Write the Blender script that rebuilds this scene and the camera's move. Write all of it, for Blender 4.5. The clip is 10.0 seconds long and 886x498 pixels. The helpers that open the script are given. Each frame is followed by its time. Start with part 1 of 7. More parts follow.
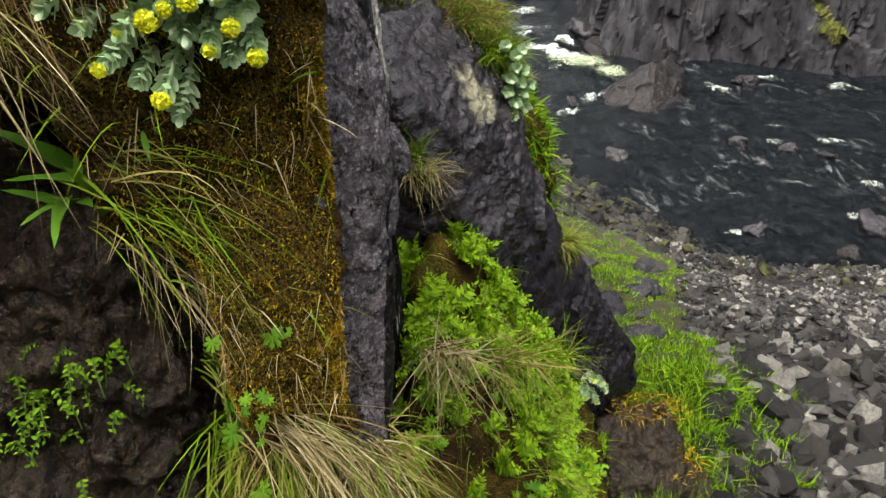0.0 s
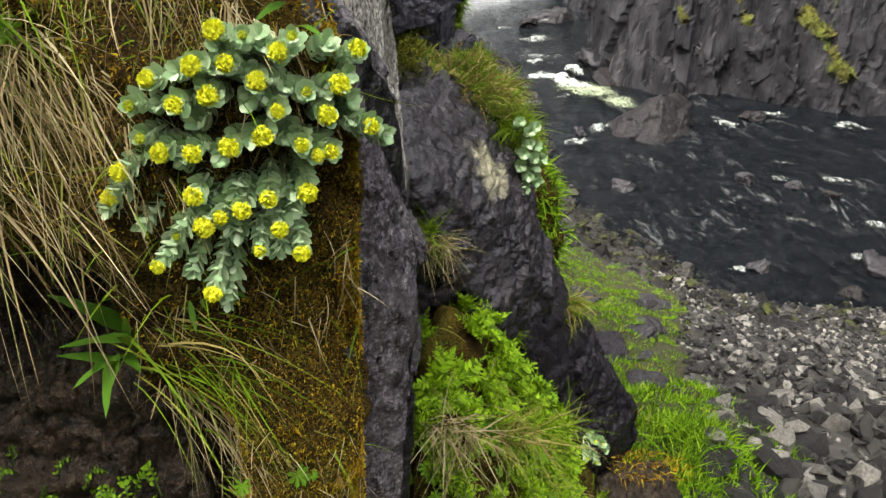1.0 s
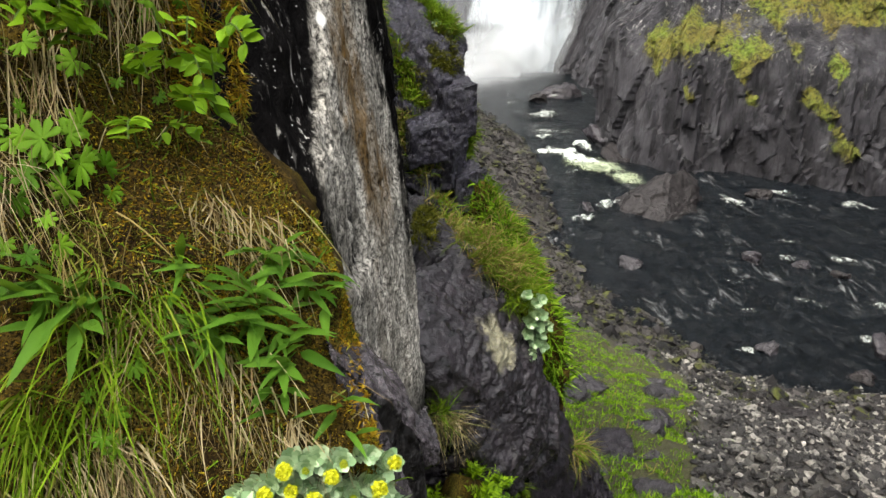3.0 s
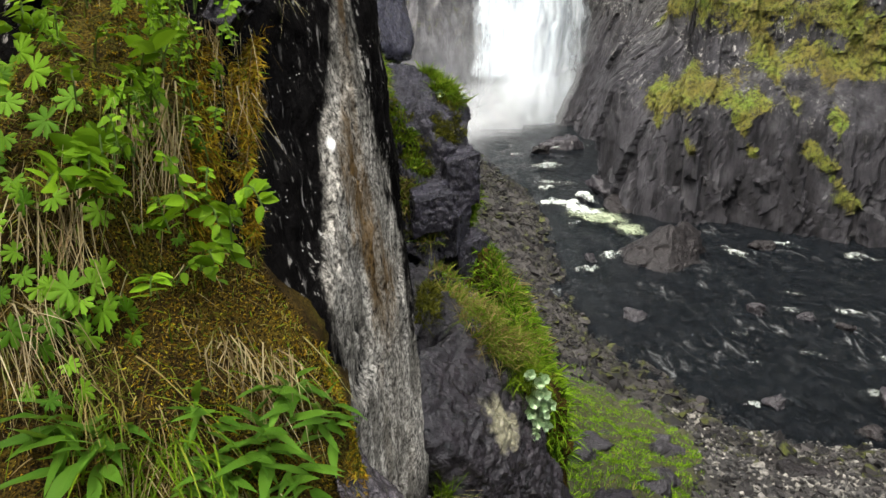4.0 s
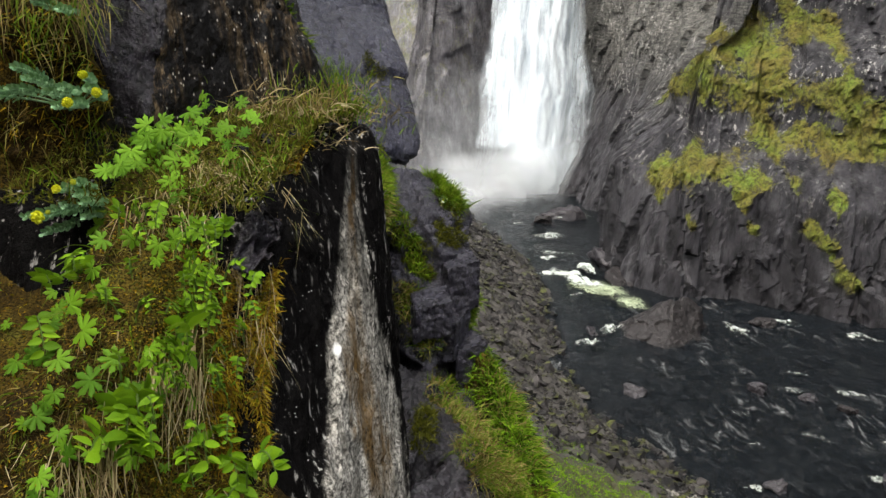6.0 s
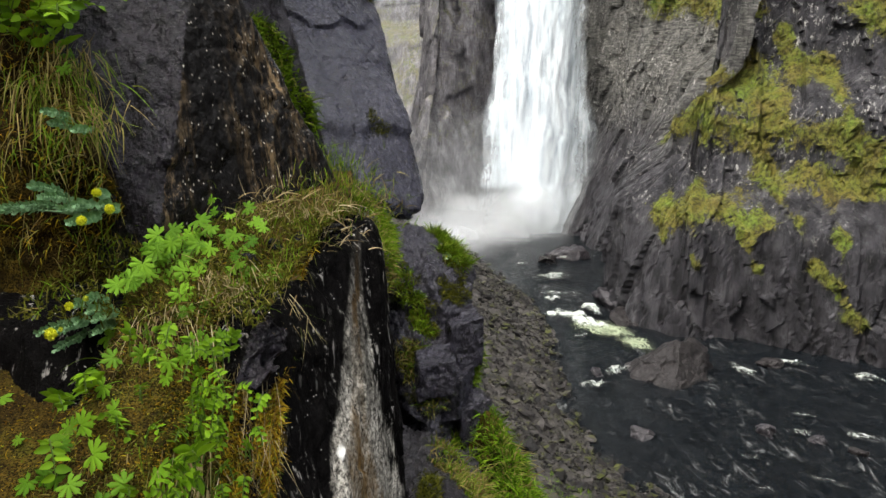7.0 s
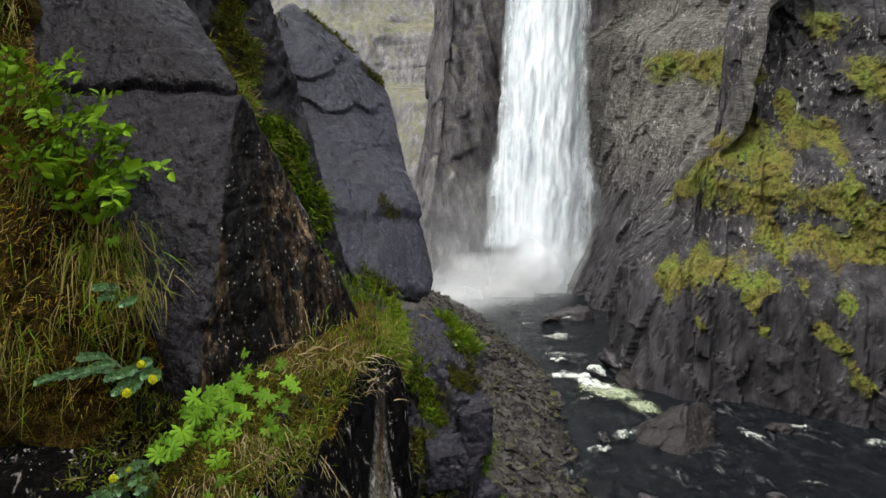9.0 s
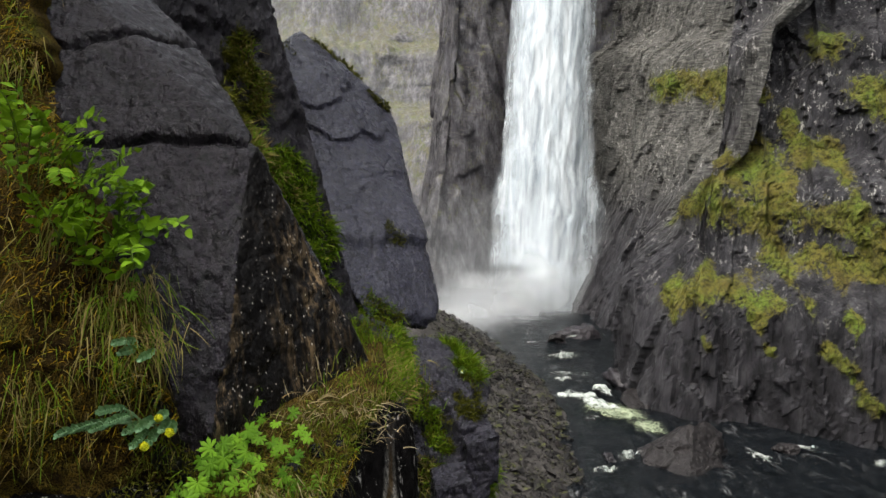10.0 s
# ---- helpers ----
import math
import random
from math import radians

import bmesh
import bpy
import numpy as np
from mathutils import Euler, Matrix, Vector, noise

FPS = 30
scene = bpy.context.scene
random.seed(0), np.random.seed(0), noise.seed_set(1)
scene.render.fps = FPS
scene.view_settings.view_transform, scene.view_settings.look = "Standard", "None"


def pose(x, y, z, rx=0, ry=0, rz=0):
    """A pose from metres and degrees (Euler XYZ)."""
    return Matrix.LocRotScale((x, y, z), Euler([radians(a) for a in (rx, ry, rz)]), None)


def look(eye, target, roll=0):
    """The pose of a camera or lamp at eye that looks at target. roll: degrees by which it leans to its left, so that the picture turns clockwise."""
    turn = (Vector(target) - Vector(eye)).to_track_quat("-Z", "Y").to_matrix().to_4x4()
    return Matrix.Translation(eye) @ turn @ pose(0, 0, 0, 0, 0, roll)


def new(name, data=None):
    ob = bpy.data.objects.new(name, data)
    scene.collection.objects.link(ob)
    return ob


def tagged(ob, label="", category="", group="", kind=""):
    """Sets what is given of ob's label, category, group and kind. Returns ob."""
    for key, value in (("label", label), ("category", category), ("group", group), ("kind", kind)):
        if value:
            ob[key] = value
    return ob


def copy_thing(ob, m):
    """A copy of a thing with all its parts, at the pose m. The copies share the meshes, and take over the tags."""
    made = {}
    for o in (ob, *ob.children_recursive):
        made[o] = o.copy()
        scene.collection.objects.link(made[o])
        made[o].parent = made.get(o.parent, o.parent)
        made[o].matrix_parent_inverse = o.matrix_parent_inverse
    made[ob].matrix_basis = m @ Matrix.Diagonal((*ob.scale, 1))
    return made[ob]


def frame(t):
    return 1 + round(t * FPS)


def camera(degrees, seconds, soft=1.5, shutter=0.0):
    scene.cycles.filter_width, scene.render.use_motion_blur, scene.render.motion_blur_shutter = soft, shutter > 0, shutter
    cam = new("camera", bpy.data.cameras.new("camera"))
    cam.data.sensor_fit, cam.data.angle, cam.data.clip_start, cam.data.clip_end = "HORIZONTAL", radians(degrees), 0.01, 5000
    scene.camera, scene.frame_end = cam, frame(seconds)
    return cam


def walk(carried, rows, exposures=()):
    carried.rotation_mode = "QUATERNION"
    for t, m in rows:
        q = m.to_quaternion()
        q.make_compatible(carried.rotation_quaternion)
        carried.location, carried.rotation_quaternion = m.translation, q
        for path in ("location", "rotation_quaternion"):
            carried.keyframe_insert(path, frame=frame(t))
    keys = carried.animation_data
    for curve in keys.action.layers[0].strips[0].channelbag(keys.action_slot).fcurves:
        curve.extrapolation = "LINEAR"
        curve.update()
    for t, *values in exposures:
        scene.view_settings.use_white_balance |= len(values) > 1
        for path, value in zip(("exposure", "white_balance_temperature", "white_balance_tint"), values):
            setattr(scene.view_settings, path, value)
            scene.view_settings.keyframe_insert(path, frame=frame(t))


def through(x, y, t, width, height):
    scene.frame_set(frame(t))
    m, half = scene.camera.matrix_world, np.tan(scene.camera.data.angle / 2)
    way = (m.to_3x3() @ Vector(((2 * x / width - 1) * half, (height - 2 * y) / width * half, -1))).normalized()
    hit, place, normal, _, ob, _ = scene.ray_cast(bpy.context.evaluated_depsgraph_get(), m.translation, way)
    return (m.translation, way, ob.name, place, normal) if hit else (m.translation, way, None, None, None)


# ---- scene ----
cam = camera(60.0, 10.0, soft=1.45)
PATH = [
    (0, (0.0, 0.0, 13.0), (0.086, 1.748, 12.032), -1.7),
    (0.5, (-0.012, 0.023, 13.095), (0.072, 1.78, 12.143), -0.5),
    (1, (-0.024, 0.034, 13.196), (0.056, 1.808, 12.276), 0.2),
    (1.5, (-0.038, 0.04, 13.286), (0.038, 1.84, 12.416), -0.6),
    (2, (-0.045, 0.042, 13.399), (0.023, 1.861, 12.569), -0.4),
    (2.5, (-0.051, 0.037, 13.528), (0.014, 1.87, 12.729), 0.6),
    (2.7, (-0.047, 0.028, 13.577), (0.014, 1.868, 12.796), 0.4),
    (3.8, (-0.044, 0.026, 13.808), (0.012, 1.896, 13.103), 2.4),
    (4, (-0.048, 0.025, 13.803), (0.003, 1.916, 13.154), 0.7),
    (4.5, (-0.05, 0.015, 13.884), (0.0, 1.921, 13.28), 0.9),
    (5, (-0.044, -0.003, 13.982), (0.004, 1.915, 13.417), 1.7),
    (5.5, (-0.036, -0.045, 14.088), (0.009, 1.882, 13.558), 2.2),
    (5.7, (-0.044, -0.034, 14.111), (0.0, 1.898, 13.594), 2.2),
    (6.8, (-0.043, -0.074, 14.263), (-0.007, 1.883, 13.852), 2.0),
    (7, (-0.044, -0.048, 14.297), (-0.015, 1.913, 13.903), 1.8),
    (7.5, (-0.053, -0.048, 14.377), (-0.025, 1.919, 14.019), 2.0),
    (8, (-0.071, -0.057, 14.433), (-0.044, 1.917, 14.117), 2.1),
    (8.5, (-0.09, -0.068, 14.486), (-0.067, 1.912, 14.204), 2.0),
    (9, (-0.101, -0.096, 14.552), (-0.087, 1.889, 14.304), 2.0),
    (9.5, (-0.106, -0.122, 14.611), (-0.099, 1.865, 14.387), 2.0),
    (10, (-0.115, -0.132, 14.643), (-0.115, 1.858, 14.44), 2.0),
]
walk(cam, [(t, look(eye, target, roll)) for t, eye, target, roll in PATH], exposures=[(0.0, 3.0, 6900, 8), (2.5, 2.9, 6900, 8), (5.0, 2.6, 6900, 8), (7.0, 2.5, 6850, 8), (10.0, 2.17, 6800, 8)])

# ---- overcast daylight ----
SUN_TURN, SUN_HIGH = radians(225), radians(60)
world = bpy.data.worlds.new("overcast_sky")
scene.world = world
world.use_nodes = True
wn = world.node_tree.nodes
sky = wn.new("ShaderNodeTexSky")
sky.sky_type, sky.sun_disc = "NISHITA", False
sky.sun_elevation, sky.sun_rotation = SUN_HIGH, SUN_TURN
sky.air_density, sky.dust_density, sky.ozone_density = 1.0, 4.0, 1.0
soft_sky = wn.new("ShaderNodeHueSaturation")
soft_sky.inputs["Saturation"].default_value = 0.3
world.node_tree.links.new(sky.outputs[0], soft_sky.inputs["Color"])
world.node_tree.links.new(soft_sky.outputs[0], wn["Background"].inputs["Color"])
wn["Background"].inputs["Strength"].default_value = 0.15
sun = new("sun", bpy.data.lights.new("sun", "SUN"))
sun.data.energy, sun.data.angle, sun.data.color = 0.35, radians(40), (1.0, 0.97, 0.93)
sun.matrix_basis = look((0, 0, 40), (0 - math.sin(SUN_TURN) * math.cos(SUN_HIGH), 0 - math.cos(SUN_TURN) * math.cos(SUN_HIGH), 40 - math.sin(SUN_HIGH)))


# ---- noise and mesh tools ----
def lattice(ix, iy, iz, seed):
    h = (ix.astype(np.int64) * 374761393 + iy.astype(np.int64) * 668265263 + iz.astype(np.int64) * 1274126177 + seed * 974634777) & 0xFFFFFFFF
    h = ((h ^ (h >> 13)) * 1274126177) & 0xFFFFFFFF
    h = ((h ^ (h >> 16)) * 2246822519) & 0xFFFFFFFF
    return ((h ^ (h >> 15)) & 0xFFFFFF) / float(0xFFFFFF)


def value_noise(p, seed=0):
    """Smooth noise from -1 to 1 at rows of x, y, z."""
    base = np.floor(p).astype(np.int64)
    f = p - base
    f = f * f * f * (f * (f * 6 - 15) + 10)
    out = 0
    for dx in (0, 1):
        for dy in (0, 1):
            for dz in (0, 1):
                w = (f[:, 0] if dx else 1 - f[:, 0]) * (f[:, 1] if dy else 1 - f[:, 1]) * (f[:, 2] if dz else 1 - f[:, 2])
                out = out + w * lattice(base[:, 0] + dx, base[:, 1] + dy, base[:, 2] + dz, seed)
    return out * 2 - 1


def fbm(p, size, octaves=5, seed=0, gain=0.5):
    p = np.asarray(p, float) / size
    out, amp = np.zeros(len(p)), 1.0
    for k in range(octaves):
        out += amp * value_noise(p * 2.03 ** k + 17.3 * k, seed + k)
        amp *= gain
    return out


def ridges(p, size, octaves=3, seed=0, sharp=10.0):
    """Thin crack lines: near 1 along them, 0 elsewhere."""
    n = fbm(p, size, octaves, seed)
    return np.exp(-np.abs(n) * sharp)


def facets(p, size, seed=0, tilt=0.7):
    """Broken blocks: each cell a tilted plane of its own, with steps between."""
    q = np.asarray(p, float) / size
    base = np.floor(q).astype(np.int64)
    best, won = np.full(len(q), 1e9), np.zeros((len(q), 3), np.int64)
    mid = np.zeros((len(q), 3))
    for dx in (-1, 0, 1):
        for dy in (-1, 0, 1):
            for dz in (-1, 0, 1):
                c = base + (dx, dy, dz)
                at = c + np.stack([lattice(c[:, 0], c[:, 1], c[:, 2], seed + k) for k in (1, 2, 3)], 1)
                d = ((q - at) ** 2).sum(1)
                near = d < best
                best[near], won[near], mid[near] = d[near], c[near], at[near]
    g = np.stack([lattice(won[:, 0], won[:, 1], won[:, 2], seed + k) for k in (5, 6, 7)], 1) * 2 - 1
    return lattice(won[:, 0], won[:, 1], won[:, 2], seed + 9) - 0.5 + tilt * ((q - mid) * g).sum(1)


def smooth(a, b, v):
    s = np.clip((np.asarray(v, float) - a) / (b - a), 0, 1)
    return s * s * (3 - 2 * s)


def mesh_of(name, verts, faces, mats=(), shade=True):
    me = bpy.data.meshes.new(name)
    verts = np.asarray(verts, np.float32)
    faces = np.asarray(faces, np.int32)
    me.vertices.add(len(verts))
    me.vertices.foreach_set("co", verts.ravel())
    k = faces.shape[1]
    me.loops.add(faces.size)
    me.loops.foreach_set("vertex_index", faces.ravel())
    me.polygons.add(len(faces))
    me.polygons.foreach_set("loop_start", np.arange(0, faces.size, k, dtype=np.int32))
    me.update(calc_edges=True)
    me.validate()
    me.polygons.foreach_set("use_smooth", np.full(len(me.polygons), shade, bool))
    for m in mats:
        me.materials.append(m)
    return me


def part(name, me, parent=None, label="", m=None):
    """Links a mesh as one object, under a thing where one is given."""
    ob = new(name, me)
    if parent is not None:
        ob.parent = parent
    if m is not None:
        ob.matrix_basis = m
    return tagged(ob, label)


def grid_faces(nu, nv, flip=False):
    i = np.arange(nu - 1)[:, None] * nv + np.arange(nv - 1)[None, :]
    i = i.ravel()
    q = np.stack([i, i + nv, i + nv + 1, i + 1], 1)
    return q[:, ::-1] if flip else q


def cube_sphere(n):
    """Directions and quads of a cube blown up to a sphere, n cells along an edge."""
    a = np.tan(np.linspace(-0.25, 0.25, n + 1) * math.pi)
    u, v = np.meshgrid(a, a, indexing="ij")
    one = np.ones_like(u)
    verts, faces = [], []
    sides = [(one, u, v), (-one, v, u), (v, one, u), (u, -one, v), (u, v, one), (v, u, -one)]
    for k, s in enumerate(sides):
        verts.append(np.stack(s, -1).reshape(-1, 3))
        faces.append(grid_faces(n + 1, n + 1) + k * (n + 1) ** 2)
    verts, faces = np.concatenate(verts), np.concatenate(faces)
    key, back = np.unique(np.round(verts, 6), axis=0, return_inverse=True)
    return key / np.linalg.norm(key, axis=1, keepdims=True), back.ravel()[faces]


def hull_planes(corners):
    bm = bmesh.new()
    for c in corners:
        bm.verts.new(c)
    bmesh.ops.convex_hull(bm, input=bm.verts[:])
    bm.normal_update()
    mid = np.mean(np.asarray(corners, float), 0)
    planes = {}
    for f in bm.faces:
        n = np.array(f.normal)
        d = float(n @ (np.array(f.verts[0].co) - mid))
        if d < 0:
            n, d = -n, -d
        planes[tuple(np.round([*n, d], 3))] = (n, max(d, 1e-3))
    bm.free()
    return mid, np.array([p[0] for p in planes.values()]), np.array([p[1] for p in planes.values()])


def rock_mesh(name, corners, mats, cells=60, edge=60.0, bump=0.02, size=0.3, crack=0.0, crack_size=0.5, lean=(1, 1, 1), seed=1, fine=0.5, grooves=(), second=None, pits=0.0, scarps=()):
    """A block with the given corners: rounded by edge, roughened by bump, split by cracks."""
    mid, normals, dist = hull_planes(corners)
    span = np.maximum(np.ptp(np.asarray(corners, float), axis=0), 0.05)
    d, faces = cube_sphere(cells)
    d = d * span
    d /= np.linalg.norm(d, axis=1, keepdims=True)
    inv = np.maximum(d @ normals.T, 1e-6) / dist
    w = (inv / inv.max(1, keepdims=True)) ** edge
    r = 1 / (inv.max(1) * w.sum(1) ** (1 / edge))
    p = mid + d * r[:, None]
    n = (w @ normals)
    n /= np.linalg.norm(n, axis=1, keepdims=True)
    q = p * np.asarray(lean)
    warp = q + 0.12 * size * np.stack([fbm(q, size * 0.5, 2, seed + k) for k in (90, 91, 92)], 1)
    h = bump * (1.1 * facets(warp, size, seed) + 0.45 * facets(warp, size * 0.36, seed + 20) + 0.28 * fbm(q, size * 0.25, 4, seed, fine) + 0.3 * fbm(q, size * 1.5, 2, seed + 3))
    if crack:
        h -= crack * ridges(warp, crack_size, 3, seed + 40, 22.0)
    if pits:
        h -= pits * (np.abs(fbm(q, 0.075, 3, seed + 70)) + 1.3 * smooth(0.15, 0.6, fbm(q, 0.16, 2, seed + 73)) + 0.5 * np.abs(fbm(q, 0.03, 2, seed + 76)))
    for at, across, rise in scarps:
        off = (p - np.asarray(at)) @ np.asarray(across, float) + 0.16 * fbm(p, 0.7, 3, seed + 61) + 0.03 * fbm(p, 0.15, 2, seed + 62)
        h += rise * (smooth(-0.025, 0.025, off) - 0.5) * smooth(1.4, 0.5, np.linalg.norm(p - np.asarray(at), axis=1))
    for at, across in grooves:
        off = (p - np.asarray(at)) @ np.asarray(across, float) + 0.02 * fbm(p, 0.15, 3, seed + 60)
        h -= 0.03 * np.exp(-((off / 0.011) ** 2))
    p = p + n * h[:, None]
    me = mesh_of(name, p, faces, mats)
    if second is not None:
        pick = np.zeros(len(me.polygons), np.int32)
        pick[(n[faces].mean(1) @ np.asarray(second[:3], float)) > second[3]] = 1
        me.polygons.foreach_set("material_index", pick)
    return me


# ---- materials ----
class Nodes:
    """A small writer of node materials."""

    def __init__(self, name):
        self.mat = bpy.data.materials.new(name)
        self.mat.use_nodes = True
        self.tree = self.mat.node_tree
        self.bsdf = self.tree.nodes["Principled BSDF"]
        self.out = self.tree.nodes["Material Output"]
        self.place = self.tree.nodes.new("ShaderNodeTexCoord").outputs["Object"]

    def node(self, kind, values=(), **props):
        n = self.tree.nodes.new(kind)
        for key, v in props.items():
            setattr(n, key, v)
        for key, v in dict(values).items():
            if isinstance(v, bpy.types.NodeSocket):
                self.tree.links.new(v, n.inputs[key])
            else:
                n.inputs[key].default_value = v
        return n

    def stretched(self, scale, turn=(0, 0, 0)):
        return self.node("ShaderNodeMapping", {"Vector": self.place, "Scale": scale, "Rotation": turn}).outputs[0]

    def noise(self, scale, detail=6.0, rough=0.6, vector=None, warp=0.0):
        return self.node("ShaderNodeTexNoise", {"Vector": vector or self.place, "Scale": scale, "Detail": detail, "Roughness": rough, "Distortion": warp}).outputs["Fac"]

    def cells(self, scale, vector=None, feature="F1", out="Distance"):
        return self.node("ShaderNodeTexVoronoi", {"Vector": vector or self.place, "Scale": scale}, feature=feature).outputs[out]

    def ramp(self, fac, stops):
        n = self.node("ShaderNodeValToRGB", {"Fac": fac})
        els = n.color_ramp.elements
        while len(els) < len(stops):
            els.new(0.5)
        for e, (at, c) in zip(els, stops):
            e.position = at
            e.color = (c, c, c, 1) if isinstance(c, (int, float)) else (*c, 1)
        return n.outputs["Color"]

    def mix(self, fac, a, b, blend="MIX"):
        n = self.node("ShaderNodeMix", data_type="RGBA", blend_type=blend)
        for k, v in ((0, fac), (6, a), (7, b)):
            if isinstance(v, bpy.types.NodeSocket):
                self.tree.links.new(v, n.inputs[k])
            else:
                n.inputs[k].default_value = (*v, 1) if isinstance(v, tuple) else v
        return n.outputs[2]

    def math(self, op, a, b=0.0, c=0.0):
        n = self.node("ShaderNodeMath", operation=op)
        for k, v in enumerate((a, b, c)):
            if isinstance(v, bpy.types.NodeSocket):
                self.tree.links.new(v, n.inputs[k])
            else:
                n.inputs[k].default_value = v
        return n.outputs[0]

    def bump(self, height, strength=0.5, distance=0.02, under=None):
        values = {"Height": height, "Strength": strength, "Distance": distance}
        if under is not None:
            values["Normal"] = under
        return self.node("ShaderNodeBump", values).outputs[0]

    def axis(self, k, vector=None):
        return self.node("ShaderNodeSeparateXYZ", {0: vector or self.place}).outputs[k]

    def upward(self):
        return self.axis(2, self.node("ShaderNodeNewGeometry").outputs["Normal"])

    def done(self, color=None, rough=None, normal=None, shine=0.3, **more):
        pairs = {"Base Color": color, "Roughness": rough, "Normal": normal, "Specular IOR Level": shine}
        pairs.update({k.replace("_", " "): v for k, v in more.items()})
        for key, v in pairs.items():
            if v is None:
                continue
            if isinstance(v, bpy.types.NodeSocket):
                self.tree.links.new(v, self.bsdf.inputs[key])
            else:
                self.bsdf.inputs[key].default_value = (*v, 1) if isinstance(v, tuple) else v
        return self.mat


def wet_rock(name, dark=(0.012, 0.011, 0.014), light=(0.05, 0.046, 0.056), speck=0.0, grain=1.0, moss=0.0, gloss=(0.2, 0.55), shine=0.18, cracks=0.0):
    """Wet rock: blotched tone, pale points, a broken wet gleam; pits and dents shaded by colour."""
    m = Nodes(name)
    broad = m.noise(3.5 * grain, 6, 0.65)
    col = m.mix(m.ramp(broad, [(0.22, 0.0), (0.78, 1.0)]), dark, light)
    # Small highlights put into the colour as a lighter grain.
    fine = m.noise(75.0 * grain, 6, 0.7)
    col = m.mix(m.ramp(fine, [(0.5, 0.0), (0.72, 0.85)]), col, tuple(c * 3.2 for c in light))
    # The shade inside pits is put into the colour.
    pits = m.ramp(m.noise(34.0 * grain, 5, 0.65, m.stretched((1.0, 1.0, 0.6))), [(0.36, 1.0), (0.46, 0.0)])
    col = m.mix(pits, col, tuple(c * 0.25 for c in dark))
    points = m.math("MULTIPLY", m.ramp(m.cells(95.0 * grain), [(0.1, 1.0), (0.2, 0.0)]), m.ramp(m.noise(16.0 * grain, 4, 0.6), [(0.56, 0.0), (0.66, 1.0)]))
    col = m.mix(m.math("MULTIPLY", points, 0.35 + speck * 0.5), col, (0.36, 0.35, 0.36))
    if cracks:
        off = m.math("ABSOLUTE", m.math("SUBTRACT", m.noise(cracks, 5, 0.55, m.stretched((1.0, 1.0, 1.7), (0.0, 0.5, 0.0)), 0.5), 0.5))
        here = m.ramp(m.noise(cracks * 0.9, 3), [(0.45, 0.0), (0.55, 1.0)])
        col = m.mix(m.math("MULTIPLY", m.ramp(off, [(0.003, 0.9), (0.009, 0.0)]), here), col, tuple(c * 0.12 for c in dark))
        # Dents get their shade from a darker colour.
        dents = m.math("MULTIPLY", m.ramp(m.cells(26.0 * grain, m.stretched((0.6, 0.6, 1.3))), [(0.1, 0.85), (0.22, 0.0)]), m.ramp(m.noise(5.0 * grain, 3), [(0.52, 0.0), (0.6, 1.0)]))
        col = m.mix(dents, col, tuple(c * 0.15 for c in dark))
    if moss:
        up = m.math("ADD", m.upward(), m.math("MULTIPLY", m.math("SUBTRACT", m.noise(6.0 * grain, 5), 0.5), 1.6))
        mask = m.ramp(up, [(0.62, 0.0), (0.8, moss)])
        col = m.mix(mask, col, m.mix(m.noise(30.0 * grain), (0.06, 0.055, 0.008), (0.13, 0.13, 0.015)))
    rough = m.ramp(m.noise(13.0 * grain, 6, 0.65), [(0.36, gloss[0]), (0.6, gloss[1])])
    relief = m.bump(m.noise(85.0 * grain, 5, 0.6), 0.9, 0.0065 / grain, m.bump(m.noise(24.0 * grain, 5, 0.6, m.stretched((1.0, 1.0, 0.6))), 1.0, 0.034 / grain))
    return m.done(col, rough, relief, shine)


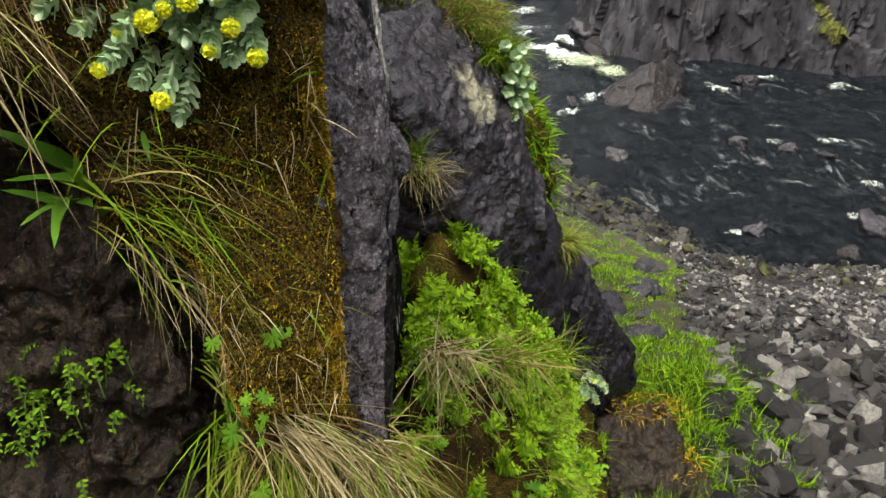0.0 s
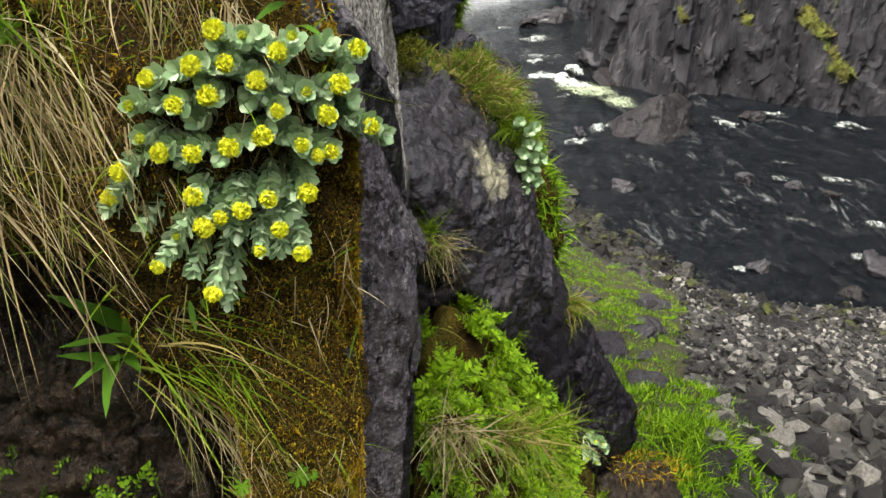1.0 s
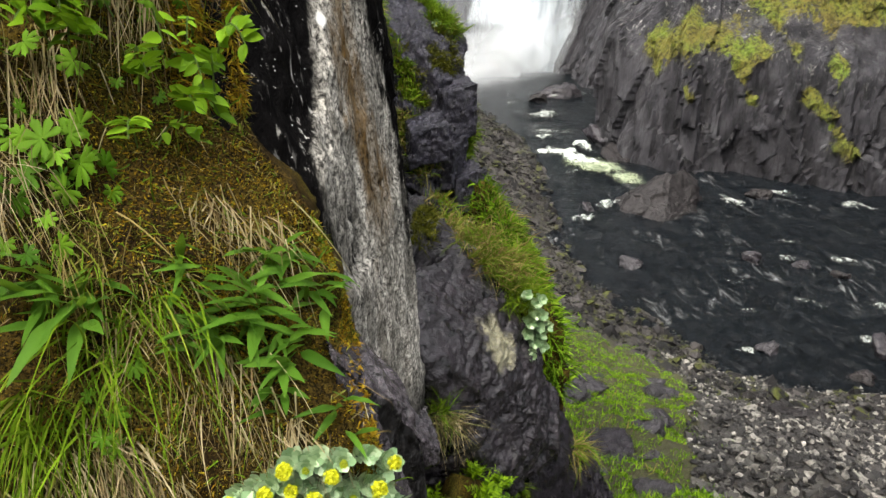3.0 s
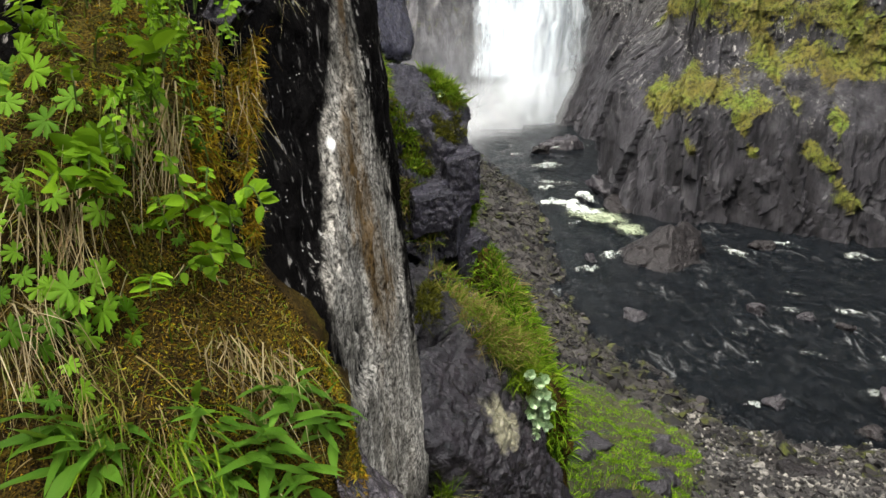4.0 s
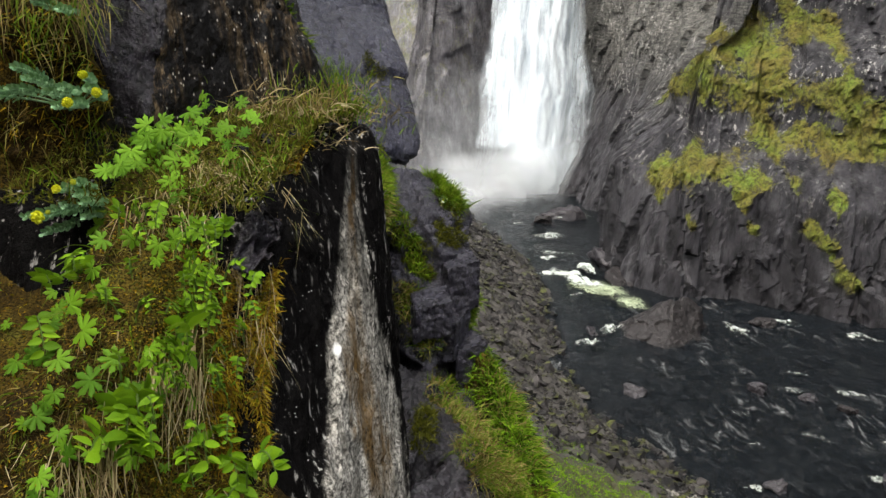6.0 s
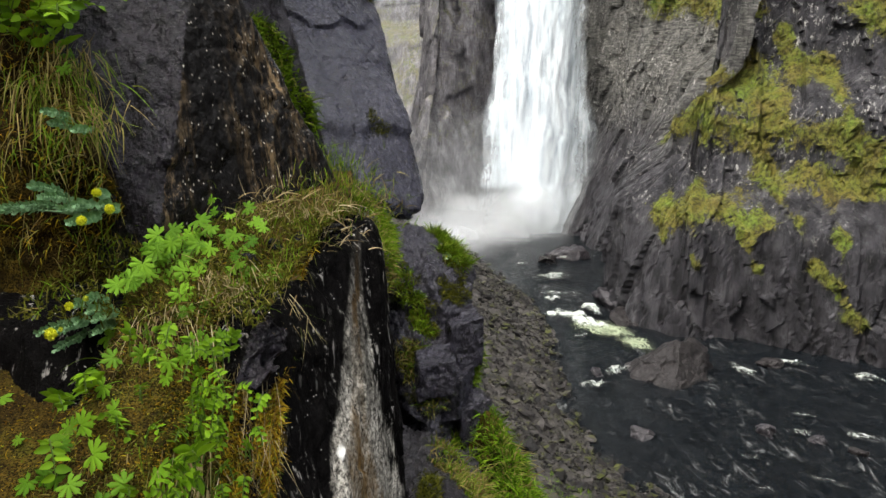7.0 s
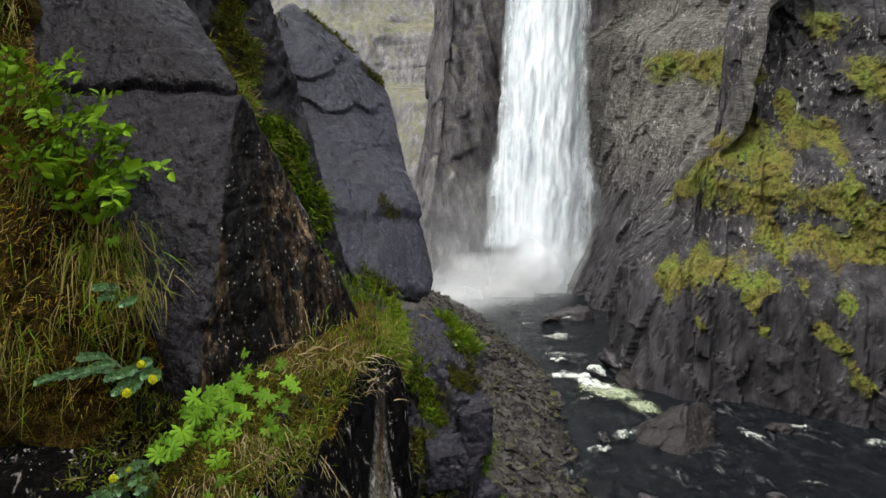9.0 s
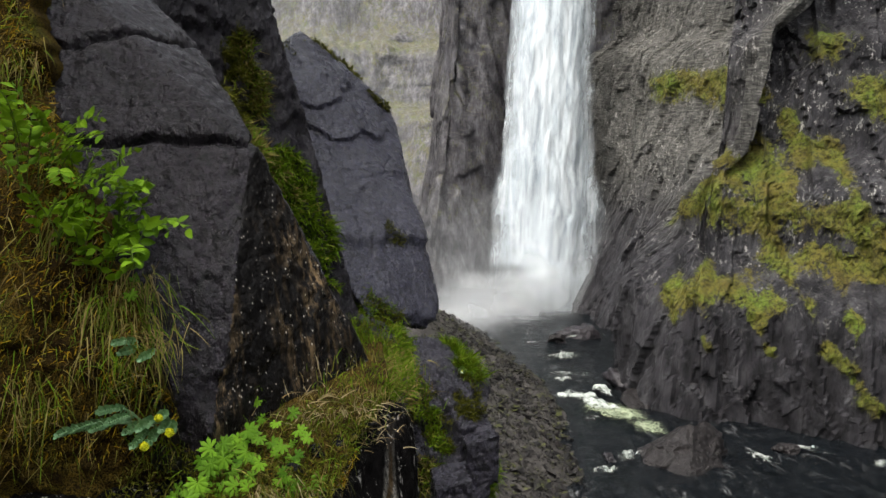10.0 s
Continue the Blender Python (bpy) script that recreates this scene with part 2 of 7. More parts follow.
def streaked_rock():
    """Pale lichen and a brown run down the middle of a wet black wall; across runs from 0 to 1 over the pale band."""
    m = Nodes("lichen_streaked_rock")
    run = m.stretched((1.0, 1.0, 0.16))
    across = m.node("ShaderNodeAttribute", attribute_name="across").outputs["Fac"]
    middle = m.math("ADD", across, m.math("MULTIPLY", m.math("SUBTRACT", m.noise(16.0, 5, 0.7, run), 0.5), 0.3))
    across = m.math("ADD", across, m.math("MULTIPLY", m.math("SUBTRACT", m.noise(11.0, 5, 0.65, run), 0.5), 0.55))
    across = m.math("ADD", across, m.math("MULTIPLY", m.math("SUBTRACT", m.noise(45.0, 5, 0.7, m.stretched((1, 1, 0.4))), 0.5), 0.35))
    pale = m.ramp(m.math("MULTIPLY_ADD", across, 0.5, 0.2), [(0.17, 0.0), (0.24, 0.75), (0.3, 1.0), (0.66, 1.0), (0.715, 0.0)])
    low = m.ramp(m.math("MULTIPLY", m.math("SUBTRACT", 14.0, m.axis(2)), 0.5), [(0.03, 0.0), (0.12, 0.4), (0.24, 1.0), (0.76, 1.0), (0.86, 0.0)])
    pale = m.math("MULTIPLY", pale, low)
    pale = m.math("MULTIPLY", pale, m.ramp(m.noise(70.0, 6, 0.75, m.stretched((1, 1, 0.45))), [(0.36, 0.05), (0.5, 1.0)]))
    brown = m.ramp(middle, [(0.34, 0.0), (0.44, 1.0), (0.7, 1.0), (0.8, 0.0)])
    high = m.ramp(m.math("MULTIPLY", m.math("SUBTRACT", 14.0, m.axis(2)), 0.5), [(0.1, 0.9), (0.2, 0.35), (0.27, 0.9), (0.45, 0.8), (0.54, 0.1)])
    brown = m.math("MULTIPLY", m.math("MULTIPLY", brown, high), m.ramp(m.noise(14.0, 5, 0.6, run), [(0.34, 0.3), (0.55, 1.0)]))
    grey = m.mix(m.ramp(m.noise(85.0, 6, 0.75), [(0.4, 0.0), (0.62, 1.0)]), (0.075, 0.07, 0.062), (0.68, 0.64, 0.56))
    grey = m.mix(m.ramp(m.noise(18.0, 5, 0.6, run), [(0.4, 0.65), (0.56, 0.0)]), grey, (0.06, 0.055, 0.045))
    grey = m.mix(brown, grey, m.mix(m.noise(70.0, 6, 0.7), (0.028, 0.014, 0.003), (0.19, 0.11, 0.03)))
    black = m.mix(m.noise(30.0, 6, 0.65, m.stretched((1, 1, 0.3))), (0.001, 0.0009, 0.001), (0.006, 0.0054, 0.0052))
    drips = m.math("MULTIPLY", m.ramp(m.noise(64.0, 4, 0.6, m.stretched((1, 1, 0.2))), [(0.6, 0.0), (0.66, 1.0)]), m.ramp(m.noise(9.0, 3, 0.5, run), [(0.42, 0.0), (0.58, 1.0)]))
    dots = m.math("MULTIPLY", m.ramp(m.cells(85.0), [(0.1, 1.0), (0.19, 0.0)]), m.ramp(m.noise(19.0, 3), [(0.54, 0.0), (0.62, 1.0)]))
    black = m.mix(m.math("MAXIMUM", m.math("MULTIPLY", drips, 0.8), dots), black, (0.42, 0.4, 0.37))
    col = m.mix(pale, black, grey)
    away = m.node("ShaderNodeVectorMath", {0: m.place, 1: (-0.226, 1.558, 13.502)}, operation="DISTANCE").outputs["Value"]
    away = m.math("ADD", away, m.math("MULTIPLY", m.noise(60.0, 3), 0.02))
    col = m.mix(m.ramp(away, [(0.024, 1.0), (0.03, 0.0)]), col, (0.85, 0.84, 0.8))
    rough = m.mix(pale, m.ramp(m.noise(20.0, 5), [(0.4, 0.45), (0.6, 0.75)]), (0.55, 0.55, 0.55))
    relief = m.bump(m.noise(70.0, 5, 0.65), 0.9, 0.007, m.bump(m.noise(12.0, 5, 0.6, m.stretched((1, 1, 0.4))), 0.8, 0.03))
    return m.done(col, rough, relief, 0.022)


def brown_streaked_rock():
    m = Nodes("brown_streaked_rock")
    run = m.stretched((1.0, 1.0, 0.13), (0.25, 0, 0))
    patch = m.ramp(m.noise(3.4, 4, 0.6, m.stretched((1.0, 1.0, 0.5))), [(0.43, 0.0), (0.58, 1.0)])
    deep = m.ramp(m.math("SUBTRACT", 14.75, m.axis(2)), [(0.15, 0.0), (0.4, 1.0)])
    patch = m.math("MULTIPLY", patch, deep)
    lines = m.ramp(m.noise(40.0, 6, 0.75, run), [(0.49, 0.0), (0.64, 1.0)])
    black = m.mix(m.noise(26.0, 6, 0.65), (0.001, 0.0009, 0.001), (0.009, 0.008, 0.0075))
    brown = m.mix(m.noise(60.0, 6, 0.75, run), (0.03, 0.017, 0.009), (0.34, 0.24, 0.13))
    col = m.mix(m.math("MULTIPLY", patch, lines), black, brown)
    spots = m.math("MULTIPLY", m.ramp(m.cells(75.0, m.stretched((1, 1, 0.6))), [(0.1, 1.0), (0.21, 0.0)]), m.ramp(m.noise(11.0, 5, 0.7), [(0.46, 0.0), (0.53, 0.95)]))
    col = m.mix(m.math("MULTIPLY", spots, m.ramp(deep, [(0.0, 0.3), (1.0, 1.0)])), col, (0.46, 0.42, 0.36))
    relief = m.bump(m.noise(60.0, 5, 0.65), 0.9, 0.008, m.bump(m.noise(10.0, 6), 0.8, 0.035))
    return m.done(col, m.ramp(m.noise(14.0), [(0.4, 0.25), (0.6, 0.55)]), relief, 0.1)


def moss_soil():
    """Low brown and yellow moss, much darker between its tips."""
    m = Nodes("mossy_soil")
    broad = m.noise(5.0, 6, 0.6)
    col = m.ramp(broad, [(0.3, (0.024, 0.014, 0.005)), (0.45, (0.058, 0.037, 0.008)), (0.56, (0.1, 0.068, 0.011)), (0.68, (0.076, 0.08, 0.012))])
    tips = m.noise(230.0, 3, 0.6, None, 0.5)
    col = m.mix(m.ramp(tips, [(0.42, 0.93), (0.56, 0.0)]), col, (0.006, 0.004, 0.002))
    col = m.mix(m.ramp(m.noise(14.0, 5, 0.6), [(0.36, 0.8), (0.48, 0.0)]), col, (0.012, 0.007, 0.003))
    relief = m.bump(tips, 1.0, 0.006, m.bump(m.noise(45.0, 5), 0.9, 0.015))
    return m.done(col, 0.85, relief, 0.05)


def far_cliff(name, tone=1.0, moss=1.0, tilt=0.35, placed=False, soft=1.0):
    """Layered gorge wall: dark wet rock with joints, and moss on its shelves."""
    m = Nodes(name)
    strata = m.noise(0.8, 8, 0.65, m.stretched((1.4, 1.4, 0.6), (0, tilt, 0)))
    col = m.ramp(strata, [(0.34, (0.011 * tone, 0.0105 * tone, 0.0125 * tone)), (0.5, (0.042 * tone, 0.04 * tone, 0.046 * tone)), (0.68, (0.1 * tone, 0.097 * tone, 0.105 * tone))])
    joints = m.node("ShaderNodeTexVoronoi", {"Vector": m.node("ShaderNodeVectorMath", {0: m.stretched((0.62, 0.62, 0.13), (0.1, tilt, 0)), 1: m.node("ShaderNodeTexNoise", {"Vector": m.place, "Scale": 0.9, "Detail": 8.0, "Roughness": 0.65}).outputs["Color"]}, operation="ADD").outputs[0], "Scale": 1.0}, feature="DISTANCE_TO_EDGE").outputs["Distance"]
    split = m.math("MULTIPLY", m.ramp(joints, [(0.0, 1.0), (0.05, 0.0)]), m.ramp(m.noise(0.6, 5, 0.6), [(0.44, 0.0), (0.6, 1.0)]))
    layers = m.noise(2.6, 7, 0.7, m.stretched((0.5, 0.5, 2.6), (0, tilt + 0.55, 0)), 0.4)
    if placed:
        grey = m.node("ShaderNodeAttribute", attribute_name="pale").outputs["Fac"]
        col = m.mix(grey, col, m.ramp(layers, [(0.36, (0.02, 0.0195, 0.019)), (0.5, (0.065, 0.063, 0.058)), (0.64, (0.15, 0.145, 0.13))]))
        speck = m.math("MULTIPLY", m.ramp(m.noise(3.6, 7, 0.78, m.stretched((1, 1, 0.6))), [(0.56, 0.0), (0.62, 1.0)]), m.ramp(m.noise(0.3, 4), [(0.4, 0.1), (0.54, 1.0)]))
        speck = m.math("MULTIPLY", speck, m.ramp(m.math("MULTIPLY", m.axis(2), 0.025), [(0.12, 0.05), (0.3, 1.0)]))
        col = m.mix(speck, col, (0.33, 0.32, 0.3))
    else:
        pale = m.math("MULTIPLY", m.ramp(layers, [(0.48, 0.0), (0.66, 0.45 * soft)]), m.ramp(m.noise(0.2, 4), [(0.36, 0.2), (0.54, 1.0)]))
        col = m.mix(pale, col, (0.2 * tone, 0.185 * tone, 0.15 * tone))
    col = m.mix(m.ramp(m.noise(3.5, 8, 0.7, m.stretched((1.6, 1.6, 0.3), (0.1, tilt, 0))), [(0.36, 0.75), (0.48, 0.0)]), col, (0.006 * tone, 0.0055 * tone, 0.0065 * tone))
    col = m.mix(m.math("MULTIPLY", split, 0.6 * soft), col, (0.005, 0.005, 0.006))
    fine = m.math("ADD", m.math("MULTIPLY", m.math("SUBTRACT", m.noise(0.45, 9, 0.72, m.stretched((1.2, 1.2, 0.7), (0, 0.5, 0)), 0.8), 0.5), 2.2), m.math("MULTIPLY", m.math("SUBTRACT", m.noise(3.0, 6, 0.75, m.stretched((1.4, 1.4, 0.6))), 0.5), 2.4))
    if placed:
        up = m.math("ADD", m.math("MULTIPLY", m.upward(), 0.45), m.math("MULTIPLY", m.node("ShaderNodeAttribute", attribute_name="moss").outputs["Fac"], 1.0))
        up = m.math("ADD", up, m.math("MULTIPLY", fine, 1.0))
        cover = m.ramp(m.math("ADD", up, m.math("MULTIPLY", m.math("SUBTRACT", m.noise(5.0, 7, 0.78), 0.5), 2.2)), [(0.14, 0.0), (0.3, moss)])
    else:
        up = m.math("ADD", m.math("ADD", m.math("MULTIPLY", m.upward(), 0.75), fine), m.ramp(m.math("MULTIPLY", m.axis(2), 0.025), [(0.08, 0.0), (0.2, 0.3)]))
        cover = m.math("MULTIPLY", m.ramp(up, [(0.5, 0.0), (0.8, moss)]), m.ramp(m.noise(0.9, 9, 0.75, m.stretched((1.3, 1.3, 0.8), (0, 0.6, 0)), 0.6), [(0.4, 0.0), (0.52, 1.0)]))
    green = m.ramp(m.noise(0.5, 7, 0.7), [(0.3, (0.075, 0.055, 0.015)), (0.46, (0.098, 0.09, 0.017)), (0.66, (0.082, 0.118, 0.015))])
    green = m.mix(m.ramp(m.noise(4.5, 8, 0.78), [(0.42, 0.9), (0.54, 0.0)]), green, (0.014, 0.013, 0.005))
    col = m.mix(cover, col, green)
    rough = m.ramp(m.noise(1.5, 5), [(0.3, 0.35), (0.7, 0.7)])
    relief = m.bump(m.noise(6.0, 9, 0.74, m.stretched((1.5, 1.5, 0.4), (0, tilt, 0))), 0.8, 0.3 * soft, m.bump(m.ramp(joints, [(0.0, 0.0), (0.06, 1.0)]), 0.5, 0.2 * soft))
    return m.done(col, rough, relief, 0.14)


def river_water():
    m = Nodes("river_water")
    flow = m.stretched((0.55, 0.28, 1.0), (0, 0, 0.25))
    swell = m.noise(1.3, 4, 0.55, flow, 0.6)
    ripple = m.noise(5.0, 6, 0.65, flow, 1.0)
    streak = m.noise(0.8, 9, 0.72, m.stretched((1.5, 0.5, 1.0), (0, 0, 0.5)), 1.2)
    area = m.noise(0.16, 3, 0.5)
    foam = m.math("MULTIPLY", m.ramp(streak, [(0.56, 0.0), (0.74, 1.0)]), m.ramp(area, [(0.44, 0.0), (0.6, 0.42)]))
    foam = m.math("MULTIPLY", foam, m.ramp(m.noise(9.0, 6, 0.75), [(0.4, 0.2), (0.62, 1.0)]))
    deep = m.mix(m.noise(0.3, 4), (0.0012, 0.0018, 0.0026), (0.0045, 0.006, 0.0075))
    col = m.mix(foam, deep, (0.62, 0.64, 0.64))
    rough = m.mix(foam, (0.07, 0.07, 0.07), (0.7, 0.7, 0.7))
    relief = m.bump(ripple, 1.0, 0.28, m.bump(swell, 1.0, 0.8))
    return m.done(col, rough, relief, 0.11)


def white_water(name="white_water", tint=(0.2, 0.23, 0.2), crest=(0.5, 0.53, 0.5)):
    """Foam, broken at its rim by holes that show the water below."""
    m = Nodes(name)
    torn = m.noise(5.0, 9, 0.78, m.stretched((1.6, 0.7, 1.0), (0, 0, 0.5)), 1.0)
    col = m.mix(m.ramp(m.noise(2.2, 7, 0.7), [(0.38, 0.0), (0.62, 1.0)]), tint, crest)
    thin = m.math("ADD", m.math("MULTIPLY_ADD", torn, 2.0, -0.5), m.math("MULTIPLY", m.node("ShaderNodeAttribute", attribute_name="thick").outputs["Fac"], 0.5))
    return m.done(col, 0.75, m.bump(torn, 0.8, 0.15), Alpha=m.ramp(thin, [(0.62, 0.0), (0.74, 0.45), (0.95, 0.95)]))


def falling_water():
    m = Nodes("falling_water")
    run = m.stretched((1.0, 1.0, 0.14))
    threads = m.noise(1.1, 9, 0.68, run, 0.5)
    clots = m.noise(0.55, 7, 0.65, m.stretched((1.0, 1.0, 0.4)), 1.0)
    col = m.mix(m.ramp(threads, [(0.25, 0.0), (0.7, 1.0)]), (0.27, 0.32, 0.36), (0.5, 0.53, 0.55))
    thick = m.node("ShaderNodeAttribute", attribute_name="thick").outputs["Fac"]
    body = m.math("ADD", m.math("MULTIPLY", threads, 0.5), m.math("MULTIPLY", clots, 0.5))
    body = m.math("ADD", body, thick)
    return m.done(col, 0.8, m.bump(threads, 0.06, 0.1), Alpha=m.ramp(body, [(0.42, 0.0), (0.8, 1.0)]))


def spray_veil():
    m = Nodes("spray_mist")
    thick = m.node("ShaderNodeAttribute", attribute_name="thick").outputs["Fac"]
    cloud = m.ramp(m.noise(0.14, 5, 0.55), [(0.25, 0.45), (0.75, 1.0)])
    clear = m.node("ShaderNodeBsdfTransparent")
    drops = m.node("ShaderNodeBsdfTranslucent", {"Color": (0.82, 0.85, 0.87, 1)})
    lit = m.node("ShaderNodeBsdfDiffuse", {"Color": (0.82, 0.85, 0.87, 1)})
    both = m.node("ShaderNodeMixShader", {0: 0.5, 1: drops.outputs[0], 2: lit.outputs[0]})
    veil = m.node("ShaderNodeMixShader", {0: m.math("MULTIPLY", thick, cloud), 1: clear.outputs[0], 2: both.outputs[0]})
    m.tree.links.new(veil.outputs[0], m.out.inputs["Surface"])
    return m.mat


ROCK_DARK = wet_rock("dark_wet_rock", (0.0036, 0.0029, 0.004), (0.0122, 0.01, 0.0136), gloss=(0.16, 0.5), shine=0.22, cracks=3.0)
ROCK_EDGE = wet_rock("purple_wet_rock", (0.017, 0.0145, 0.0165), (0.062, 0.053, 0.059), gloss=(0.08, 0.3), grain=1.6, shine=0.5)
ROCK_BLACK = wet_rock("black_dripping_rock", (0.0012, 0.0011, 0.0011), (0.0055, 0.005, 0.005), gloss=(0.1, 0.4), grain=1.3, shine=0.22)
ROCK_SLAB = wet_rock("smooth_wet_slab", (0.0145, 0.0142, 0.021), (0.035, 0.0345, 0.051), gloss=(0.12, 0.36), grain=1.0, shine=0.36, cracks=2.2)
ROCK_SPECK = wet_rock("speckled_wet_rock", (0.0055, 0.005, 0.0058), (0.024, 0.0215, 0.0245), speck=1.1, shine=0.25)
ROCK_MOSSY = wet_rock("mossy_rock", (0.006, 0.0045, 0.0035), (0.026, 0.018, 0.011))
ROCK_PALE = wet_rock("grey_brown_rock", (0.0045, 0.0039, 0.0042), (0.0145, 0.0126, 0.0128), gloss=(0.3, 0.6), grain=0.3)
ROCK_STEP = wet_rock("blue_wet_rock", (0.008, 0.0074, 0.0105), (0.029, 0.027, 0.037), gloss=(0.14, 0.42), shine=0.3, cracks=2.5)
ROCK_STREAK, ROCK_BROWN = streaked_rock(), brown_streaked_rock()
SOIL = moss_soil()


def stone_material(name, island):
    """Broken grey rock whose tone differs from stone to stone."""
    m = Nodes(name)
    pick = m.node("ShaderNodeNewGeometry").outputs["Random Per Island"] if island else m.node("ShaderNodeObjectInfo").outputs["Random"]
    tone = m.ramp(pick, [(0.0, (0.006, 0.006, 0.007)), (0.4, (0.019, 0.018, 0.0175)), (0.7, (0.06, 0.057, 0.052)), (1.0, (0.28, 0.265, 0.235))])
    col = m.mix(m.ramp(m.noise(11.0, 7, 0.7), [(0.35, 0.75), (0.65, 0.0)]), tone, (0.025, 0.023, 0.022))
    return m.done(col, m.ramp(m.noise(5.0), [(0.3, 0.4), (0.7, 0.75)]), m.bump(m.noise(26.0, 8, 0.7), 1.0, 0.03), 0.12)


def rubble_material():
    m = Nodes("dark_rubble")
    pick = m.node("ShaderNodeNewGeometry").outputs["Random Per Island"]
    tone = m.ramp(pick, [(0.0, (0.0035, 0.0033, 0.0035)), (0.6, (0.0095, 0.0085, 0.0085)), (1.0, (0.03, 0.027, 0.026))])
    up = m.math("ADD", m.upward(), m.math("MULTIPLY", m.math("SUBTRACT", m.noise(2.2, 6, 0.7), 0.5), 2.4))
    col = m.mix(m.ramp(up, [(0.98, 0.0), (1.25, 0.6)]), tone, m.mix(m.noise(8.0), (0.03, 0.03, 0.005), (0.06, 0.072, 0.008)))
    return m.done(col, 0.6, m.bump(m.noise(14.0, 8, 0.7), 1.0, 0.05), 0.15)


STONE, STONE_HEAP, RUBBLE = stone_material("broken_stone", False), stone_material("broken_stone_heap", True), rubble_material()
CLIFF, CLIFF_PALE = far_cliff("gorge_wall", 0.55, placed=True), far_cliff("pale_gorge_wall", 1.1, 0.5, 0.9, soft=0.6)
# Far haze is put into the colour: paler tone, weaker joints.
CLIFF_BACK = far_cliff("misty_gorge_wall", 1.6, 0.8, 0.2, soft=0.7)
CLIFF_DARK = far_cliff("south_blocker_rock", 0.7, 0.8)
WATER, FOAM, FALL, MIST = river_water(), white_water(), falling_water(), spray_veil()
FOAM_THIN = white_water("green_foam", (0.06, 0.075, 0.04), (0.26, 0.3, 0.2))

# ---- lie of the land ----
SHORE = np.array([(90, -6), (40, 13), (24, 18.5), (16, 20.2), (12.2, 20.8), (9.9, 21.9), (9.2, 24.4), (7.3, 28.6), (6.5, 33), (6.6, 38), (7.1, 44), (7.0, 52), (5.4, 60.7), (3.4, 70), (0, 79), (-14, 84)], float)


def rounded(line, times=2):
    """A line of points with its corners cut."""
    for _ in range(times):
        q = np.empty((2 * len(line) - 2, 2))
        q[0::2], q[1::2] = 0.75 * line[:-1] + 0.25 * line[1:], 0.25 * line[:-1] + 0.75 * line[1:]
        line = np.vstack([line[:1], q, line[-1:]])
    return line


RIGHT = rounded(np.array([(9, 98), (12.6, 91), (13.9, 84.5), (16.8, 72), (16.2, 62), (13.2, 55), (11.8, 50.5), (13.4, 46.4), (18.2, 44.7), (25.5, 42.4), (31, 40), (44, 32), (70, 18), (110, 0)], float))


def to_line(x, y, line):
    """Distance to a line of points, positive on its left as one goes along it."""
    p = np.stack([x, y], -1)
    best, side = np.full(len(p), 1e9), np.ones(len(p))
    for a, b in zip(line[:-1], line[1:]):
        ab = b - a
        k = np.clip(((p - a) @ ab) / (ab @ ab), 0, 1)
        off = p - a - k[:, None] * ab
        d = np.hypot(off[:, 0], off[:, 1])
        s = ab[0] * (p[:, 1] - a[1]) - ab[1] * (p[:, 0] - a[0])
        near = d < best - 1e-6
        best, side = np.where(near, d, best), np.where(near, np.sign(s), side)
    return best * side


def land(x, y):
    """Height of the ground: the bank falls to the river, the bed lies below it."""
    d = to_line(x, y, SHORE)
    p = np.stack([x, y, 0 * x], -1)
    z = np.where(d > 0, 0.47 * d - 0.012 * np.maximum(d - 14, 0) ** 1.5, -1.3 * smooth(0, -4, d))
    z = np.where(d > 30, 14.0 + 0.25 * (d - 30), z)
    rough = 0.36 * fbm(p, 2.6, 5, 3) + 0.15 * fbm(p, 0.5, 4, 9)
    z = z * (1 - 0.85 * smooth(84, 104, y) * smooth(0, 5, d))
    z = z + rough * smooth(-2, 3, d)
    e = np.where((y > 88) & (x < 12), -9.0, to_line(x, y, RIGHT))
    return np.where(e > 6, np.minimum(1.0 * (e - 6), 26 + 0.2 * e), np.where(e > -1, -1.3, z))


def spaced(lo, hi, mid, n, fine):
    """Coordinates that crowd round mid."""
    s = np.linspace(np.arcsinh((lo - mid) / fine), np.arcsinh((hi - mid) / fine), n)
    return mid + fine * np.sinh(s)


gx, gy = spaced(-400, 500, 5, 420, 9.0), spaced(-300, 600, 11, 460, 11.0)
X, Y = (a.ravel() for a in np.meshgrid(gx, gy, indexing="ij"))


def ground_material():
    m = Nodes("bank_ground")
    rubble = m.ramp(m.cells(3.2, feature="F1", out="Color"), [(0.2, (0.012, 0.011, 0.011)), (0.8, (0.036, 0.033, 0.032))])
    rubble = m.mix(m.ramp(m.noise(14.0, 8, 0.7), [(0.4, 0.0), (0.7, 0.7)]), rubble, (0.03, 0.024, 0.016))
    green = m.mix(m.noise(12.0, 7, 0.7), (0.02, 0.015, 0.006), (0.035, 0.04, 0.007))
    cover = m.node("ShaderNodeAttribute", attribute_name="green").outputs["Fac"]
    cover = m.math("ADD", cover, m.math("MULTIPLY", m.math("SUBTRACT", m.noise(1.6, 7, 0.7), 0.5), 1.4))
    col = m.mix(m.ramp(cover, [(0.55, 0.0), (0.8, 0.85)]), rubble, green)
    relief = m.bump(m.noise(9.0, 8, 0.7), 0.9, 0.08, m.bump(m.cells(3.2), 0.6, 0.15))
    return m.done(col, 0.75, relief)


def attribute(me, name, values):
    a = me.attributes.new(name, "FLOAT", "POINT")
    a.data.foreach_set("value", np.asarray(values, np.float32))


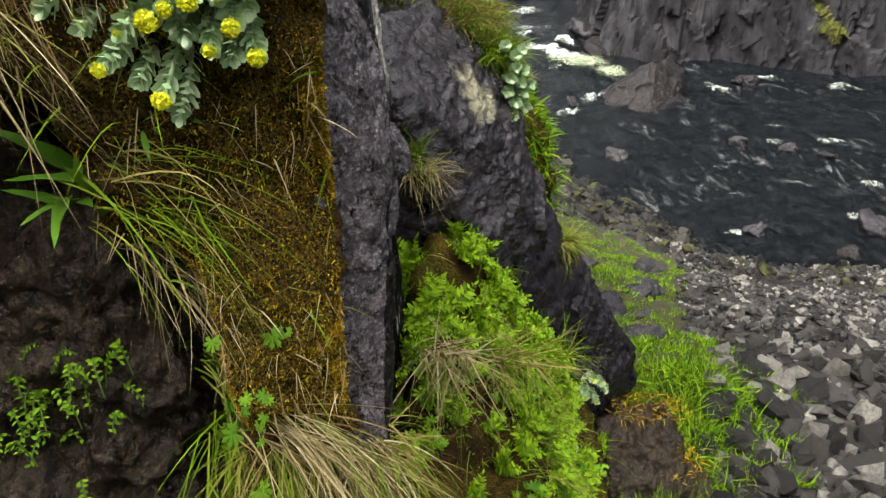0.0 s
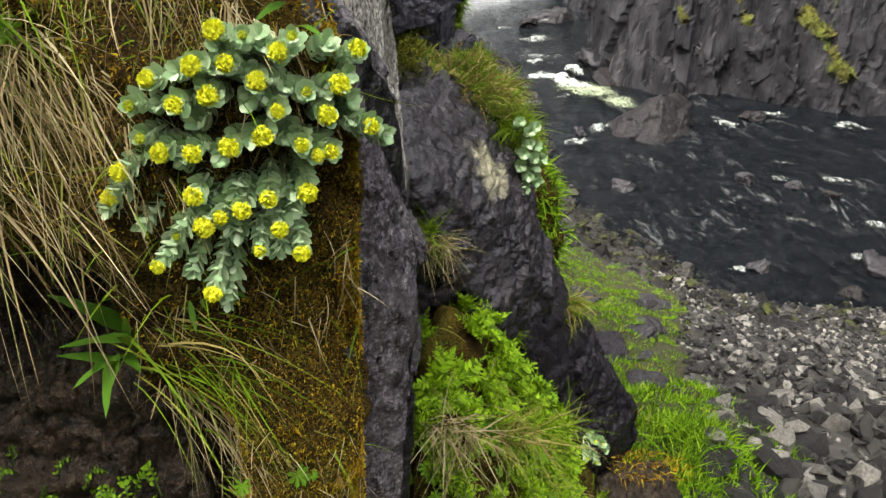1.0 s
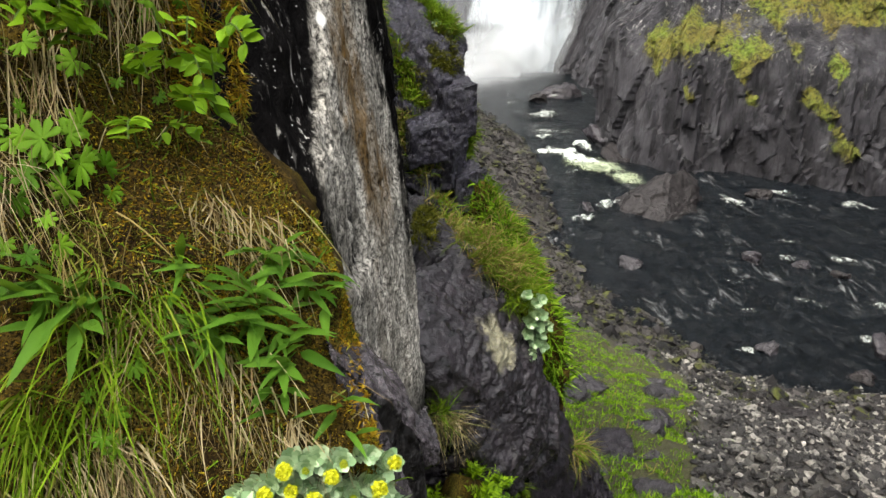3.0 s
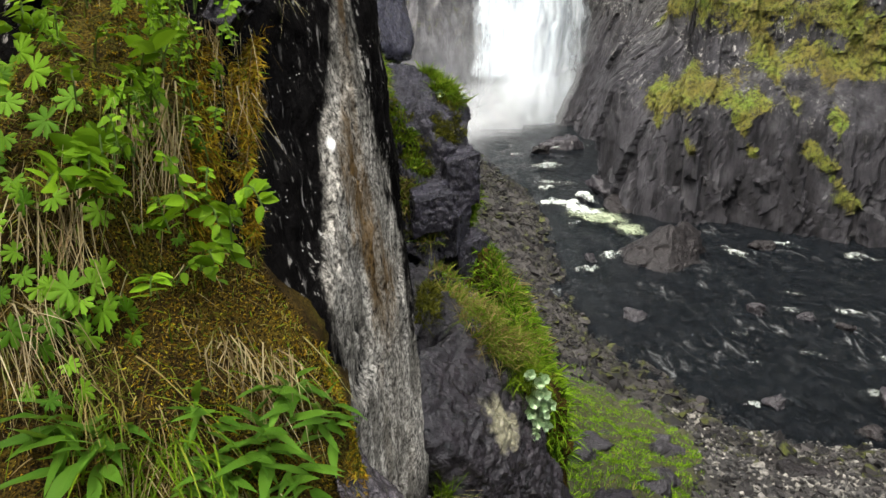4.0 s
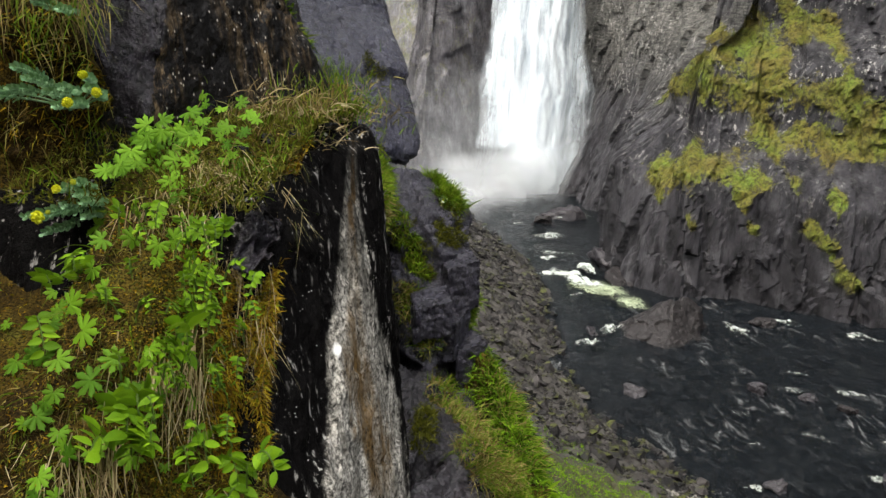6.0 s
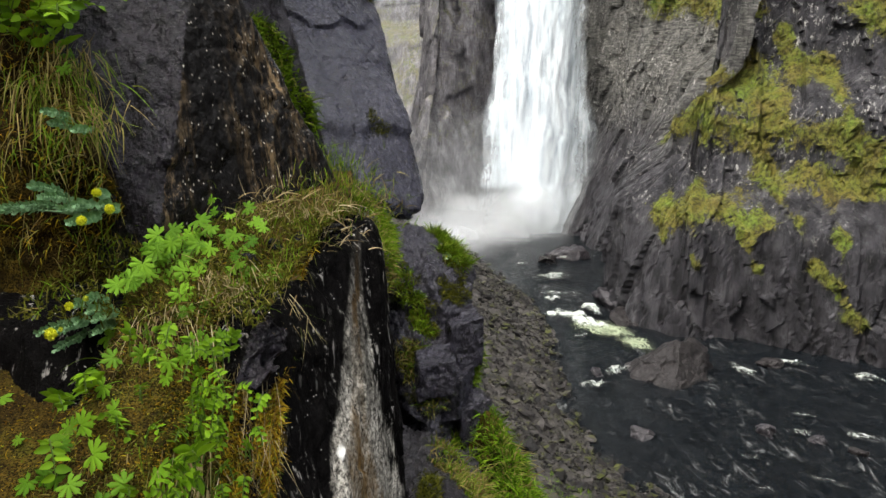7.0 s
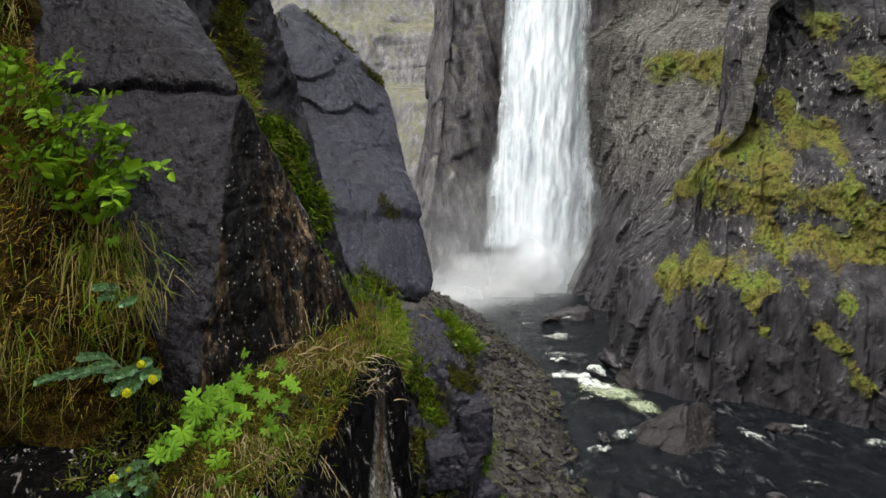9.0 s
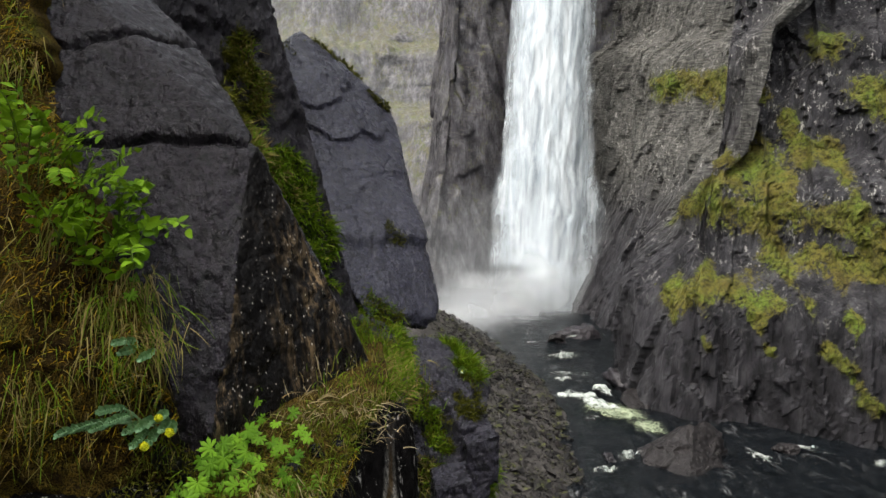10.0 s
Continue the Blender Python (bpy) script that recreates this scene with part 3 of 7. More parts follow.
def greenness(x, y):
    """Where grass covers the bank: a tongue below the slab that thins towards the shingle and the water."""
    right = np.interp(y, [3.5, 5.3, 8, 11.8, 15, 18, 21, 23], [2.0, 2.9, 3.7, 5.1, 6.6, 7.3, 6.3, 5.5])
    g = smooth(0.5, -0.5, x - right) * smooth(23, 19, y)
    return np.clip(g, 0, 1) + 0.1 * smooth(32, 20, y) * smooth(3, 0, x - right)


me = mesh_of("ground", np.stack([X, Y, land(X, Y)], 1), grid_faces(len(gx), len(gy)), [ground_material()])
attribute(me, "green", greenness(X, Y))
tagged(new("ground", me), "dark rubble bank with grass falling to a river", "ground", kind="structure")

wx, wy = spaced(-60, 140, 14, 260, 18.0), spaced(-30, 110, 36, 300, 22.0)
X, Y = (a.ravel() for a in np.meshgrid(wx, wy, indexing="ij"))
P = np.stack([X * 1.3, Y * 0.7, 0 * X], 1)
Z = 0.07 * fbm(P, 2.0, 4, 21) + 0.05 * fbm(P, 0.7, 3, 22)
me = mesh_of("water", np.stack([X, Y, Z], 1), grid_faces(len(wx), len(wy)), [WATER])
tagged(new("water", me), "dark fast river water with broken white foam", "river", kind="structure")


WALL_PLACES = [None, None]


def wall_along(name, line, height, profile, step, mat, seed, rough=1.0, low=-1.5, swell=None):
    """A gorge wall that stands on a line and leans back by profile(distance along, height)."""
    seg = np.hypot(*np.diff(line, axis=0).T)
    at = np.r_[0, np.cumsum(seg)]
    u = np.arange(0, at[-1], step)
    z = np.r_[np.arange(low, min(height, 42), step), np.arange(min(height, 42), height, 4 * step)]
    U, ZZ = (a.ravel() for a in np.meshgrid(u, z, indexing="ij"))
    WALL_PLACES[:] = U, ZZ
    px, py = np.interp(U, at, line[:, 0]), np.interp(U, at, line[:, 1])
    dx = np.interp(U + 1.5, at, line[:, 0]) - np.interp(U - 1.5, at, line[:, 0])
    dy = np.interp(U + 1.5, at, line[:, 1]) - np.interp(U - 1.5, at, line[:, 1])
    ln = np.hypot(dx, dy) + 1e-9
    nx, ny = -dy / ln, dx / ln
    P = np.stack([px, py, ZZ], 1)
    back = profile(U, ZZ)
    slant = np.stack([px + 0.12 * ZZ, py + 0.1 * ZZ, ZZ * 0.3], 1)
    slant = slant + 0.12 * np.stack([fbm(slant, 1.2, 3, seed + k) for k in (1, 2, 3)], 1)
    slabs = slant * (1.0, 1.0, 0.55) + np.stack([0.2 * ZZ, 0.1 * ZZ, 0 * ZZ], 1)
    back = back + rough * (0.9 * fbm(slant, 9.0, 2, seed) + 0.65 * facets(slant, 4.2, seed + 5, 0.9) + 0.45 * facets(slabs, 1.9, seed + 9, 1.1) + 0.16 * facets(slabs, 0.8, seed + 11, 1.0) + 0.03 * fbm(slant, 0.4, 3, seed + 7))
    back = back + rough * 0.15 * ridges(slabs, 2.6, 2, seed + 13, 12.0)
    if swell is not None:
        back = back - swell(U, ZZ)
    P = np.stack([px + nx * back, py + ny * back, ZZ + 0.25 * rough * fbm(P, 1.5, 3, seed + 3)], 1)
    me = mesh_of(name, P, grid_faces(len(u), len(z)), [mat], shade=swell is None)
    return new(name, me)


def right_profile(u, z):
    """A steep foot, a mossy shelf above it, then more tiers; beyond the bend it leans back from the plunge pool."""
    w = 0.5 * np.sin(u * 0.19) + 0.4 * np.sin(u * 0.43 + 1.0)
    h1 = np.interp(u, [0, 40, 50, 56, 62, 68, 76, 104], [12, 9, 6.9, 6.6, 6.6, 5.8, 4.6, 3.5]) + 0.4 * w
    h2 = h1 + np.interp(u, [0, 45, 60, 75, 104], [6, 6.5, 7.0, 9, 10]) - 0.4 * w
    h3 = h2 + 10 + w
    far = smooth(38, 22, u)
    return 0.1 * z + 0.26 * np.minimum(z, 11) * far + (1 - far) * (3.0 * smooth(0, 4.2, z - h1) + 2.6 * smooth(0, 3.4, z - h2)) + 2.5 * smooth(0, 3.5, z - h3)


# moss on the east cliff: from, to (metres along, height) and half width
MOSS_BANDS = [(23.5, 7.2, 24.3, 4.4, 0.14), (25.6, 7.0, 26.2, 4.6, 0.16), (28.6, 7.0, 29.6, 4.6, 0.18), (33.5, 9.5, 34.2, 6.0, 0.4), (33, 17, 34.5, 13, 0.5), (30.5, 19, 31.5, 16, 0.4), (17, 17.5, 19, 16, 0.5), (9, 23.5, 12.6, 22, 1.5), (28, 17, 30, 13, 1.4), (27, 15, 22, 14, 1.7), (21, 13, 14.5, 12.2, 0.8), (26, 12.8, 30, 12.5, 1.2), (30, 13, 36, 11.5, 1.1), (36, 11.5, 44, 10.5, 1.2), (32, 10.5, 37, 9.8, 0.9),
              (22.5, 7.6, 26, 7.1, 0.8), (26, 8.3, 30, 7.4, 0.9), (29.5, 11.5, 30.5, 9, 0.6), (30.5, 9, 32.5, 6, 0.45), (32.5, 6, 35.6, 1.9, 0.4), (34.6, 20.4, 36.5, 20, 1.2), (32, 23.9, 33, 23.9, 1.0), (28.4, 20.8, 29, 20, 0.6), (38, 7, 42, 5, 0.8)]


def mossiness(u, z):
    v = np.interp(u, [0, 40, 48, 160], [0, 14, 18, 130])
    out = np.full(len(u), -1.0)
    wob = 0.5 * fbm(np.stack([v, z, 0 * z], 1), 1.6, 4, 411)
    for a, b, c, d, r in MOSS_BANDS:
        k = np.clip(((v - a) * (c - a) + (z - b) * (d - b)) / ((c - a) ** 2 + (d - b) ** 2), 0, 1)
        off = np.hypot(v - a - k * (c - a), z - b - k * (d - b))
        out = np.maximum(out, 1 - (off + wob) / r)
    return out


def moss_swell(u, z):
    """Moss lies in rounded pads on the rock."""
    p = np.stack([u, z, 0 * z], 1)
    return smooth(-0.1, 0.5, mossiness(u, z)) * (0.12 + 0.2 * fbm(p, 0.6, 4, 421))


east = wall_along("cliff_east", RIGHT, 100, right_profile, 0.19, CLIFF, 31, swell=moss_swell)
attribute(east.data, "moss", np.clip(mossiness(*WALL_PLACES), -1, 1))
attribute(east.data, "pale", smooth(56, 47, WALL_PLACES[0]) * smooth(9, 17, WALL_PLACES[1]))
tagged(east, "dark layered gorge cliff with mossy green shelves", "cliff", kind="structure")
FALL_WALL = np.array([(-3.4, 132), (-3.2, 112), (-2.6, 93), (-1.0, 88.5), (5, 89.5), (10, 92), (16, 93), (22, 92)], float)
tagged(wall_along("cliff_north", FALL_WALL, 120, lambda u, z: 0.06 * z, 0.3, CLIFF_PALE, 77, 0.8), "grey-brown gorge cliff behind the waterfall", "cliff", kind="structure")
HAZY_WALL = np.array([(-120, 110), (-60, 138), (-30, 148), (-10, 150), (4, 140)], float)
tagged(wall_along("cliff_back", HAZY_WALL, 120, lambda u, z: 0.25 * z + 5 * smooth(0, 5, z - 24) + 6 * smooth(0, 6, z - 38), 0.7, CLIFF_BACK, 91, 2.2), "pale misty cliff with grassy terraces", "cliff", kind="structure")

# Added wall behind the camera, never in view, to cut light from the south.
SOUTH_BLOCKER = np.array([(150, 30), (90, -22), (30, -34), (-20, -36), (-60, -20)], float)[::-1]
tagged(wall_along("cliff_south", SOUTH_BLOCKER[::-1], 48, lambda u, z: 0.3 * z, 1.2, CLIFF_DARK, 131, 1.5), "unseen added gorge wall that keeps south sky light out", "cliff", kind="structure")


def waterfall():
    """One long veil of falling water, thick in its middle, with clots and threads, widening into spray."""
    thing = new("waterfall")
    thing.location = (10, 84, 0)
    for k, (name, shift, grow) in enumerate((("water_sheet", 0.0, 1.0), ("water_veil", -0.9, 1.06))):
        nu, nv = 90, 300
        s, z = np.linspace(-1, 1, nu), np.r_[np.linspace(-0.5, 46, nv - 40), np.linspace(47, 140, 40)]
        S, ZZ = (a.ravel() for a in np.meshgrid(s, z, indexing="ij"))
        half = np.interp(ZZ, [0, 10, 20, 32, 70], [5.5, 5.5, 4.7, 4.15, 3.5]) * grow
        mid = np.interp(ZZ, [0, 10, 20, 32, 70], [10.6, 11.1, 10.7, 10.7, 11.2]) - 10
        Q = np.stack([S * half + mid, 0 * S, ZZ * 0.3], 1)
        bulge = -1.6 * (1 - S * S) + 0.22 * fbm(Q, 1.6, 4, 50 + k) + 0.06 * fbm(Q * (1, 1, 0.5), 0.5, 2, 55 + k)
        edge = half * S * (1 + 0.07 * fbm(np.stack([0 * S, np.sign(S), ZZ], 1), 4.0, 4, 60 + k))
        me = mesh_of(name, np.stack([edge + mid, bulge + shift, ZZ], 1), grid_faces(nu, nv), [FALL])
        attribute(me, "thick", np.clip((0.62 - 0.3 * k) * (1 - np.abs(S) ** 2.2) - 0.12 + 0.1 * k, -0.3, 1))
        part(name, me, thing)
    return tagged(thing, "tall white waterfall plunging into the gorge river", "waterfall")


waterfall()


def veil(x, y, z, w, h, dense, seed):
    nu, nv = 40, 40
    s, t = np.linspace(-1, 1, nu), np.linspace(-1, 1, nv)
    S, T = (a.ravel() for a in np.meshgrid(s, t, indexing="ij"))
    Q = np.stack([S * 2, T * 2, 0 * S + seed], 1)
    P = np.stack([x + S * w, y + 0.4 * fbm(Q, 1.0, 3, seed) - 1.0 * (1 - S * S), z + T * h], 1)
    me = mesh_of("spray_veil", P, grid_faces(nu, nv), [MIST])
    r = np.sqrt(S * S + T * T) * (1 + 0.25 * fbm(Q, 0.8, 3, seed + 2))
    attribute(me, "thick", dense * smooth(1.0, 0.0, r))
    return me


mist = new("spray_cloud")
mist.location = (0, 0, 0)
# The last, widest veil is a sheet standing in for haze before cliff_back.
for k, row in enumerate(((9, 81.5, 2, 9, 8, 0.6), (7, 79.5, 0.5, 9, 6, 0.5), (5, 77.5, 0.5, 9.5, 6, 0.42), (3.5, 75.5, 0.5, 9, 5, 0.36), (2.5, 73.5, 0.5, 8.5, 5.5, 0.35), (1.5, 71.5, 0.3, 8, 4.5, 0.3), (0.5, 69.5, 0.2, 7.5, 4, 0.24), (0, 67.5, 0, 7, 3.2, 0.2), (2, 82.5, 5, 10, 12, 0.14), (10, 82, 6, 9, 11, 0.25), (-14, 118, 20, 60, 50, 0.14))):
    part("spray_veil", veil(*row, 3 + k), mist)
tagged(mist, "white spray from the waterfall's foot, with a far haze sheet", "mist", kind="stuff")

# ---- rocks and broken water in the river ----
def blocky(cx, cy, cz, rx, ry, rz, seed, n=11, turn=0.0):
    """Corners of an uneven block."""
    r = random.Random(seed)
    out = []
    for k in range(n):
        a, b = k * 2.39996 + r.uniform(-0.4, 0.4), r.uniform(-0.9, 1.0)
        c = math.sqrt(max(0.05, 1 - b * b * 0.8))
        x, y = rx * c * math.cos(a) * r.uniform(0.8, 1.1), ry * c * math.sin(a) * r.uniform(0.8, 1.1)
        out.append((cx + x * math.cos(turn) - y * math.sin(turn), cy + x * math.sin(turn) + y * math.cos(turn), cz + rz * b))
    return out


def lone_rock(name, label, corners, mats, category="rock", kind="", group="", **more):
    ob = new(name, rock_mesh(name, corners, mats, **more))
    return tagged(ob, label, category, kind=kind, group=group)


lone_rock("river_boulder", "large grey-brown boulder with white water round it", [(10.0, 38.0, -0.6), (12.3, 36.3, -0.5), (14.2, 37.2, -0.5), (16.1, 40.3, -0.6), (13.5, 42, -0.6), (10.4, 41.0, -0.6), (13.4, 39.0, 1.9), (14.3, 39.9, 1.7), (12.6, 39.4, 1.35), (12.9, 37.6, 1.0), (11.2, 38.6, 0.75), (15.3, 40.0, 0.9)], [ROCK_PALE], cells=60, bump=0.2, size=1.9, crack=0.08, crack_size=1.5, seed=201, edge=80)
for k, (x, y, rx, ry, rz) in enumerate(((19.0, 40.6, 0.9, 0.7, 0.5), (15.0, 31.6, 0.55, 0.5, 0.45), (16.7, 23.4, 1.0, 0.9, 0.7), (10.3, 66.6, 0.9, 0.8, 0.7), (12.6, 69.2, 2.1, 1.6, 1.5), (12.7, 52.2, 1.6, 2.2, 1.6), (13.0, 48.4, 1.4, 1.8, 1.3), (8.9, 38.6, 0.5, 0.4, 0.4), (16.9, 30.8, 0.5, 0.4, 0.35), (18.2, 29.8, 0.5, 0.5, 0.35), (9.3, 31.0, 0.7, 0.5, 0.5), (12.4, 23.6, 0.5, 0.4, 0.35), (14.6, 21.6, 0.6, 0.4, 0.35))):
    lone_rock("river_rock", "dark wet rock standing in the river", blocky(x, y, 0.0, rx, ry, rz, 300 + k), [ROCK_SPECK if k % 3 else ROCK_PALE], group="rocks in the river", cells=22, bump=0.12, size=0.7, crack=0.03, crack_size=0.6, seed=210 + k)


def foam_patch(cx, cy, rx, ry, turn, high, dense, seed, mat):
    n = max(18, int(max(rx, ry) * 16))
    s = np.linspace(-1, 1, n)
    S, T = (a.ravel() for a in np.meshgrid(s, s, indexing="ij"))
    x, y = S * rx, T * ry
    px, py = cx + x * math.cos(turn) - y * math.sin(turn), cy + x * math.sin(turn) + y * math.cos(turn)
    P = np.stack([px, py, 0 * px], 1)
    r = np.sqrt(S * S + T * T) + 0.35 * fbm(P, max(rx, ry) * 0.5, 4, seed)
    body = smooth(1.05, 0.1, r)
    z = 0.13 + high * body * (0.5 + 0.8 * np.abs(fbm(P, 0.9, 4, seed + 1))) + 0.05 * fbm(P, 0.3, 3, seed + 2)
    me = mesh_of("foam", np.stack([px, py, z], 1), grid_faces(n, n), [mat])
    attribute(me, "thick", dense * body - 0.35 * (1 - body))
    return tagged(new("foam", me), "torn white foam on the river", "foam", kind="stuff")


for k, row in enumerate(((8.9, 49.3, 2.2, 1.5, -0.2, 0.2, 1.05), (11.0, 51.0, 0.7, 2.0, 0.2, 0.4, 0.95), (10.2, 47.9, 1.4, 2.2, 0.52, 0.1, 0.85), (11.0, 46.0, 2.1, 3.4, 0.52, 0.05, 0.9), (12.4, 43.4, 1.5, 2.6, 0.52, 0.05, 0.9), (8.6, 53.4, 1.3, 0.7, -0.1, 0.2, 0.6), (9.4, 55.0, 2.2, 1.2, 0.1, 0.15, 0.4), (9.6, 60.0, 2.2, 1.6, 0.2, 0.35, 0.5), (8.3, 36.6, 1.0, 0.6, 0.4, 0.2, 0.5), (9.9, 38.6, 1.2, 0.7, 1.0, 0.3, 0.5), (16.9, 39.2, 1.2, 0.8, 1.9, 0.25, 0.5), (20.2, 40.6, 1.7, 0.7, -0.3, 0.3, 0.55), (23.6, 38.4, 1.4, 0.6, -0.6, 0.2, 0.4), (11.4, 23.2, 0.55, 0.35, -0.2, 0.15, 0.5), (16.4, 31.4, 0.9, 0.5, -0.5, 0.12, 0.34), (19.0, 31.2, 1.1, 0.5, -0.4, 0.12, 0.38), (17.6, 33.4, 0.8, 0.4, -0.5, 0.1, 0.35), (13.2, 29.0, 0.7, 0.35, -0.5, 0.08, 0.3), (15.4, 27.0, 0.7, 0.35, -0.5, 0.1, 0.35), (18.2, 26.6, 0.9, 0.35, -0.5, 0.1, 0.35), (16.2, 23.9, 0.9, 0.5, 0.2, 0.15, 0.4), (21.6, 29.0, 1.0, 0.35, -0.4, 0.1, 0.35), (12.6, 26.4, 0.8, 0.3, -0.5, 0.08, 0.28), (22.5, 25.0, 0.9, 0.4, -0.3, 0.1, 0.35), (12.0, 68.0, 1.6, 0.6, 0.1, 0.15, 0.35), (14.8, 69.0, 1.6, 0.6, 0.1, 0.15, 0.35), (9.4, 45.0, 1.4, 0.5, 0.9, 0.08, 0.25), (7.9, 65.0, 1.4, 0.5, 0.1, 0.12, 0.3))):
    foam_patch(*row, 400 + 3 * k, FOAM_THIN if row[6] == 0.9 else FOAM)

# ---- near cliff ----
def lichen_patch():
    m = Nodes("lichen_spotted_rock")
    col = m.mix(m.ramp(m.noise(9.0, 5), [(0.35, 0.0), (0.7, 1.0)]), (0.009, 0.0075, 0.0088), (0.034, 0.0285, 0.033))
    col = m.mix(m.ramp(m.noise(60.0, 6, 0.7), [(0.5, 0.0), (0.72, 0.7)]), col, (0.06, 0.056, 0.06))
    # Pit shade is put into this rock's colour as well.
    col = m.mix(m.ramp(m.noise(24.0, 5, 0.6), [(0.36, 1.0), (0.47, 0.0)]), col, (0.0012, 0.0011, 0.0014))
    away = m.node("ShaderNodeVectorMath", {0: m.place, 1: (0.245, 2.72, 12.12)}, operation="DISTANCE").outputs["Value"]
    away = m.math("ADD", away, m.math("MULTIPLY", m.math("SUBTRACT", m.noise(14.0, 6, 0.65), 0.5), 0.2))
    mask = m.math("MULTIPLY", m.ramp(away, [(0.085, 1.0), (0.125, 0.0)]), m.ramp(m.noise(70.0, 7, 0.7), [(0.35, 0.35), (0.55, 1.0)]))
    col = m.mix(mask, col, m.mix(m.noise(50.0), (0.13, 0.12, 0.07), (0.3, 0.28, 0.19)))
    relief = m.bump(m.noise(50.0, 4, 0.55), 0.9, 0.009, m.bump(m.noise(13.0, 5, 0.55, m.stretched((1, 1, 1.6), (0, 0.6, 0))), 0.9, 0.03))
    return m.done(col, m.ramp(m.noise(13.0), [(0.36, 0.12), (0.6, 0.5)]), relief, 0.32)


# Facing picks purple or black: the lit and dark side put into colour.
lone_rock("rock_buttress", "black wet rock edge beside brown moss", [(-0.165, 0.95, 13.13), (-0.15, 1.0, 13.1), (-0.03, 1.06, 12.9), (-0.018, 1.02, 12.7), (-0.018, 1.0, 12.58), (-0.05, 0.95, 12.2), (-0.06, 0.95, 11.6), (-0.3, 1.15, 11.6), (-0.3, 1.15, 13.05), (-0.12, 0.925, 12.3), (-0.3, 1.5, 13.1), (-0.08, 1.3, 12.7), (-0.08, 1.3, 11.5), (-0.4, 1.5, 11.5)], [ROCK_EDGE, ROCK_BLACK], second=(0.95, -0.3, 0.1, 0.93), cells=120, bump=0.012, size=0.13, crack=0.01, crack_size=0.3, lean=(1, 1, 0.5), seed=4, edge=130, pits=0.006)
lone_rock("spur_stone", "small black stone jutting beside the buttress", [(-0.06, 1.85, 12.3), (-0.03, 1.86, 12.3), (0.015, 1.9, 12.24), (0.012, 1.9, 12.19), (-0.06, 1.88, 12.17), (-0.14, 2.0, 12.34), (-0.14, 2.0, 12.12), (-0.02, 2.1, 12.26)], [ROCK_EDGE], cells=24, bump=0.01, size=0.08, crack=0.004, crack_size=0.08, seed=51, edge=70)
wall = lone_rock("streaked_block", "tall black rock wall with pale lichen streaks", [(-0.37, 1.5, 13.87), (-0.385, 1.3, 13.6), (-0.35, 1.2, 13.35), (-0.21, 1.15, 13.05), (-0.18, 1.2, 11.4), (-0.23, 2.1, 13.97), (-0.185, 2.1, 13.92), (-0.15, 2.1, 13.53), (-0.095, 2.1, 13.16), (-0.03, 2.1, 12.41), (-0.02, 2.1, 11.4), (-0.5, 2.6, 13.9), (-0.2, 2.6, 11.4), (-1.2, 1.6, 13.8), (-1.2, 2.6, 13.9), (-1.2, 1.5, 11.4), (-1.2, 2.6, 11.4)], [ROCK_STREAK], cells=130, bump=0.014, size=0.25, crack=0.006, crack_size=0.3, lean=(1, 1, 0.5), seed=7, edge=90, pits=0.012)
xyz = np.array([v.co[:] for v in wall.data.vertices])
band_left = np.interp(xyz[:, 2], [11.4, 13.0, 13.13, 13.28, 13.49, 13.61, 13.97], [-0.17, -0.19, -0.205, -0.23, -0.256, -0.25, -0.255])
band_right = np.interp(xyz[:, 2], [11.4, 12.4, 12.6, 12.92, 13.27, 13.55, 13.77, 13.97], [-0.02, -0.022, -0.039, -0.078, -0.135, -0.182, -0.222, -0.24])
attribute(wall.data, "across", (xyz[:, 0] - band_left) / (band_right - band_left))
lone_rock("corner_stone", "small blue-black wet stone under dry grass", [(-0.36, 1.45, 13.86), (-0.4, 1.42, 13.84), (-0.41, 1.33, 13.75), (-0.37, 1.33, 13.73), (-0.34, 1.4, 13.72), (-0.33, 1.5, 13.8), (-0.45, 1.6, 13.8), (-0.45, 1.5, 13.74)], [ROCK_DARK], cells=40, bump=0.012, size=0.1, crack=0.006, crack_size=0.1, seed=9, pits=0.012)
lone_rock("upper_block", "large dark wet rock split by a crack, brown-streaked flank", [(-0.655, 1.65, 13.98), (-0.72, 1.68, 13.85), (-0.64, 1.77, 14.25), (-0.647, 1.854, 14.415), (-0.652, 2.0, 14.653), (-0.645, 2.05, 14.695), (-0.317, 2.294, 13.99), (-0.3, 2.33, 13.8), (-0.6, 1.75, 13.8), (-0.8, 2.3, 14.78), (-0.948, 2.5, 15.03), (-1.087, 2.6, 15.125), (-1.324, 2.75, 15.32), (-0.83, 3.0, 14.4), (-0.62, 2.9, 13.8), (-0.88, 1.7, 14.25), (-0.85, 1.72, 13.9), (-1.07, 1.92, 14.62), (-1.32, 2.1, 14.95), (-1.46, 2.35, 15.35), (-1.45, 3.4, 15.35), (-1.6, 3.4, 13.6), (-1.7, 2.4, 13.9)], [ROCK_DARK, ROCK_BROWN], cells=170, bump=0.006, size=0.34, crack=0.005, crack_size=0.7, seed=12, edge=140, grooves=[((-0.92, 2.1, 14.7), (-0.02, -0.04, 1)), ((-1.15, 2.2, 15.0), (-0.2, 0, 1))], second=(0.8756, -0.404, 0.2647, 0.93), pits=0.007)
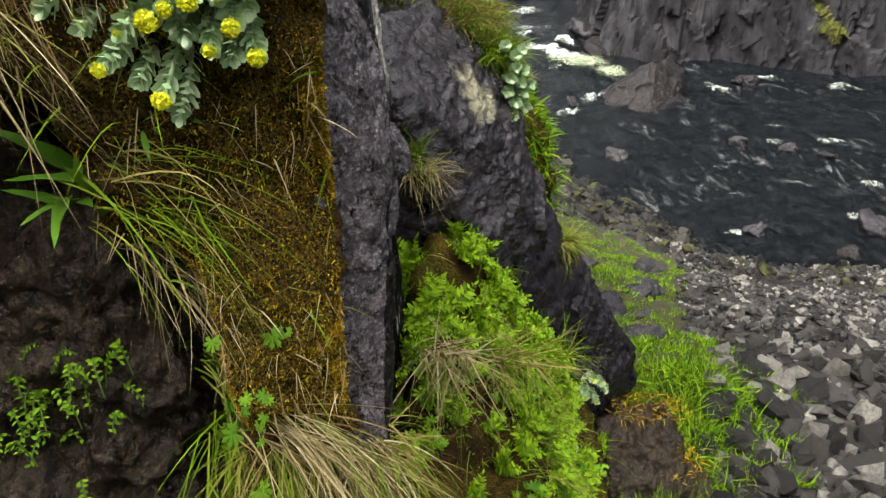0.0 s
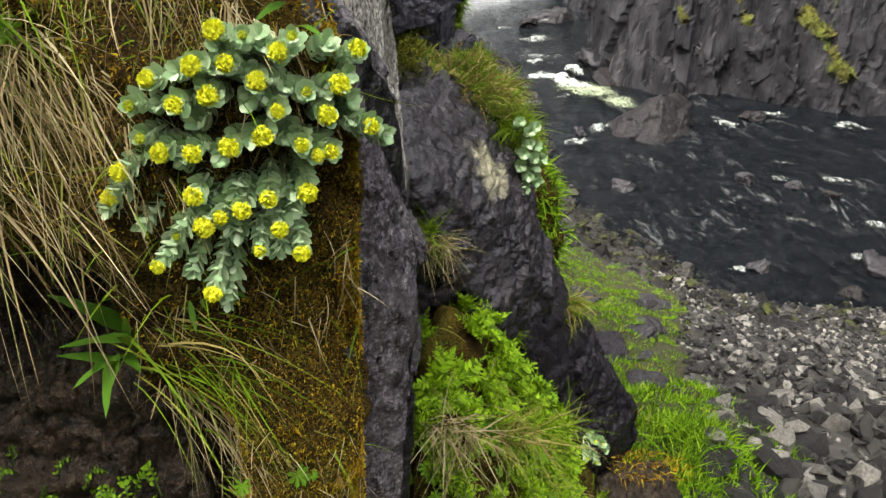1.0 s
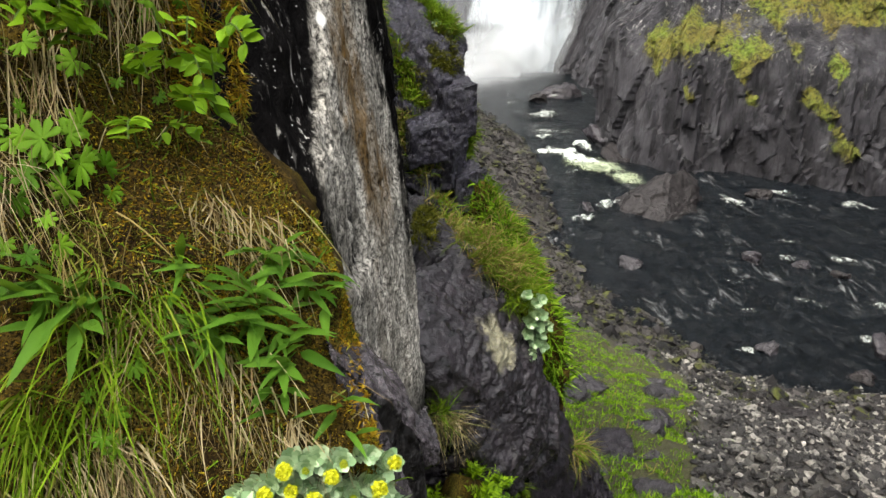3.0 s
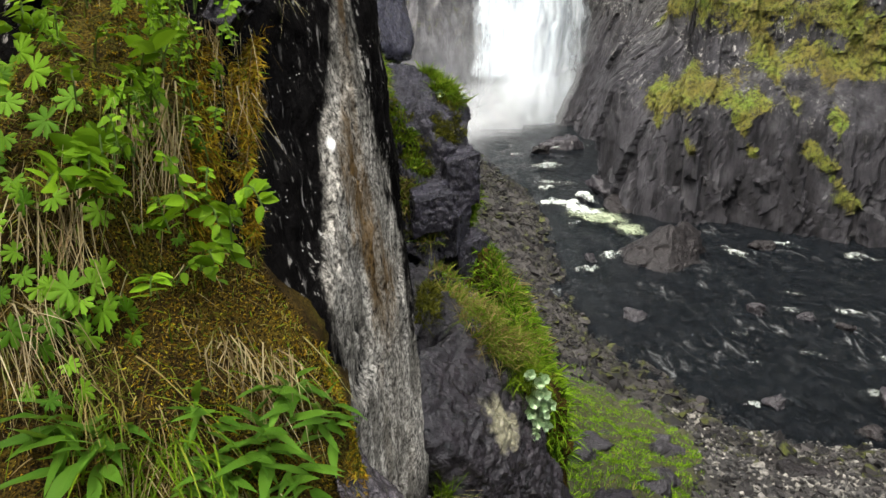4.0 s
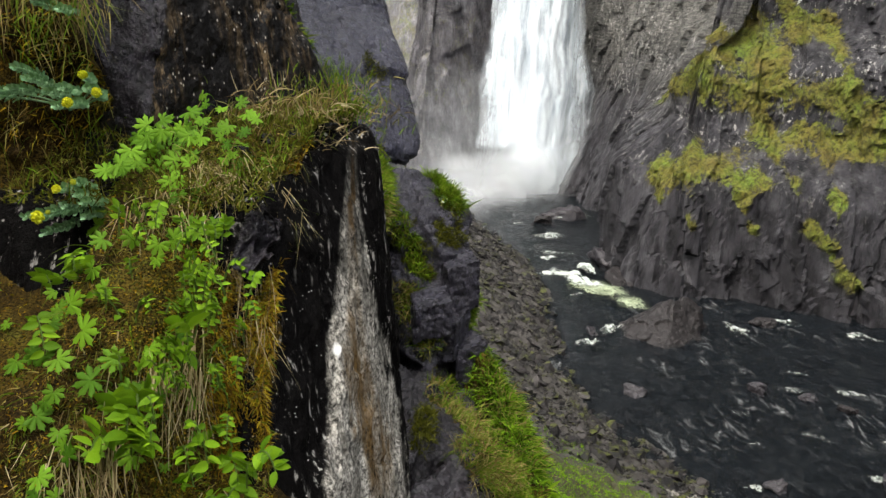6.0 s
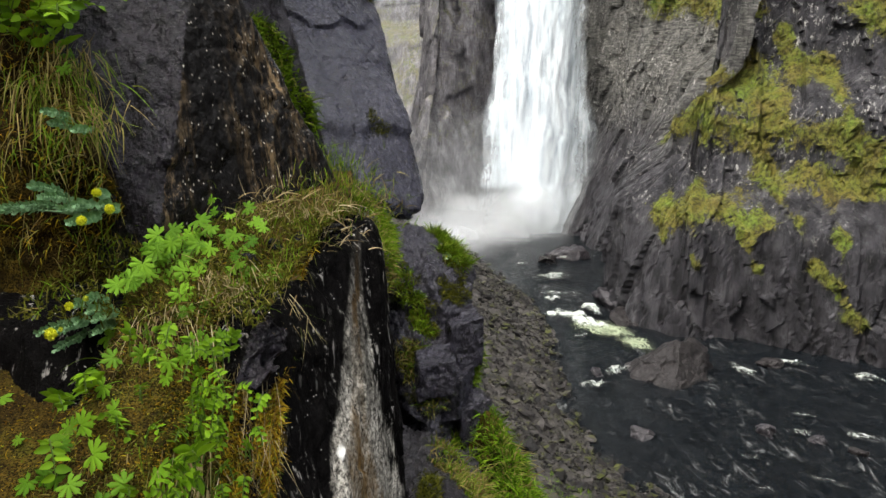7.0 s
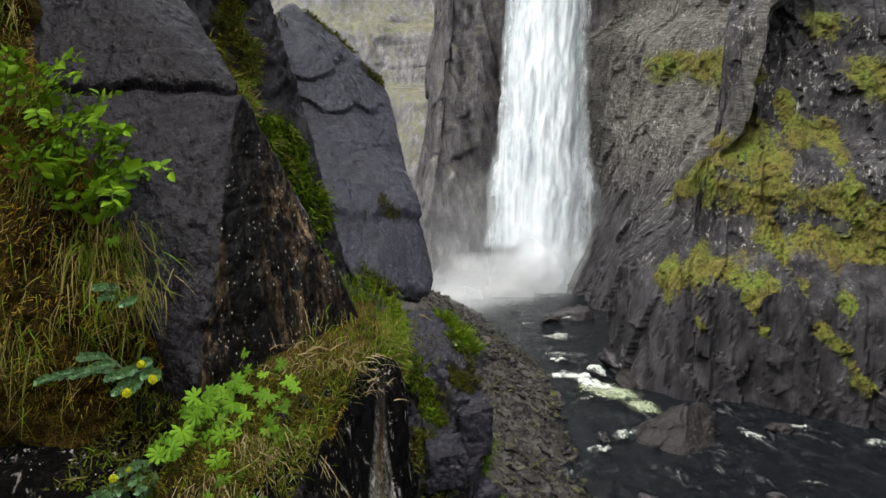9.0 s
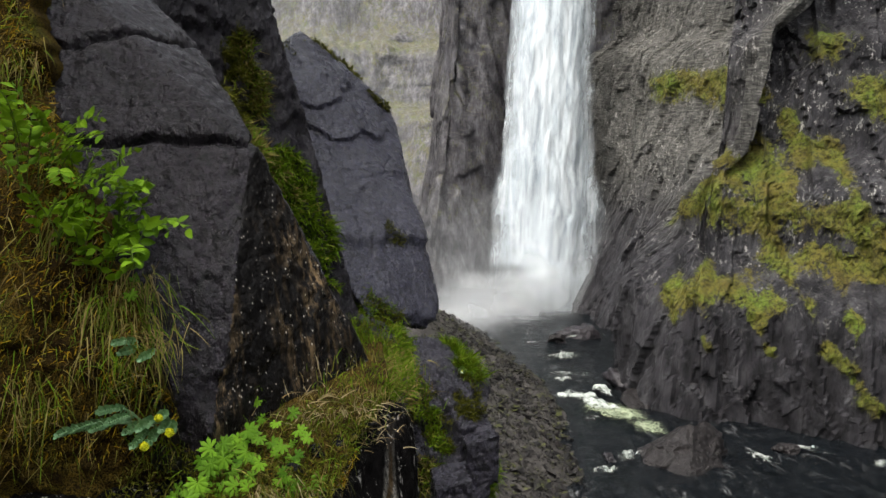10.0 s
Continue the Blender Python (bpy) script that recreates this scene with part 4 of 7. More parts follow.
lone_rock("back_rock", "dark rock behind, with a black cleft", [(-2.2, 5.5, 18.5), (-1.52, 5.4, 16.2), (-1.36, 5.25, 14.8), (-1.02, 5.2, 13.7), (-0.55, 5.6, 13.0), (-3.5, 4.2, 18.5), (-3.2, 4.0, 13.0), (-2.9, 8.0, 18.0), (-1.9, 7.5, 13.0), (-4, 8, 13)], [ROCK_DARK], cells=90, bump=0.03, size=0.6, crack=0.04, crack_size=0.9, lean=(1, 1, 0.6), seed=15, edge=60, pits=0.03)
lone_rock("far_slab", "smooth blue-black wet rock slab", [(-1.96, 8.5, 15.96), (-1.81, 8.7, 16.15), (-1.48, 9.5, 15.93), (-0.84, 9.5, 15.47), (-0.63, 8.8, 14.9), (-0.4, 7.6, 14.08), (-0.14, 7.2, 13.35), (-0.2, 7.0, 13.1), (-0.75, 6.5, 13.3), (-1.15, 7.0, 13.94), (-1.55, 7.3, 14.45), (-2.05, 8.0, 15.2), (-0.2, 9.5, 13.0), (-2.4, 9.5, 13.0), (-2.5, 10.5, 16.2), (-0.9, 10.5, 15.4)], [ROCK_SLAB], cells=130, bump=0.014, size=0.8, crack=0.018, crack_size=1.0, lean=(1, 1, 1.4), seed=19, edge=110, pits=0.006, scarps=[((-0.7, 7.2, 13.97), (0.05, -0.1, 1), 0.07), ((-1.14, 7.9, 14.95), (0.35, -0.3, 1), 0.05), ((-0.45, 7.2, 13.45), (0.5, -0.2, 1), 0.08), ((-1.4, 8.3, 15.5), (-0.2, -0.3, 1), 0.045), ((-0.9, 7.2, 14.2), (1, 0, 0.5), 0.03)])
step = lone_rock("cliff_step", "dark broken rock step with tufts of moss", [(-0.42, 6.4, 13.25), (-0.16, 6.4, 13.2), (0.16, 6.2, 12.88), (0.27, 6.0, 12.52), (0.35, 5.7, 12.0), (0.37, 5.3, 11.4), (-0.37, 6.0, 12.8), (-0.17, 5.6, 12.27), (-0.1, 5.0, 11.8), (0.06, 4.6, 11.7), (0.3, 5.2, 8.0), (-0.5, 4.6, 8.0), (-0.9, 6.8, 13.2), (0.2, 7.2, 13.0), (0.3, 7.2, 8.0), (-1, 7, 8)], [ROCK_STEP], cells=110, bump=0.06, size=0.7, crack=0.02, crack_size=0.8, seed=23, edge=60, pits=0.03, scarps=[((0.1, 5.9, 12.6), (0.1, 0, 1), 0.08), ((0.15, 5.5, 12.1), (-0.3, 0, 1), 0.1), ((0.2, 5.4, 12.4), (1, 0.3, 0.3), 0.06)])
for k, (x, y, z, a, b, c, turn) in enumerate(((0.2, 5.75, 12.42, 0.13, 0.22, 0.2, 0.2), (0.1, 5.42, 12.08, 0.15, 0.2, 0.16, -0.3), (0.25, 5.5, 11.85, 0.12, 0.2, 0.2, 0.4), (0.0, 5.3, 12.3, 0.13, 0.2, 0.13, 0.1), (0.06, 6.15, 12.72, 0.13, 0.2, 0.14, -0.2), (0.28, 5.35, 11.5, 0.1, 0.18, 0.22, 0.1))):
    corners = [(x + sx * a * 1.05 * math.cos(turn) - sy * b * math.sin(turn), y + sx * a * math.sin(turn) + sy * b * math.cos(turn), z + sz * c + 0.25 * sx * a) for sx in (-1, 1) for sy in (-1, 1) for sz in (-1, 1)]
    part("rock_block", rock_mesh("rock_block", corners, [ROCK_STEP], cells=30, bump=0.02, size=0.22, crack=0.012, crack_size=0.25, seed=240 + k, edge=70, pits=0.008), step)
lone_rock("ledge_rock", "dark rock ledge under green growth", [(-0.5, 3.3, 13.68), (-0.36, 4.2, 13.42), (-0.34, 5.4, 13.15), (-0.42, 6.5, 13.22), (-1.2, 3.4, 13.8), (-1.3, 6.6, 13.5), (-0.4, 4.0, 12.0), (-0.4, 6.4, 12.0), (-1.2, 3.4, 12.0), (-1.2, 6.5, 12.0)], [ROCK_DARK], cells=60, bump=0.05, size=0.4, crack=0.02, crack_size=0.5, seed=29, edge=30)
lone_rock("lower_step", "dark rock step with pale lichen", [(-0.05, 3.0, 12.42), (0.0, 3.6, 12.42), (0.1, 4.6, 12.0), (0.25, 3.6, 12.14), (0.34, 5.2, 11.7), (-0.05, 2.9, 11.0), (0.35, 4.9, 10.0), (-0.6, 3.0, 12.4), (-0.6, 5.0, 12.2), (-0.6, 3.0, 9.5), (-0.6, 5.2, 9.5), (0.3, 4.0, 9.5)], [ROCK_SPECK], cells=70, bump=0.05, size=0.35, crack=0.02, crack_size=0.4, seed=26, edge=60, pits=0.02)
lone_rock("lichen_rock", "black wet ribbed rock with one pale lichen patch", [(0.035, 2.9, 12.45), (0.2, 3.1, 12.4), (0.32, 3.0, 12.25), (0.465, 2.9, 12.0), (0.455, 2.7, 11.76), (0.31, 2.55, 11.55), (0.12, 2.45, 11.88), (-0.03, 2.4, 12.25), (0.7, 3.35, 11.4), (0.7, 3.2, 11.15), (0.4, 2.9, 11.2), (-0.15, 2.7, 12.4), (-0.2, 2.7, 11.0), (0.2, 3.4, 12.2), (0.6, 3.6, 10.8), (0.0, 3.4, 10.5)], [lichen_patch()], cells=100, bump=0.035, size=0.42, crack=0.012, crack_size=0.35, lean=(1, 1, 1.5), seed=33, edge=50, pits=0.009)
lone_rock("leaning_slab", "long leaning slab of dark wet rock", [(0.68, 3.35, 11.38), (0.7, 3.15, 11.15), (1.0, 3.4, 10.73), (1.39, 3.75, 10.1), (1.38, 3.7, 9.85), (1.02, 3.4, 9.95), (0.84, 3.2, 10.5), (0.43, 2.9, 11.28), (0.6, 3.7, 11.2), (1.2, 4.1, 10.0), (0.5, 3.5, 9.8), (1.2, 3.9, 9.3)], [ROCK_DARK], cells=80, bump=0.03, size=0.3, crack=0.016, crack_size=0.4, seed=36, edge=60, pits=0.008)
lone_rock("mossy_boulder", "brown mossy boulder among ferns", [(1.02, 3.3, 10.0), (1.3, 3.5, 9.98), (1.57, 3.6, 9.8), (1.72, 3.2, 9.5), (1.03, 3.0, 9.8), (1.0, 2.9, 9.0), (1.8, 3.1, 9.0), (1.7, 3.9, 9.0), (1.0, 3.9, 9.0)], [ROCK_MOSSY], cells=60, bump=0.05, size=0.25, crack=0.01, crack_size=0.3, seed=39, edge=24)
lone_rock("fern_mound", "steep earth mound under ferns and grass", [(-0.04, 2.3, 11.84), (0.08, 2.4, 11.84), (0.22, 2.5, 11.54), (0.49, 2.8, 11.15), (0.75, 3.1, 10.62), (0.91, 3.2, 10.22), (0.66, 2.65, 10.32), (0.2, 2.05, 11.38), (-0.03, 1.87, 11.55), (-0.04, 1.6, 11.3), (0.26, 1.8, 11.12), (0.93, 2.7, 10.0), (-0.2, 1.6, 9.8), (1.1, 2.6, 9.5), (1.0, 3.4, 9.4), (-0.2, 3.0, 9.6)], [SOIL], category="mound", cells=50, bump=0.06, size=0.3, seed=41, edge=12)
lone_rock("green_slope", "steep earth slope under bright grass", [(0.3, 5.6, 12.02), (0.48, 5.0, 11.88), (0.58, 4.4, 11.79), (0.72, 4.0, 11.56), (0.44, 5.4, 12.02), (0.66, 4.8, 11.72), (0.8, 3.95, 11.46), (0.46, 5.5, 11.0), (0.74, 4.6, 11.0), (0.86, 3.9, 10.9), (0.2, 5.5, 10.5), (0.4, 4.0, 10.5), (0.7, 3.95, 10.2)], [SOIL], category="slope", cells=40, bump=0.05, size=0.25, seed=43, edge=24)
lone_rock("hollow_rock", "wet black rock in a hollow under roots", [(-0.36, 1.06, 12.42), (-0.4, 1.0, 12.1), (-0.36, 1.0, 11.6), (-0.55, 1.06, 12.72), (-0.8, 1.02, 12.5), (-1.3, 1.1, 12.75), (-1.3, 1.05, 11.6), (-0.4, 1.4, 12.5), (-1.3, 1.5, 12.8), (-1.3, 1.5, 11.6), (-0.36, 1.4, 11.6)], [ROCK_MOSSY], cells=70, bump=0.05, size=0.2, crack=0.02, crack_size=0.2, seed=47, pits=0.02)
# Added out of view on the left to block western sky and sun.
lone_rock("cliff_west", "unseen added rock wall that keeps west sky light out", [(-2.3, 2.2, 9), (-2.4, 2.4, 22), (-2.6, 9, 22), (-2.6, 9, 9), (-4.5, -9, 9), (-6, -9, 22), (-12, -9, 9), (-12, 9, 9), (-12, 9, 22), (-12, -9, 22)], [ROCK_DARK], category="cliff", kind="structure", cells=50, bump=0.3, size=2.5, seed=44, edge=60)

BANK_Z = [11.5, 12.2, 12.5, 12.8, 13.0, 13.25, 13.5, 13.7, 13.85, 13.97, 14.02, 14.04]
BANK_Y = [0.9, 0.88, 0.87, 0.85, 0.87, 0.96, 1.08, 1.23, 1.44, 1.76, 2.1, 2.5]
RIM_Z = [12.0, 12.7, 12.95, 13.1, 13.25, 13.35, 13.5, 13.6, 13.86, 13.97, 14.02, 14.04]
RIM_X = [-0.13, -0.11, -0.1, -0.15, -0.23, -0.335, -0.36, -0.355, -0.36, -0.31, -0.23, -0.3]


def bank_y(x, z):
    """Depth of the mossy bank's face at a place across and a height."""
    x, z = np.asarray(x, float), np.asarray(z, float)
    rim = np.interp(z, RIM_Z, RIM_X)
    y = np.interp(z, BANK_Z, BANK_Y) + (0.04 + 0.16 * smooth(12.95, 13.25, z)) * smooth(rim - 0.2, rim, x) * smooth(13.95, 13.8, z)
    y = y + 0.3 * smooth(12.8, 12.62, z) * smooth(-0.36, -0.48, x) + 0.28 * smooth(12.6, 12.35, z) * smooth(-0.25, -0.36, x) * smooth(-0.48, -0.36, x)
    y = y + 0.36 * smooth(-0.64, -0.8, x) * smooth(13.5, 13.75, z) * smooth(14.03, 13.9, z)
    p = np.stack([x, 0 * x, z], -1).reshape(-1, 3)
    return y + (0.035 * fbm(p, 0.2, 4, 71) + 0.012 * fbm(p, 0.035, 3, 72)).reshape(x.shape)


def sheet(name, label, left, rim_z, rim_x, tops, nu, seed, mats):
    """A bank whose face ends at a ragged rim and turns back into the cliff there."""
    s = np.r_[np.linspace(0, 1, nu), 1 + np.linspace(0.01, 1, 14)]
    z = tops
    S, Z = (a.ravel() for a in np.meshgrid(s, z, indexing="ij"))
    rag = 0.035 * fbm(np.stack([0 * Z, 0 * Z, Z], 1), 0.1, 4, seed)
    rim = np.interp(Z, rim_z, rim_x) + rag
    t = np.clip(S, 0, 1)
    turn = np.clip(S - 1, 0, 1)
    X = left + t * (rim - left) - 0.06 * turn ** 1.5
    return S, X, Z, turn


tops = np.interp(np.linspace(0, 1, 420), np.linspace(0, 1, len(BANK_Z)), BANK_Z)
S, X, Z, turn = sheet("moss_bank", "", -1.7, RIM_Z, RIM_X, tops, 240, 5, [SOIL])
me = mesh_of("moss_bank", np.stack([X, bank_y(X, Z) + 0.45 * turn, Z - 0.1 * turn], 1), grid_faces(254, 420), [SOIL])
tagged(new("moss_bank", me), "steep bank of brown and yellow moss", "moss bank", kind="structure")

UP_Z = [13.7, 14.0, 14.2, 14.5, 14.8, 15.2, 15.6]


def upper_y(x, z):
    x, z = np.asarray(x, float), np.asarray(z, float)
    y = np.interp(z, [13.7, 14.0, 14.2, 14.5, 14.8, 15.2, 15.6], [1.75, 1.66, 1.64, 1.74, 1.94, 2.15, 2.4])
    p = np.stack([x, 0 * x, z], -1).reshape(-1, 3)
    return y + (0.05 * fbm(p, 0.2, 4, 81) + 0.012 * fbm(p, 0.035, 3, 82)).reshape(x.shape)


UP_X = [-0.7, -0.74, -0.82, -0.98, -1.2, -1.36, -1.5]
S, X, Z, turn = sheet("upper_bank", "", -2.6, UP_Z, UP_X, np.linspace(13.7, 15.6, 260), 160, 8, [SOIL])
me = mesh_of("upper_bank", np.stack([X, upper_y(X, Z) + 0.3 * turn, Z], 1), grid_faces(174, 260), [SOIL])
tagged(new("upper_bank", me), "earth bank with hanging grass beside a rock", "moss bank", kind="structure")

# ---- plant materials ----
def leaf_material(name, dark, light, shine=0.12, rough=0.5, through=0.3, dew=False, island=False, wide=(0.0, 1.0)):
    """Thin leaf: colour that differs from leaf to leaf, light passing through it."""
    m = Nodes(name)
    if island:
        pick = m.node("ShaderNodeNewGeometry").outputs["Random Per Island"]
    else:
        pick = m.node("ShaderNodeObjectInfo").outputs["Random"]
    blot = m.math("MULTIPLY", m.math("SUBTRACT", m.noise(60.0, 5), 0.5), 0.5)
    fac = m.math("ADD", pick, blot)
    col = m.ramp(fac, [(wide[0], tuple(0.6 * c for c in dark)), (wide[1], tuple(0.6 * c for c in light))])
    m.done(col, rough, m.bump(m.noise(140.0, 4), 0.3, 0.002), shine)
    glow = m.node("ShaderNodeBsdfTranslucent", {"Color": m.mix(0.3, col, (0.36, 0.55, 0.04))})
    both = m.node("ShaderNodeMixShader", {0: through, 1: m.bsdf.outputs[0], 2: glow.outputs[0]})
    m.tree.links.new(both.outputs[0], m.out.inputs["Surface"])
    return m.mat


LEAF_FRESH = leaf_material("fresh_green_leaf", (0.06, 0.17, 0.008), (0.25, 0.5, 0.03))
LEAF_LANCE = leaf_material("long_green_leaf", (0.055, 0.15, 0.012), (0.14, 0.31, 0.03))
LEAF_FERN = leaf_material("fern_green", (0.045, 0.12, 0.004), (0.38, 0.64, 0.02), island=True)
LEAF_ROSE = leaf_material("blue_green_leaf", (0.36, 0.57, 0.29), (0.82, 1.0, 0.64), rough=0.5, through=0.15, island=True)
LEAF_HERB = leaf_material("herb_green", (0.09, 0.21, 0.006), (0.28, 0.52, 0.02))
# Shaded copy of LEAF_ROSE: the shade is put into its darker green.
LEAF_ROSE_SHADED = leaf_material("shaded_blue_green_leaf", (0.13, 0.29, 0.13), (0.36, 0.6, 0.33), rough=0.55, through=0.15, island=True)
STALK = leaf_material("green_stalk", (0.06, 0.12, 0.02), (0.13, 0.2, 0.05), island=True)
PETAL = leaf_material("yellow_flower", (0.75, 0.76, 0.01), (1.1, 1.1, 0.08), rough=0.6, through=0.25, island=True)
BUD = leaf_material("yellow_green_bud", (0.5, 0.62, 0.04), (0.8, 0.85, 0.08), island=True)


def grass_material(name, stops):
    m = Nodes(name)
    col = m.ramp(m.node("ShaderNodeNewGeometry").outputs["Random Per Island"], [(at, tuple(0.62 * v for v in c)) for at, c in stops])
    m.done(col, 0.65, None, 0.05)
    glow = m.node("ShaderNodeBsdfTranslucent", {"Color": col})
    both = m.node("ShaderNodeMixShader", {0: 0.25, 1: m.bsdf.outputs[0], 2: glow.outputs[0]})
    m.tree.links.new(both.outputs[0], m.out.inputs["Surface"])
    return m.mat


GRASS_DRY = grass_material("dry_grass", [(0.0, (0.13, 0.085, 0.035)), (0.3, (0.42, 0.32, 0.16)), (0.7, (0.72, 0.6, 0.36)), (0.85, (0.24, 0.25, 0.06)), (1.0, (0.12, 0.2, 0.02))])
GRASS_MIX = grass_material("mixed_grass", [(0.0, (0.14, 0.1, 0.03)), (0.3, (0.46, 0.36, 0.14)), (0.5, (0.25, 0.27, 0.04)), (0.75, (0.14, 0.24, 0.015)), (1.0, (0.22, 0.38, 0.025))])
GRASS_GREEN = grass_material("green_grass", [(0.0, (0.07, 0.13, 0.006)), (0.5, (0.15, 0.26, 0.012)), (0.85, (0.23, 0.37, 0.02)), (1.0, (0.38, 0.35, 0.08))])
BANK_GREEN = grass_material("bank_green", [(0.0, (0.04, 0.08, 0.005)), (0.4, (0.11, 0.23, 0.01)), (0.8, (0.23, 0.42, 0.018)), (1.0, (0.3, 0.46, 0.035))])
MOSS_RUST = grass_material("rusty_moss", [(0.0, (0.07, 0.036, 0.006)), (0.4, (0.27, 0.155, 0.014)), (0.75, (0.56, 0.36, 0.025)), (1.0, (0.5, 0.46, 0.035))])
MOSS_GREEN = grass_material("green_moss", [(0.0, (0.04, 0.04, 0.005)), (0.5, (0.11, 0.12, 0.012)), (1.0, (0.2, 0.2, 0.025))])


# ---- plant shapes ----
def unit(v):
    return v / np.maximum(np.linalg.norm(v, axis=-1, keepdims=True), 1e-9)


def blades(bases, dirs, lengths, widths, droop, seed, segs=5, curl=0.25):
    """Thin blades that start along dirs and bend over under their weight."""
    r = np.random.RandomState(seed)
    n = len(bases)
    dirs = unit(dirs)
    side = unit(np.cross(dirs, r.normal(size=(n, 3))))
    bend = side * r.normal(0, curl, (n, 1)) + np.array([0, 0, -1.0]) * np.asarray(droop).reshape(-1, 1)
    t = np.linspace(0, 1, segs + 1)
    mid = bases[:, None] + lengths[:, None, None] * (dirs[:, None] * t[None, :, None] + bend[:, None] * (t ** 2)[None, :, None])
    across = unit(np.cross(dirs + 0.6 * bend, side + 0.3 * r.normal(size=(n, 3))))
    taper = np.minimum(1, 1.15 - t) * np.where(t > 0.97, 0.12, 1)
    off = across[:, None] * (widths[:, None, None] * 0.5 * taper[None, :, None])
    v = np.stack([mid - off, mid + off], 2).reshape(-1, 3)
    k = np.arange(segs)[None] * 2 + np.arange(n)[:, None] * 2 * (segs + 1)
    f = np.stack([k, k + 1, k + 3, k + 2], -1).reshape(-1, 4)
    return v, f


def leaf_shape(kind, seed=0):
    """One leaf in its plane, stalk end at the origin and tip along +y, facing +z; returns corners and quads."""
    r = random.Random(seed)
    if kind == "palmate":
        lobes, per = 7, 8
        ang = np.linspace(-2.5, 2.5, lobes * per + 1)
        u = (np.linspace(0, lobes, lobes * per + 1)) % 1.0
        lob = np.sin(u * math.pi) ** 0.7
        teeth = 1 + 0.12 * np.cos(u * math.pi * 6 + math.pi)
        size = 0.72 + 0.28 * np.cos(ang * 0.55)
        rad = size * (0.46 + 0.56 * lob) * teeth
        rings = [0.06, 0.4, 0.72, 1.0]
        v = []
        for k, q in enumerate(rings):
            rr = q * (rad if q > 0.7 else (rad * 0.4 + 0.6 * size * 0.8) if q > 0.1 else np.ones_like(rad))
            z = 0.1 * rr * (2 * lob - 1) * q - 0.16 * rr ** 2 + r.uniform(-0.02, 0.02)
            v.append(np.stack([np.sin(ang) * rr * 0.55, np.cos(ang) * rr * 0.55, z * 0.55], 1))
        n = len(ang)
        return np.concatenate(v), grid_faces(4, n)
    long = {"lance": (0.105, 0.22, 0.4), "oval": (0.27, 0.3, 0.2), "fleshy": (0.26, 0.16, -0.2)}[kind]
    t = np.linspace(0, 1, 8)
    if kind == "lance":
        w = long[0] * np.sin(math.pi * t ** 0.7) ** 0.9
    elif kind == "fleshy":
        w = long[0] * np.sin(math.pi * t ** 1.7) ** 0.7 + 0.03 * (1 - t)
    else:
        w = long[0] * np.sin(math.pi * t ** 0.8) ** 0.8
    s = np.array([-1, -0.55, 0, 0.55, 1])
    T, S = np.meshgrid(np.arange(8), s, indexing="ij")
    wt = w[T]
    z = long[1] * np.abs(S) * wt - long[2] * t[T] ** 2 * 0.6 + 0.012 * np.sin(T * 2.1 + S * 2)
    return np.stack([S * wt, t[T], z], -1).reshape(-1, 3), grid_faces(8, 5)


def frames_of(normal, tip):
    """Rows of turning matrices: leaf +z along normal, +y as near tip as can be."""
    z = unit(np.asarray(normal, float))
    y = unit(tip - (tip * z).sum(-1, keepdims=True) * z)
    return np.stack([np.cross(y, z), y, z], -1)


def stamp(shape, places, turns, scales):
    """Many copies of one shape in one set of corners and quads."""
    v, f = shape
    scales = np.asarray(scales, float).reshape(len(places), -1)
    if scales.shape[1] == 1:
        scales = np.repeat(scales, 3, 1)
    pts = np.einsum("nij,nkj->nki", turns, v[None] * scales[:, None]) + places[:, None]
    return pts.reshape(-1, 3), (f[None] + (np.arange(len(places)) * len(v))[:, None, None]).reshape(-1, f.shape[1])


def joined(*pieces):
    vs, fs, off = [], [], 0
    for v, f in pieces:
        vs.append(v)
        fs.append(f + off)
        off += len(v)
    return np.concatenate(vs), np.concatenate(fs)


def tube(points, radius, sides=5):
    points = np.asarray(points, float)
    d = unit(np.gradient(points, axis=0))
    a = unit(np.cross(d, np.array([0.31, 0.87, 0.39])))
    b = np.cross(d, a)
    ang = np.arange(sides) / sides * 2 * math.pi
    rad = np.broadcast_to(np.asarray(radius, float), (len(points),))
    ring = points[:, None] + rad[:, None, None] * (a[:, None] * np.cos(ang)[None, :, None] + b[:, None] * np.sin(ang)[None, :, None])
    i = np.arange(len(points) - 1)[:, None] * sides
    j = np.arange(sides)[None]
    f = np.stack([i + j, i + (j + 1) % sides, i + sides + (j + 1) % sides, i + sides + j], -1).reshape(-1, 4)
    return ring.reshape(-1, 3), f


def curve_between(a, b, sag, n=9):
    t = np.linspace(0, 1, n)[:, None]
    a, b = np.asarray(a, float), np.asarray(b, float)
    return a + (b - a) * t + np.asarray(sag, float) * (t * (1 - t) * 4)


FLESHY, LANCE, OVAL = leaf_shape("fleshy"), leaf_shape("lance"), leaf_shape("oval")


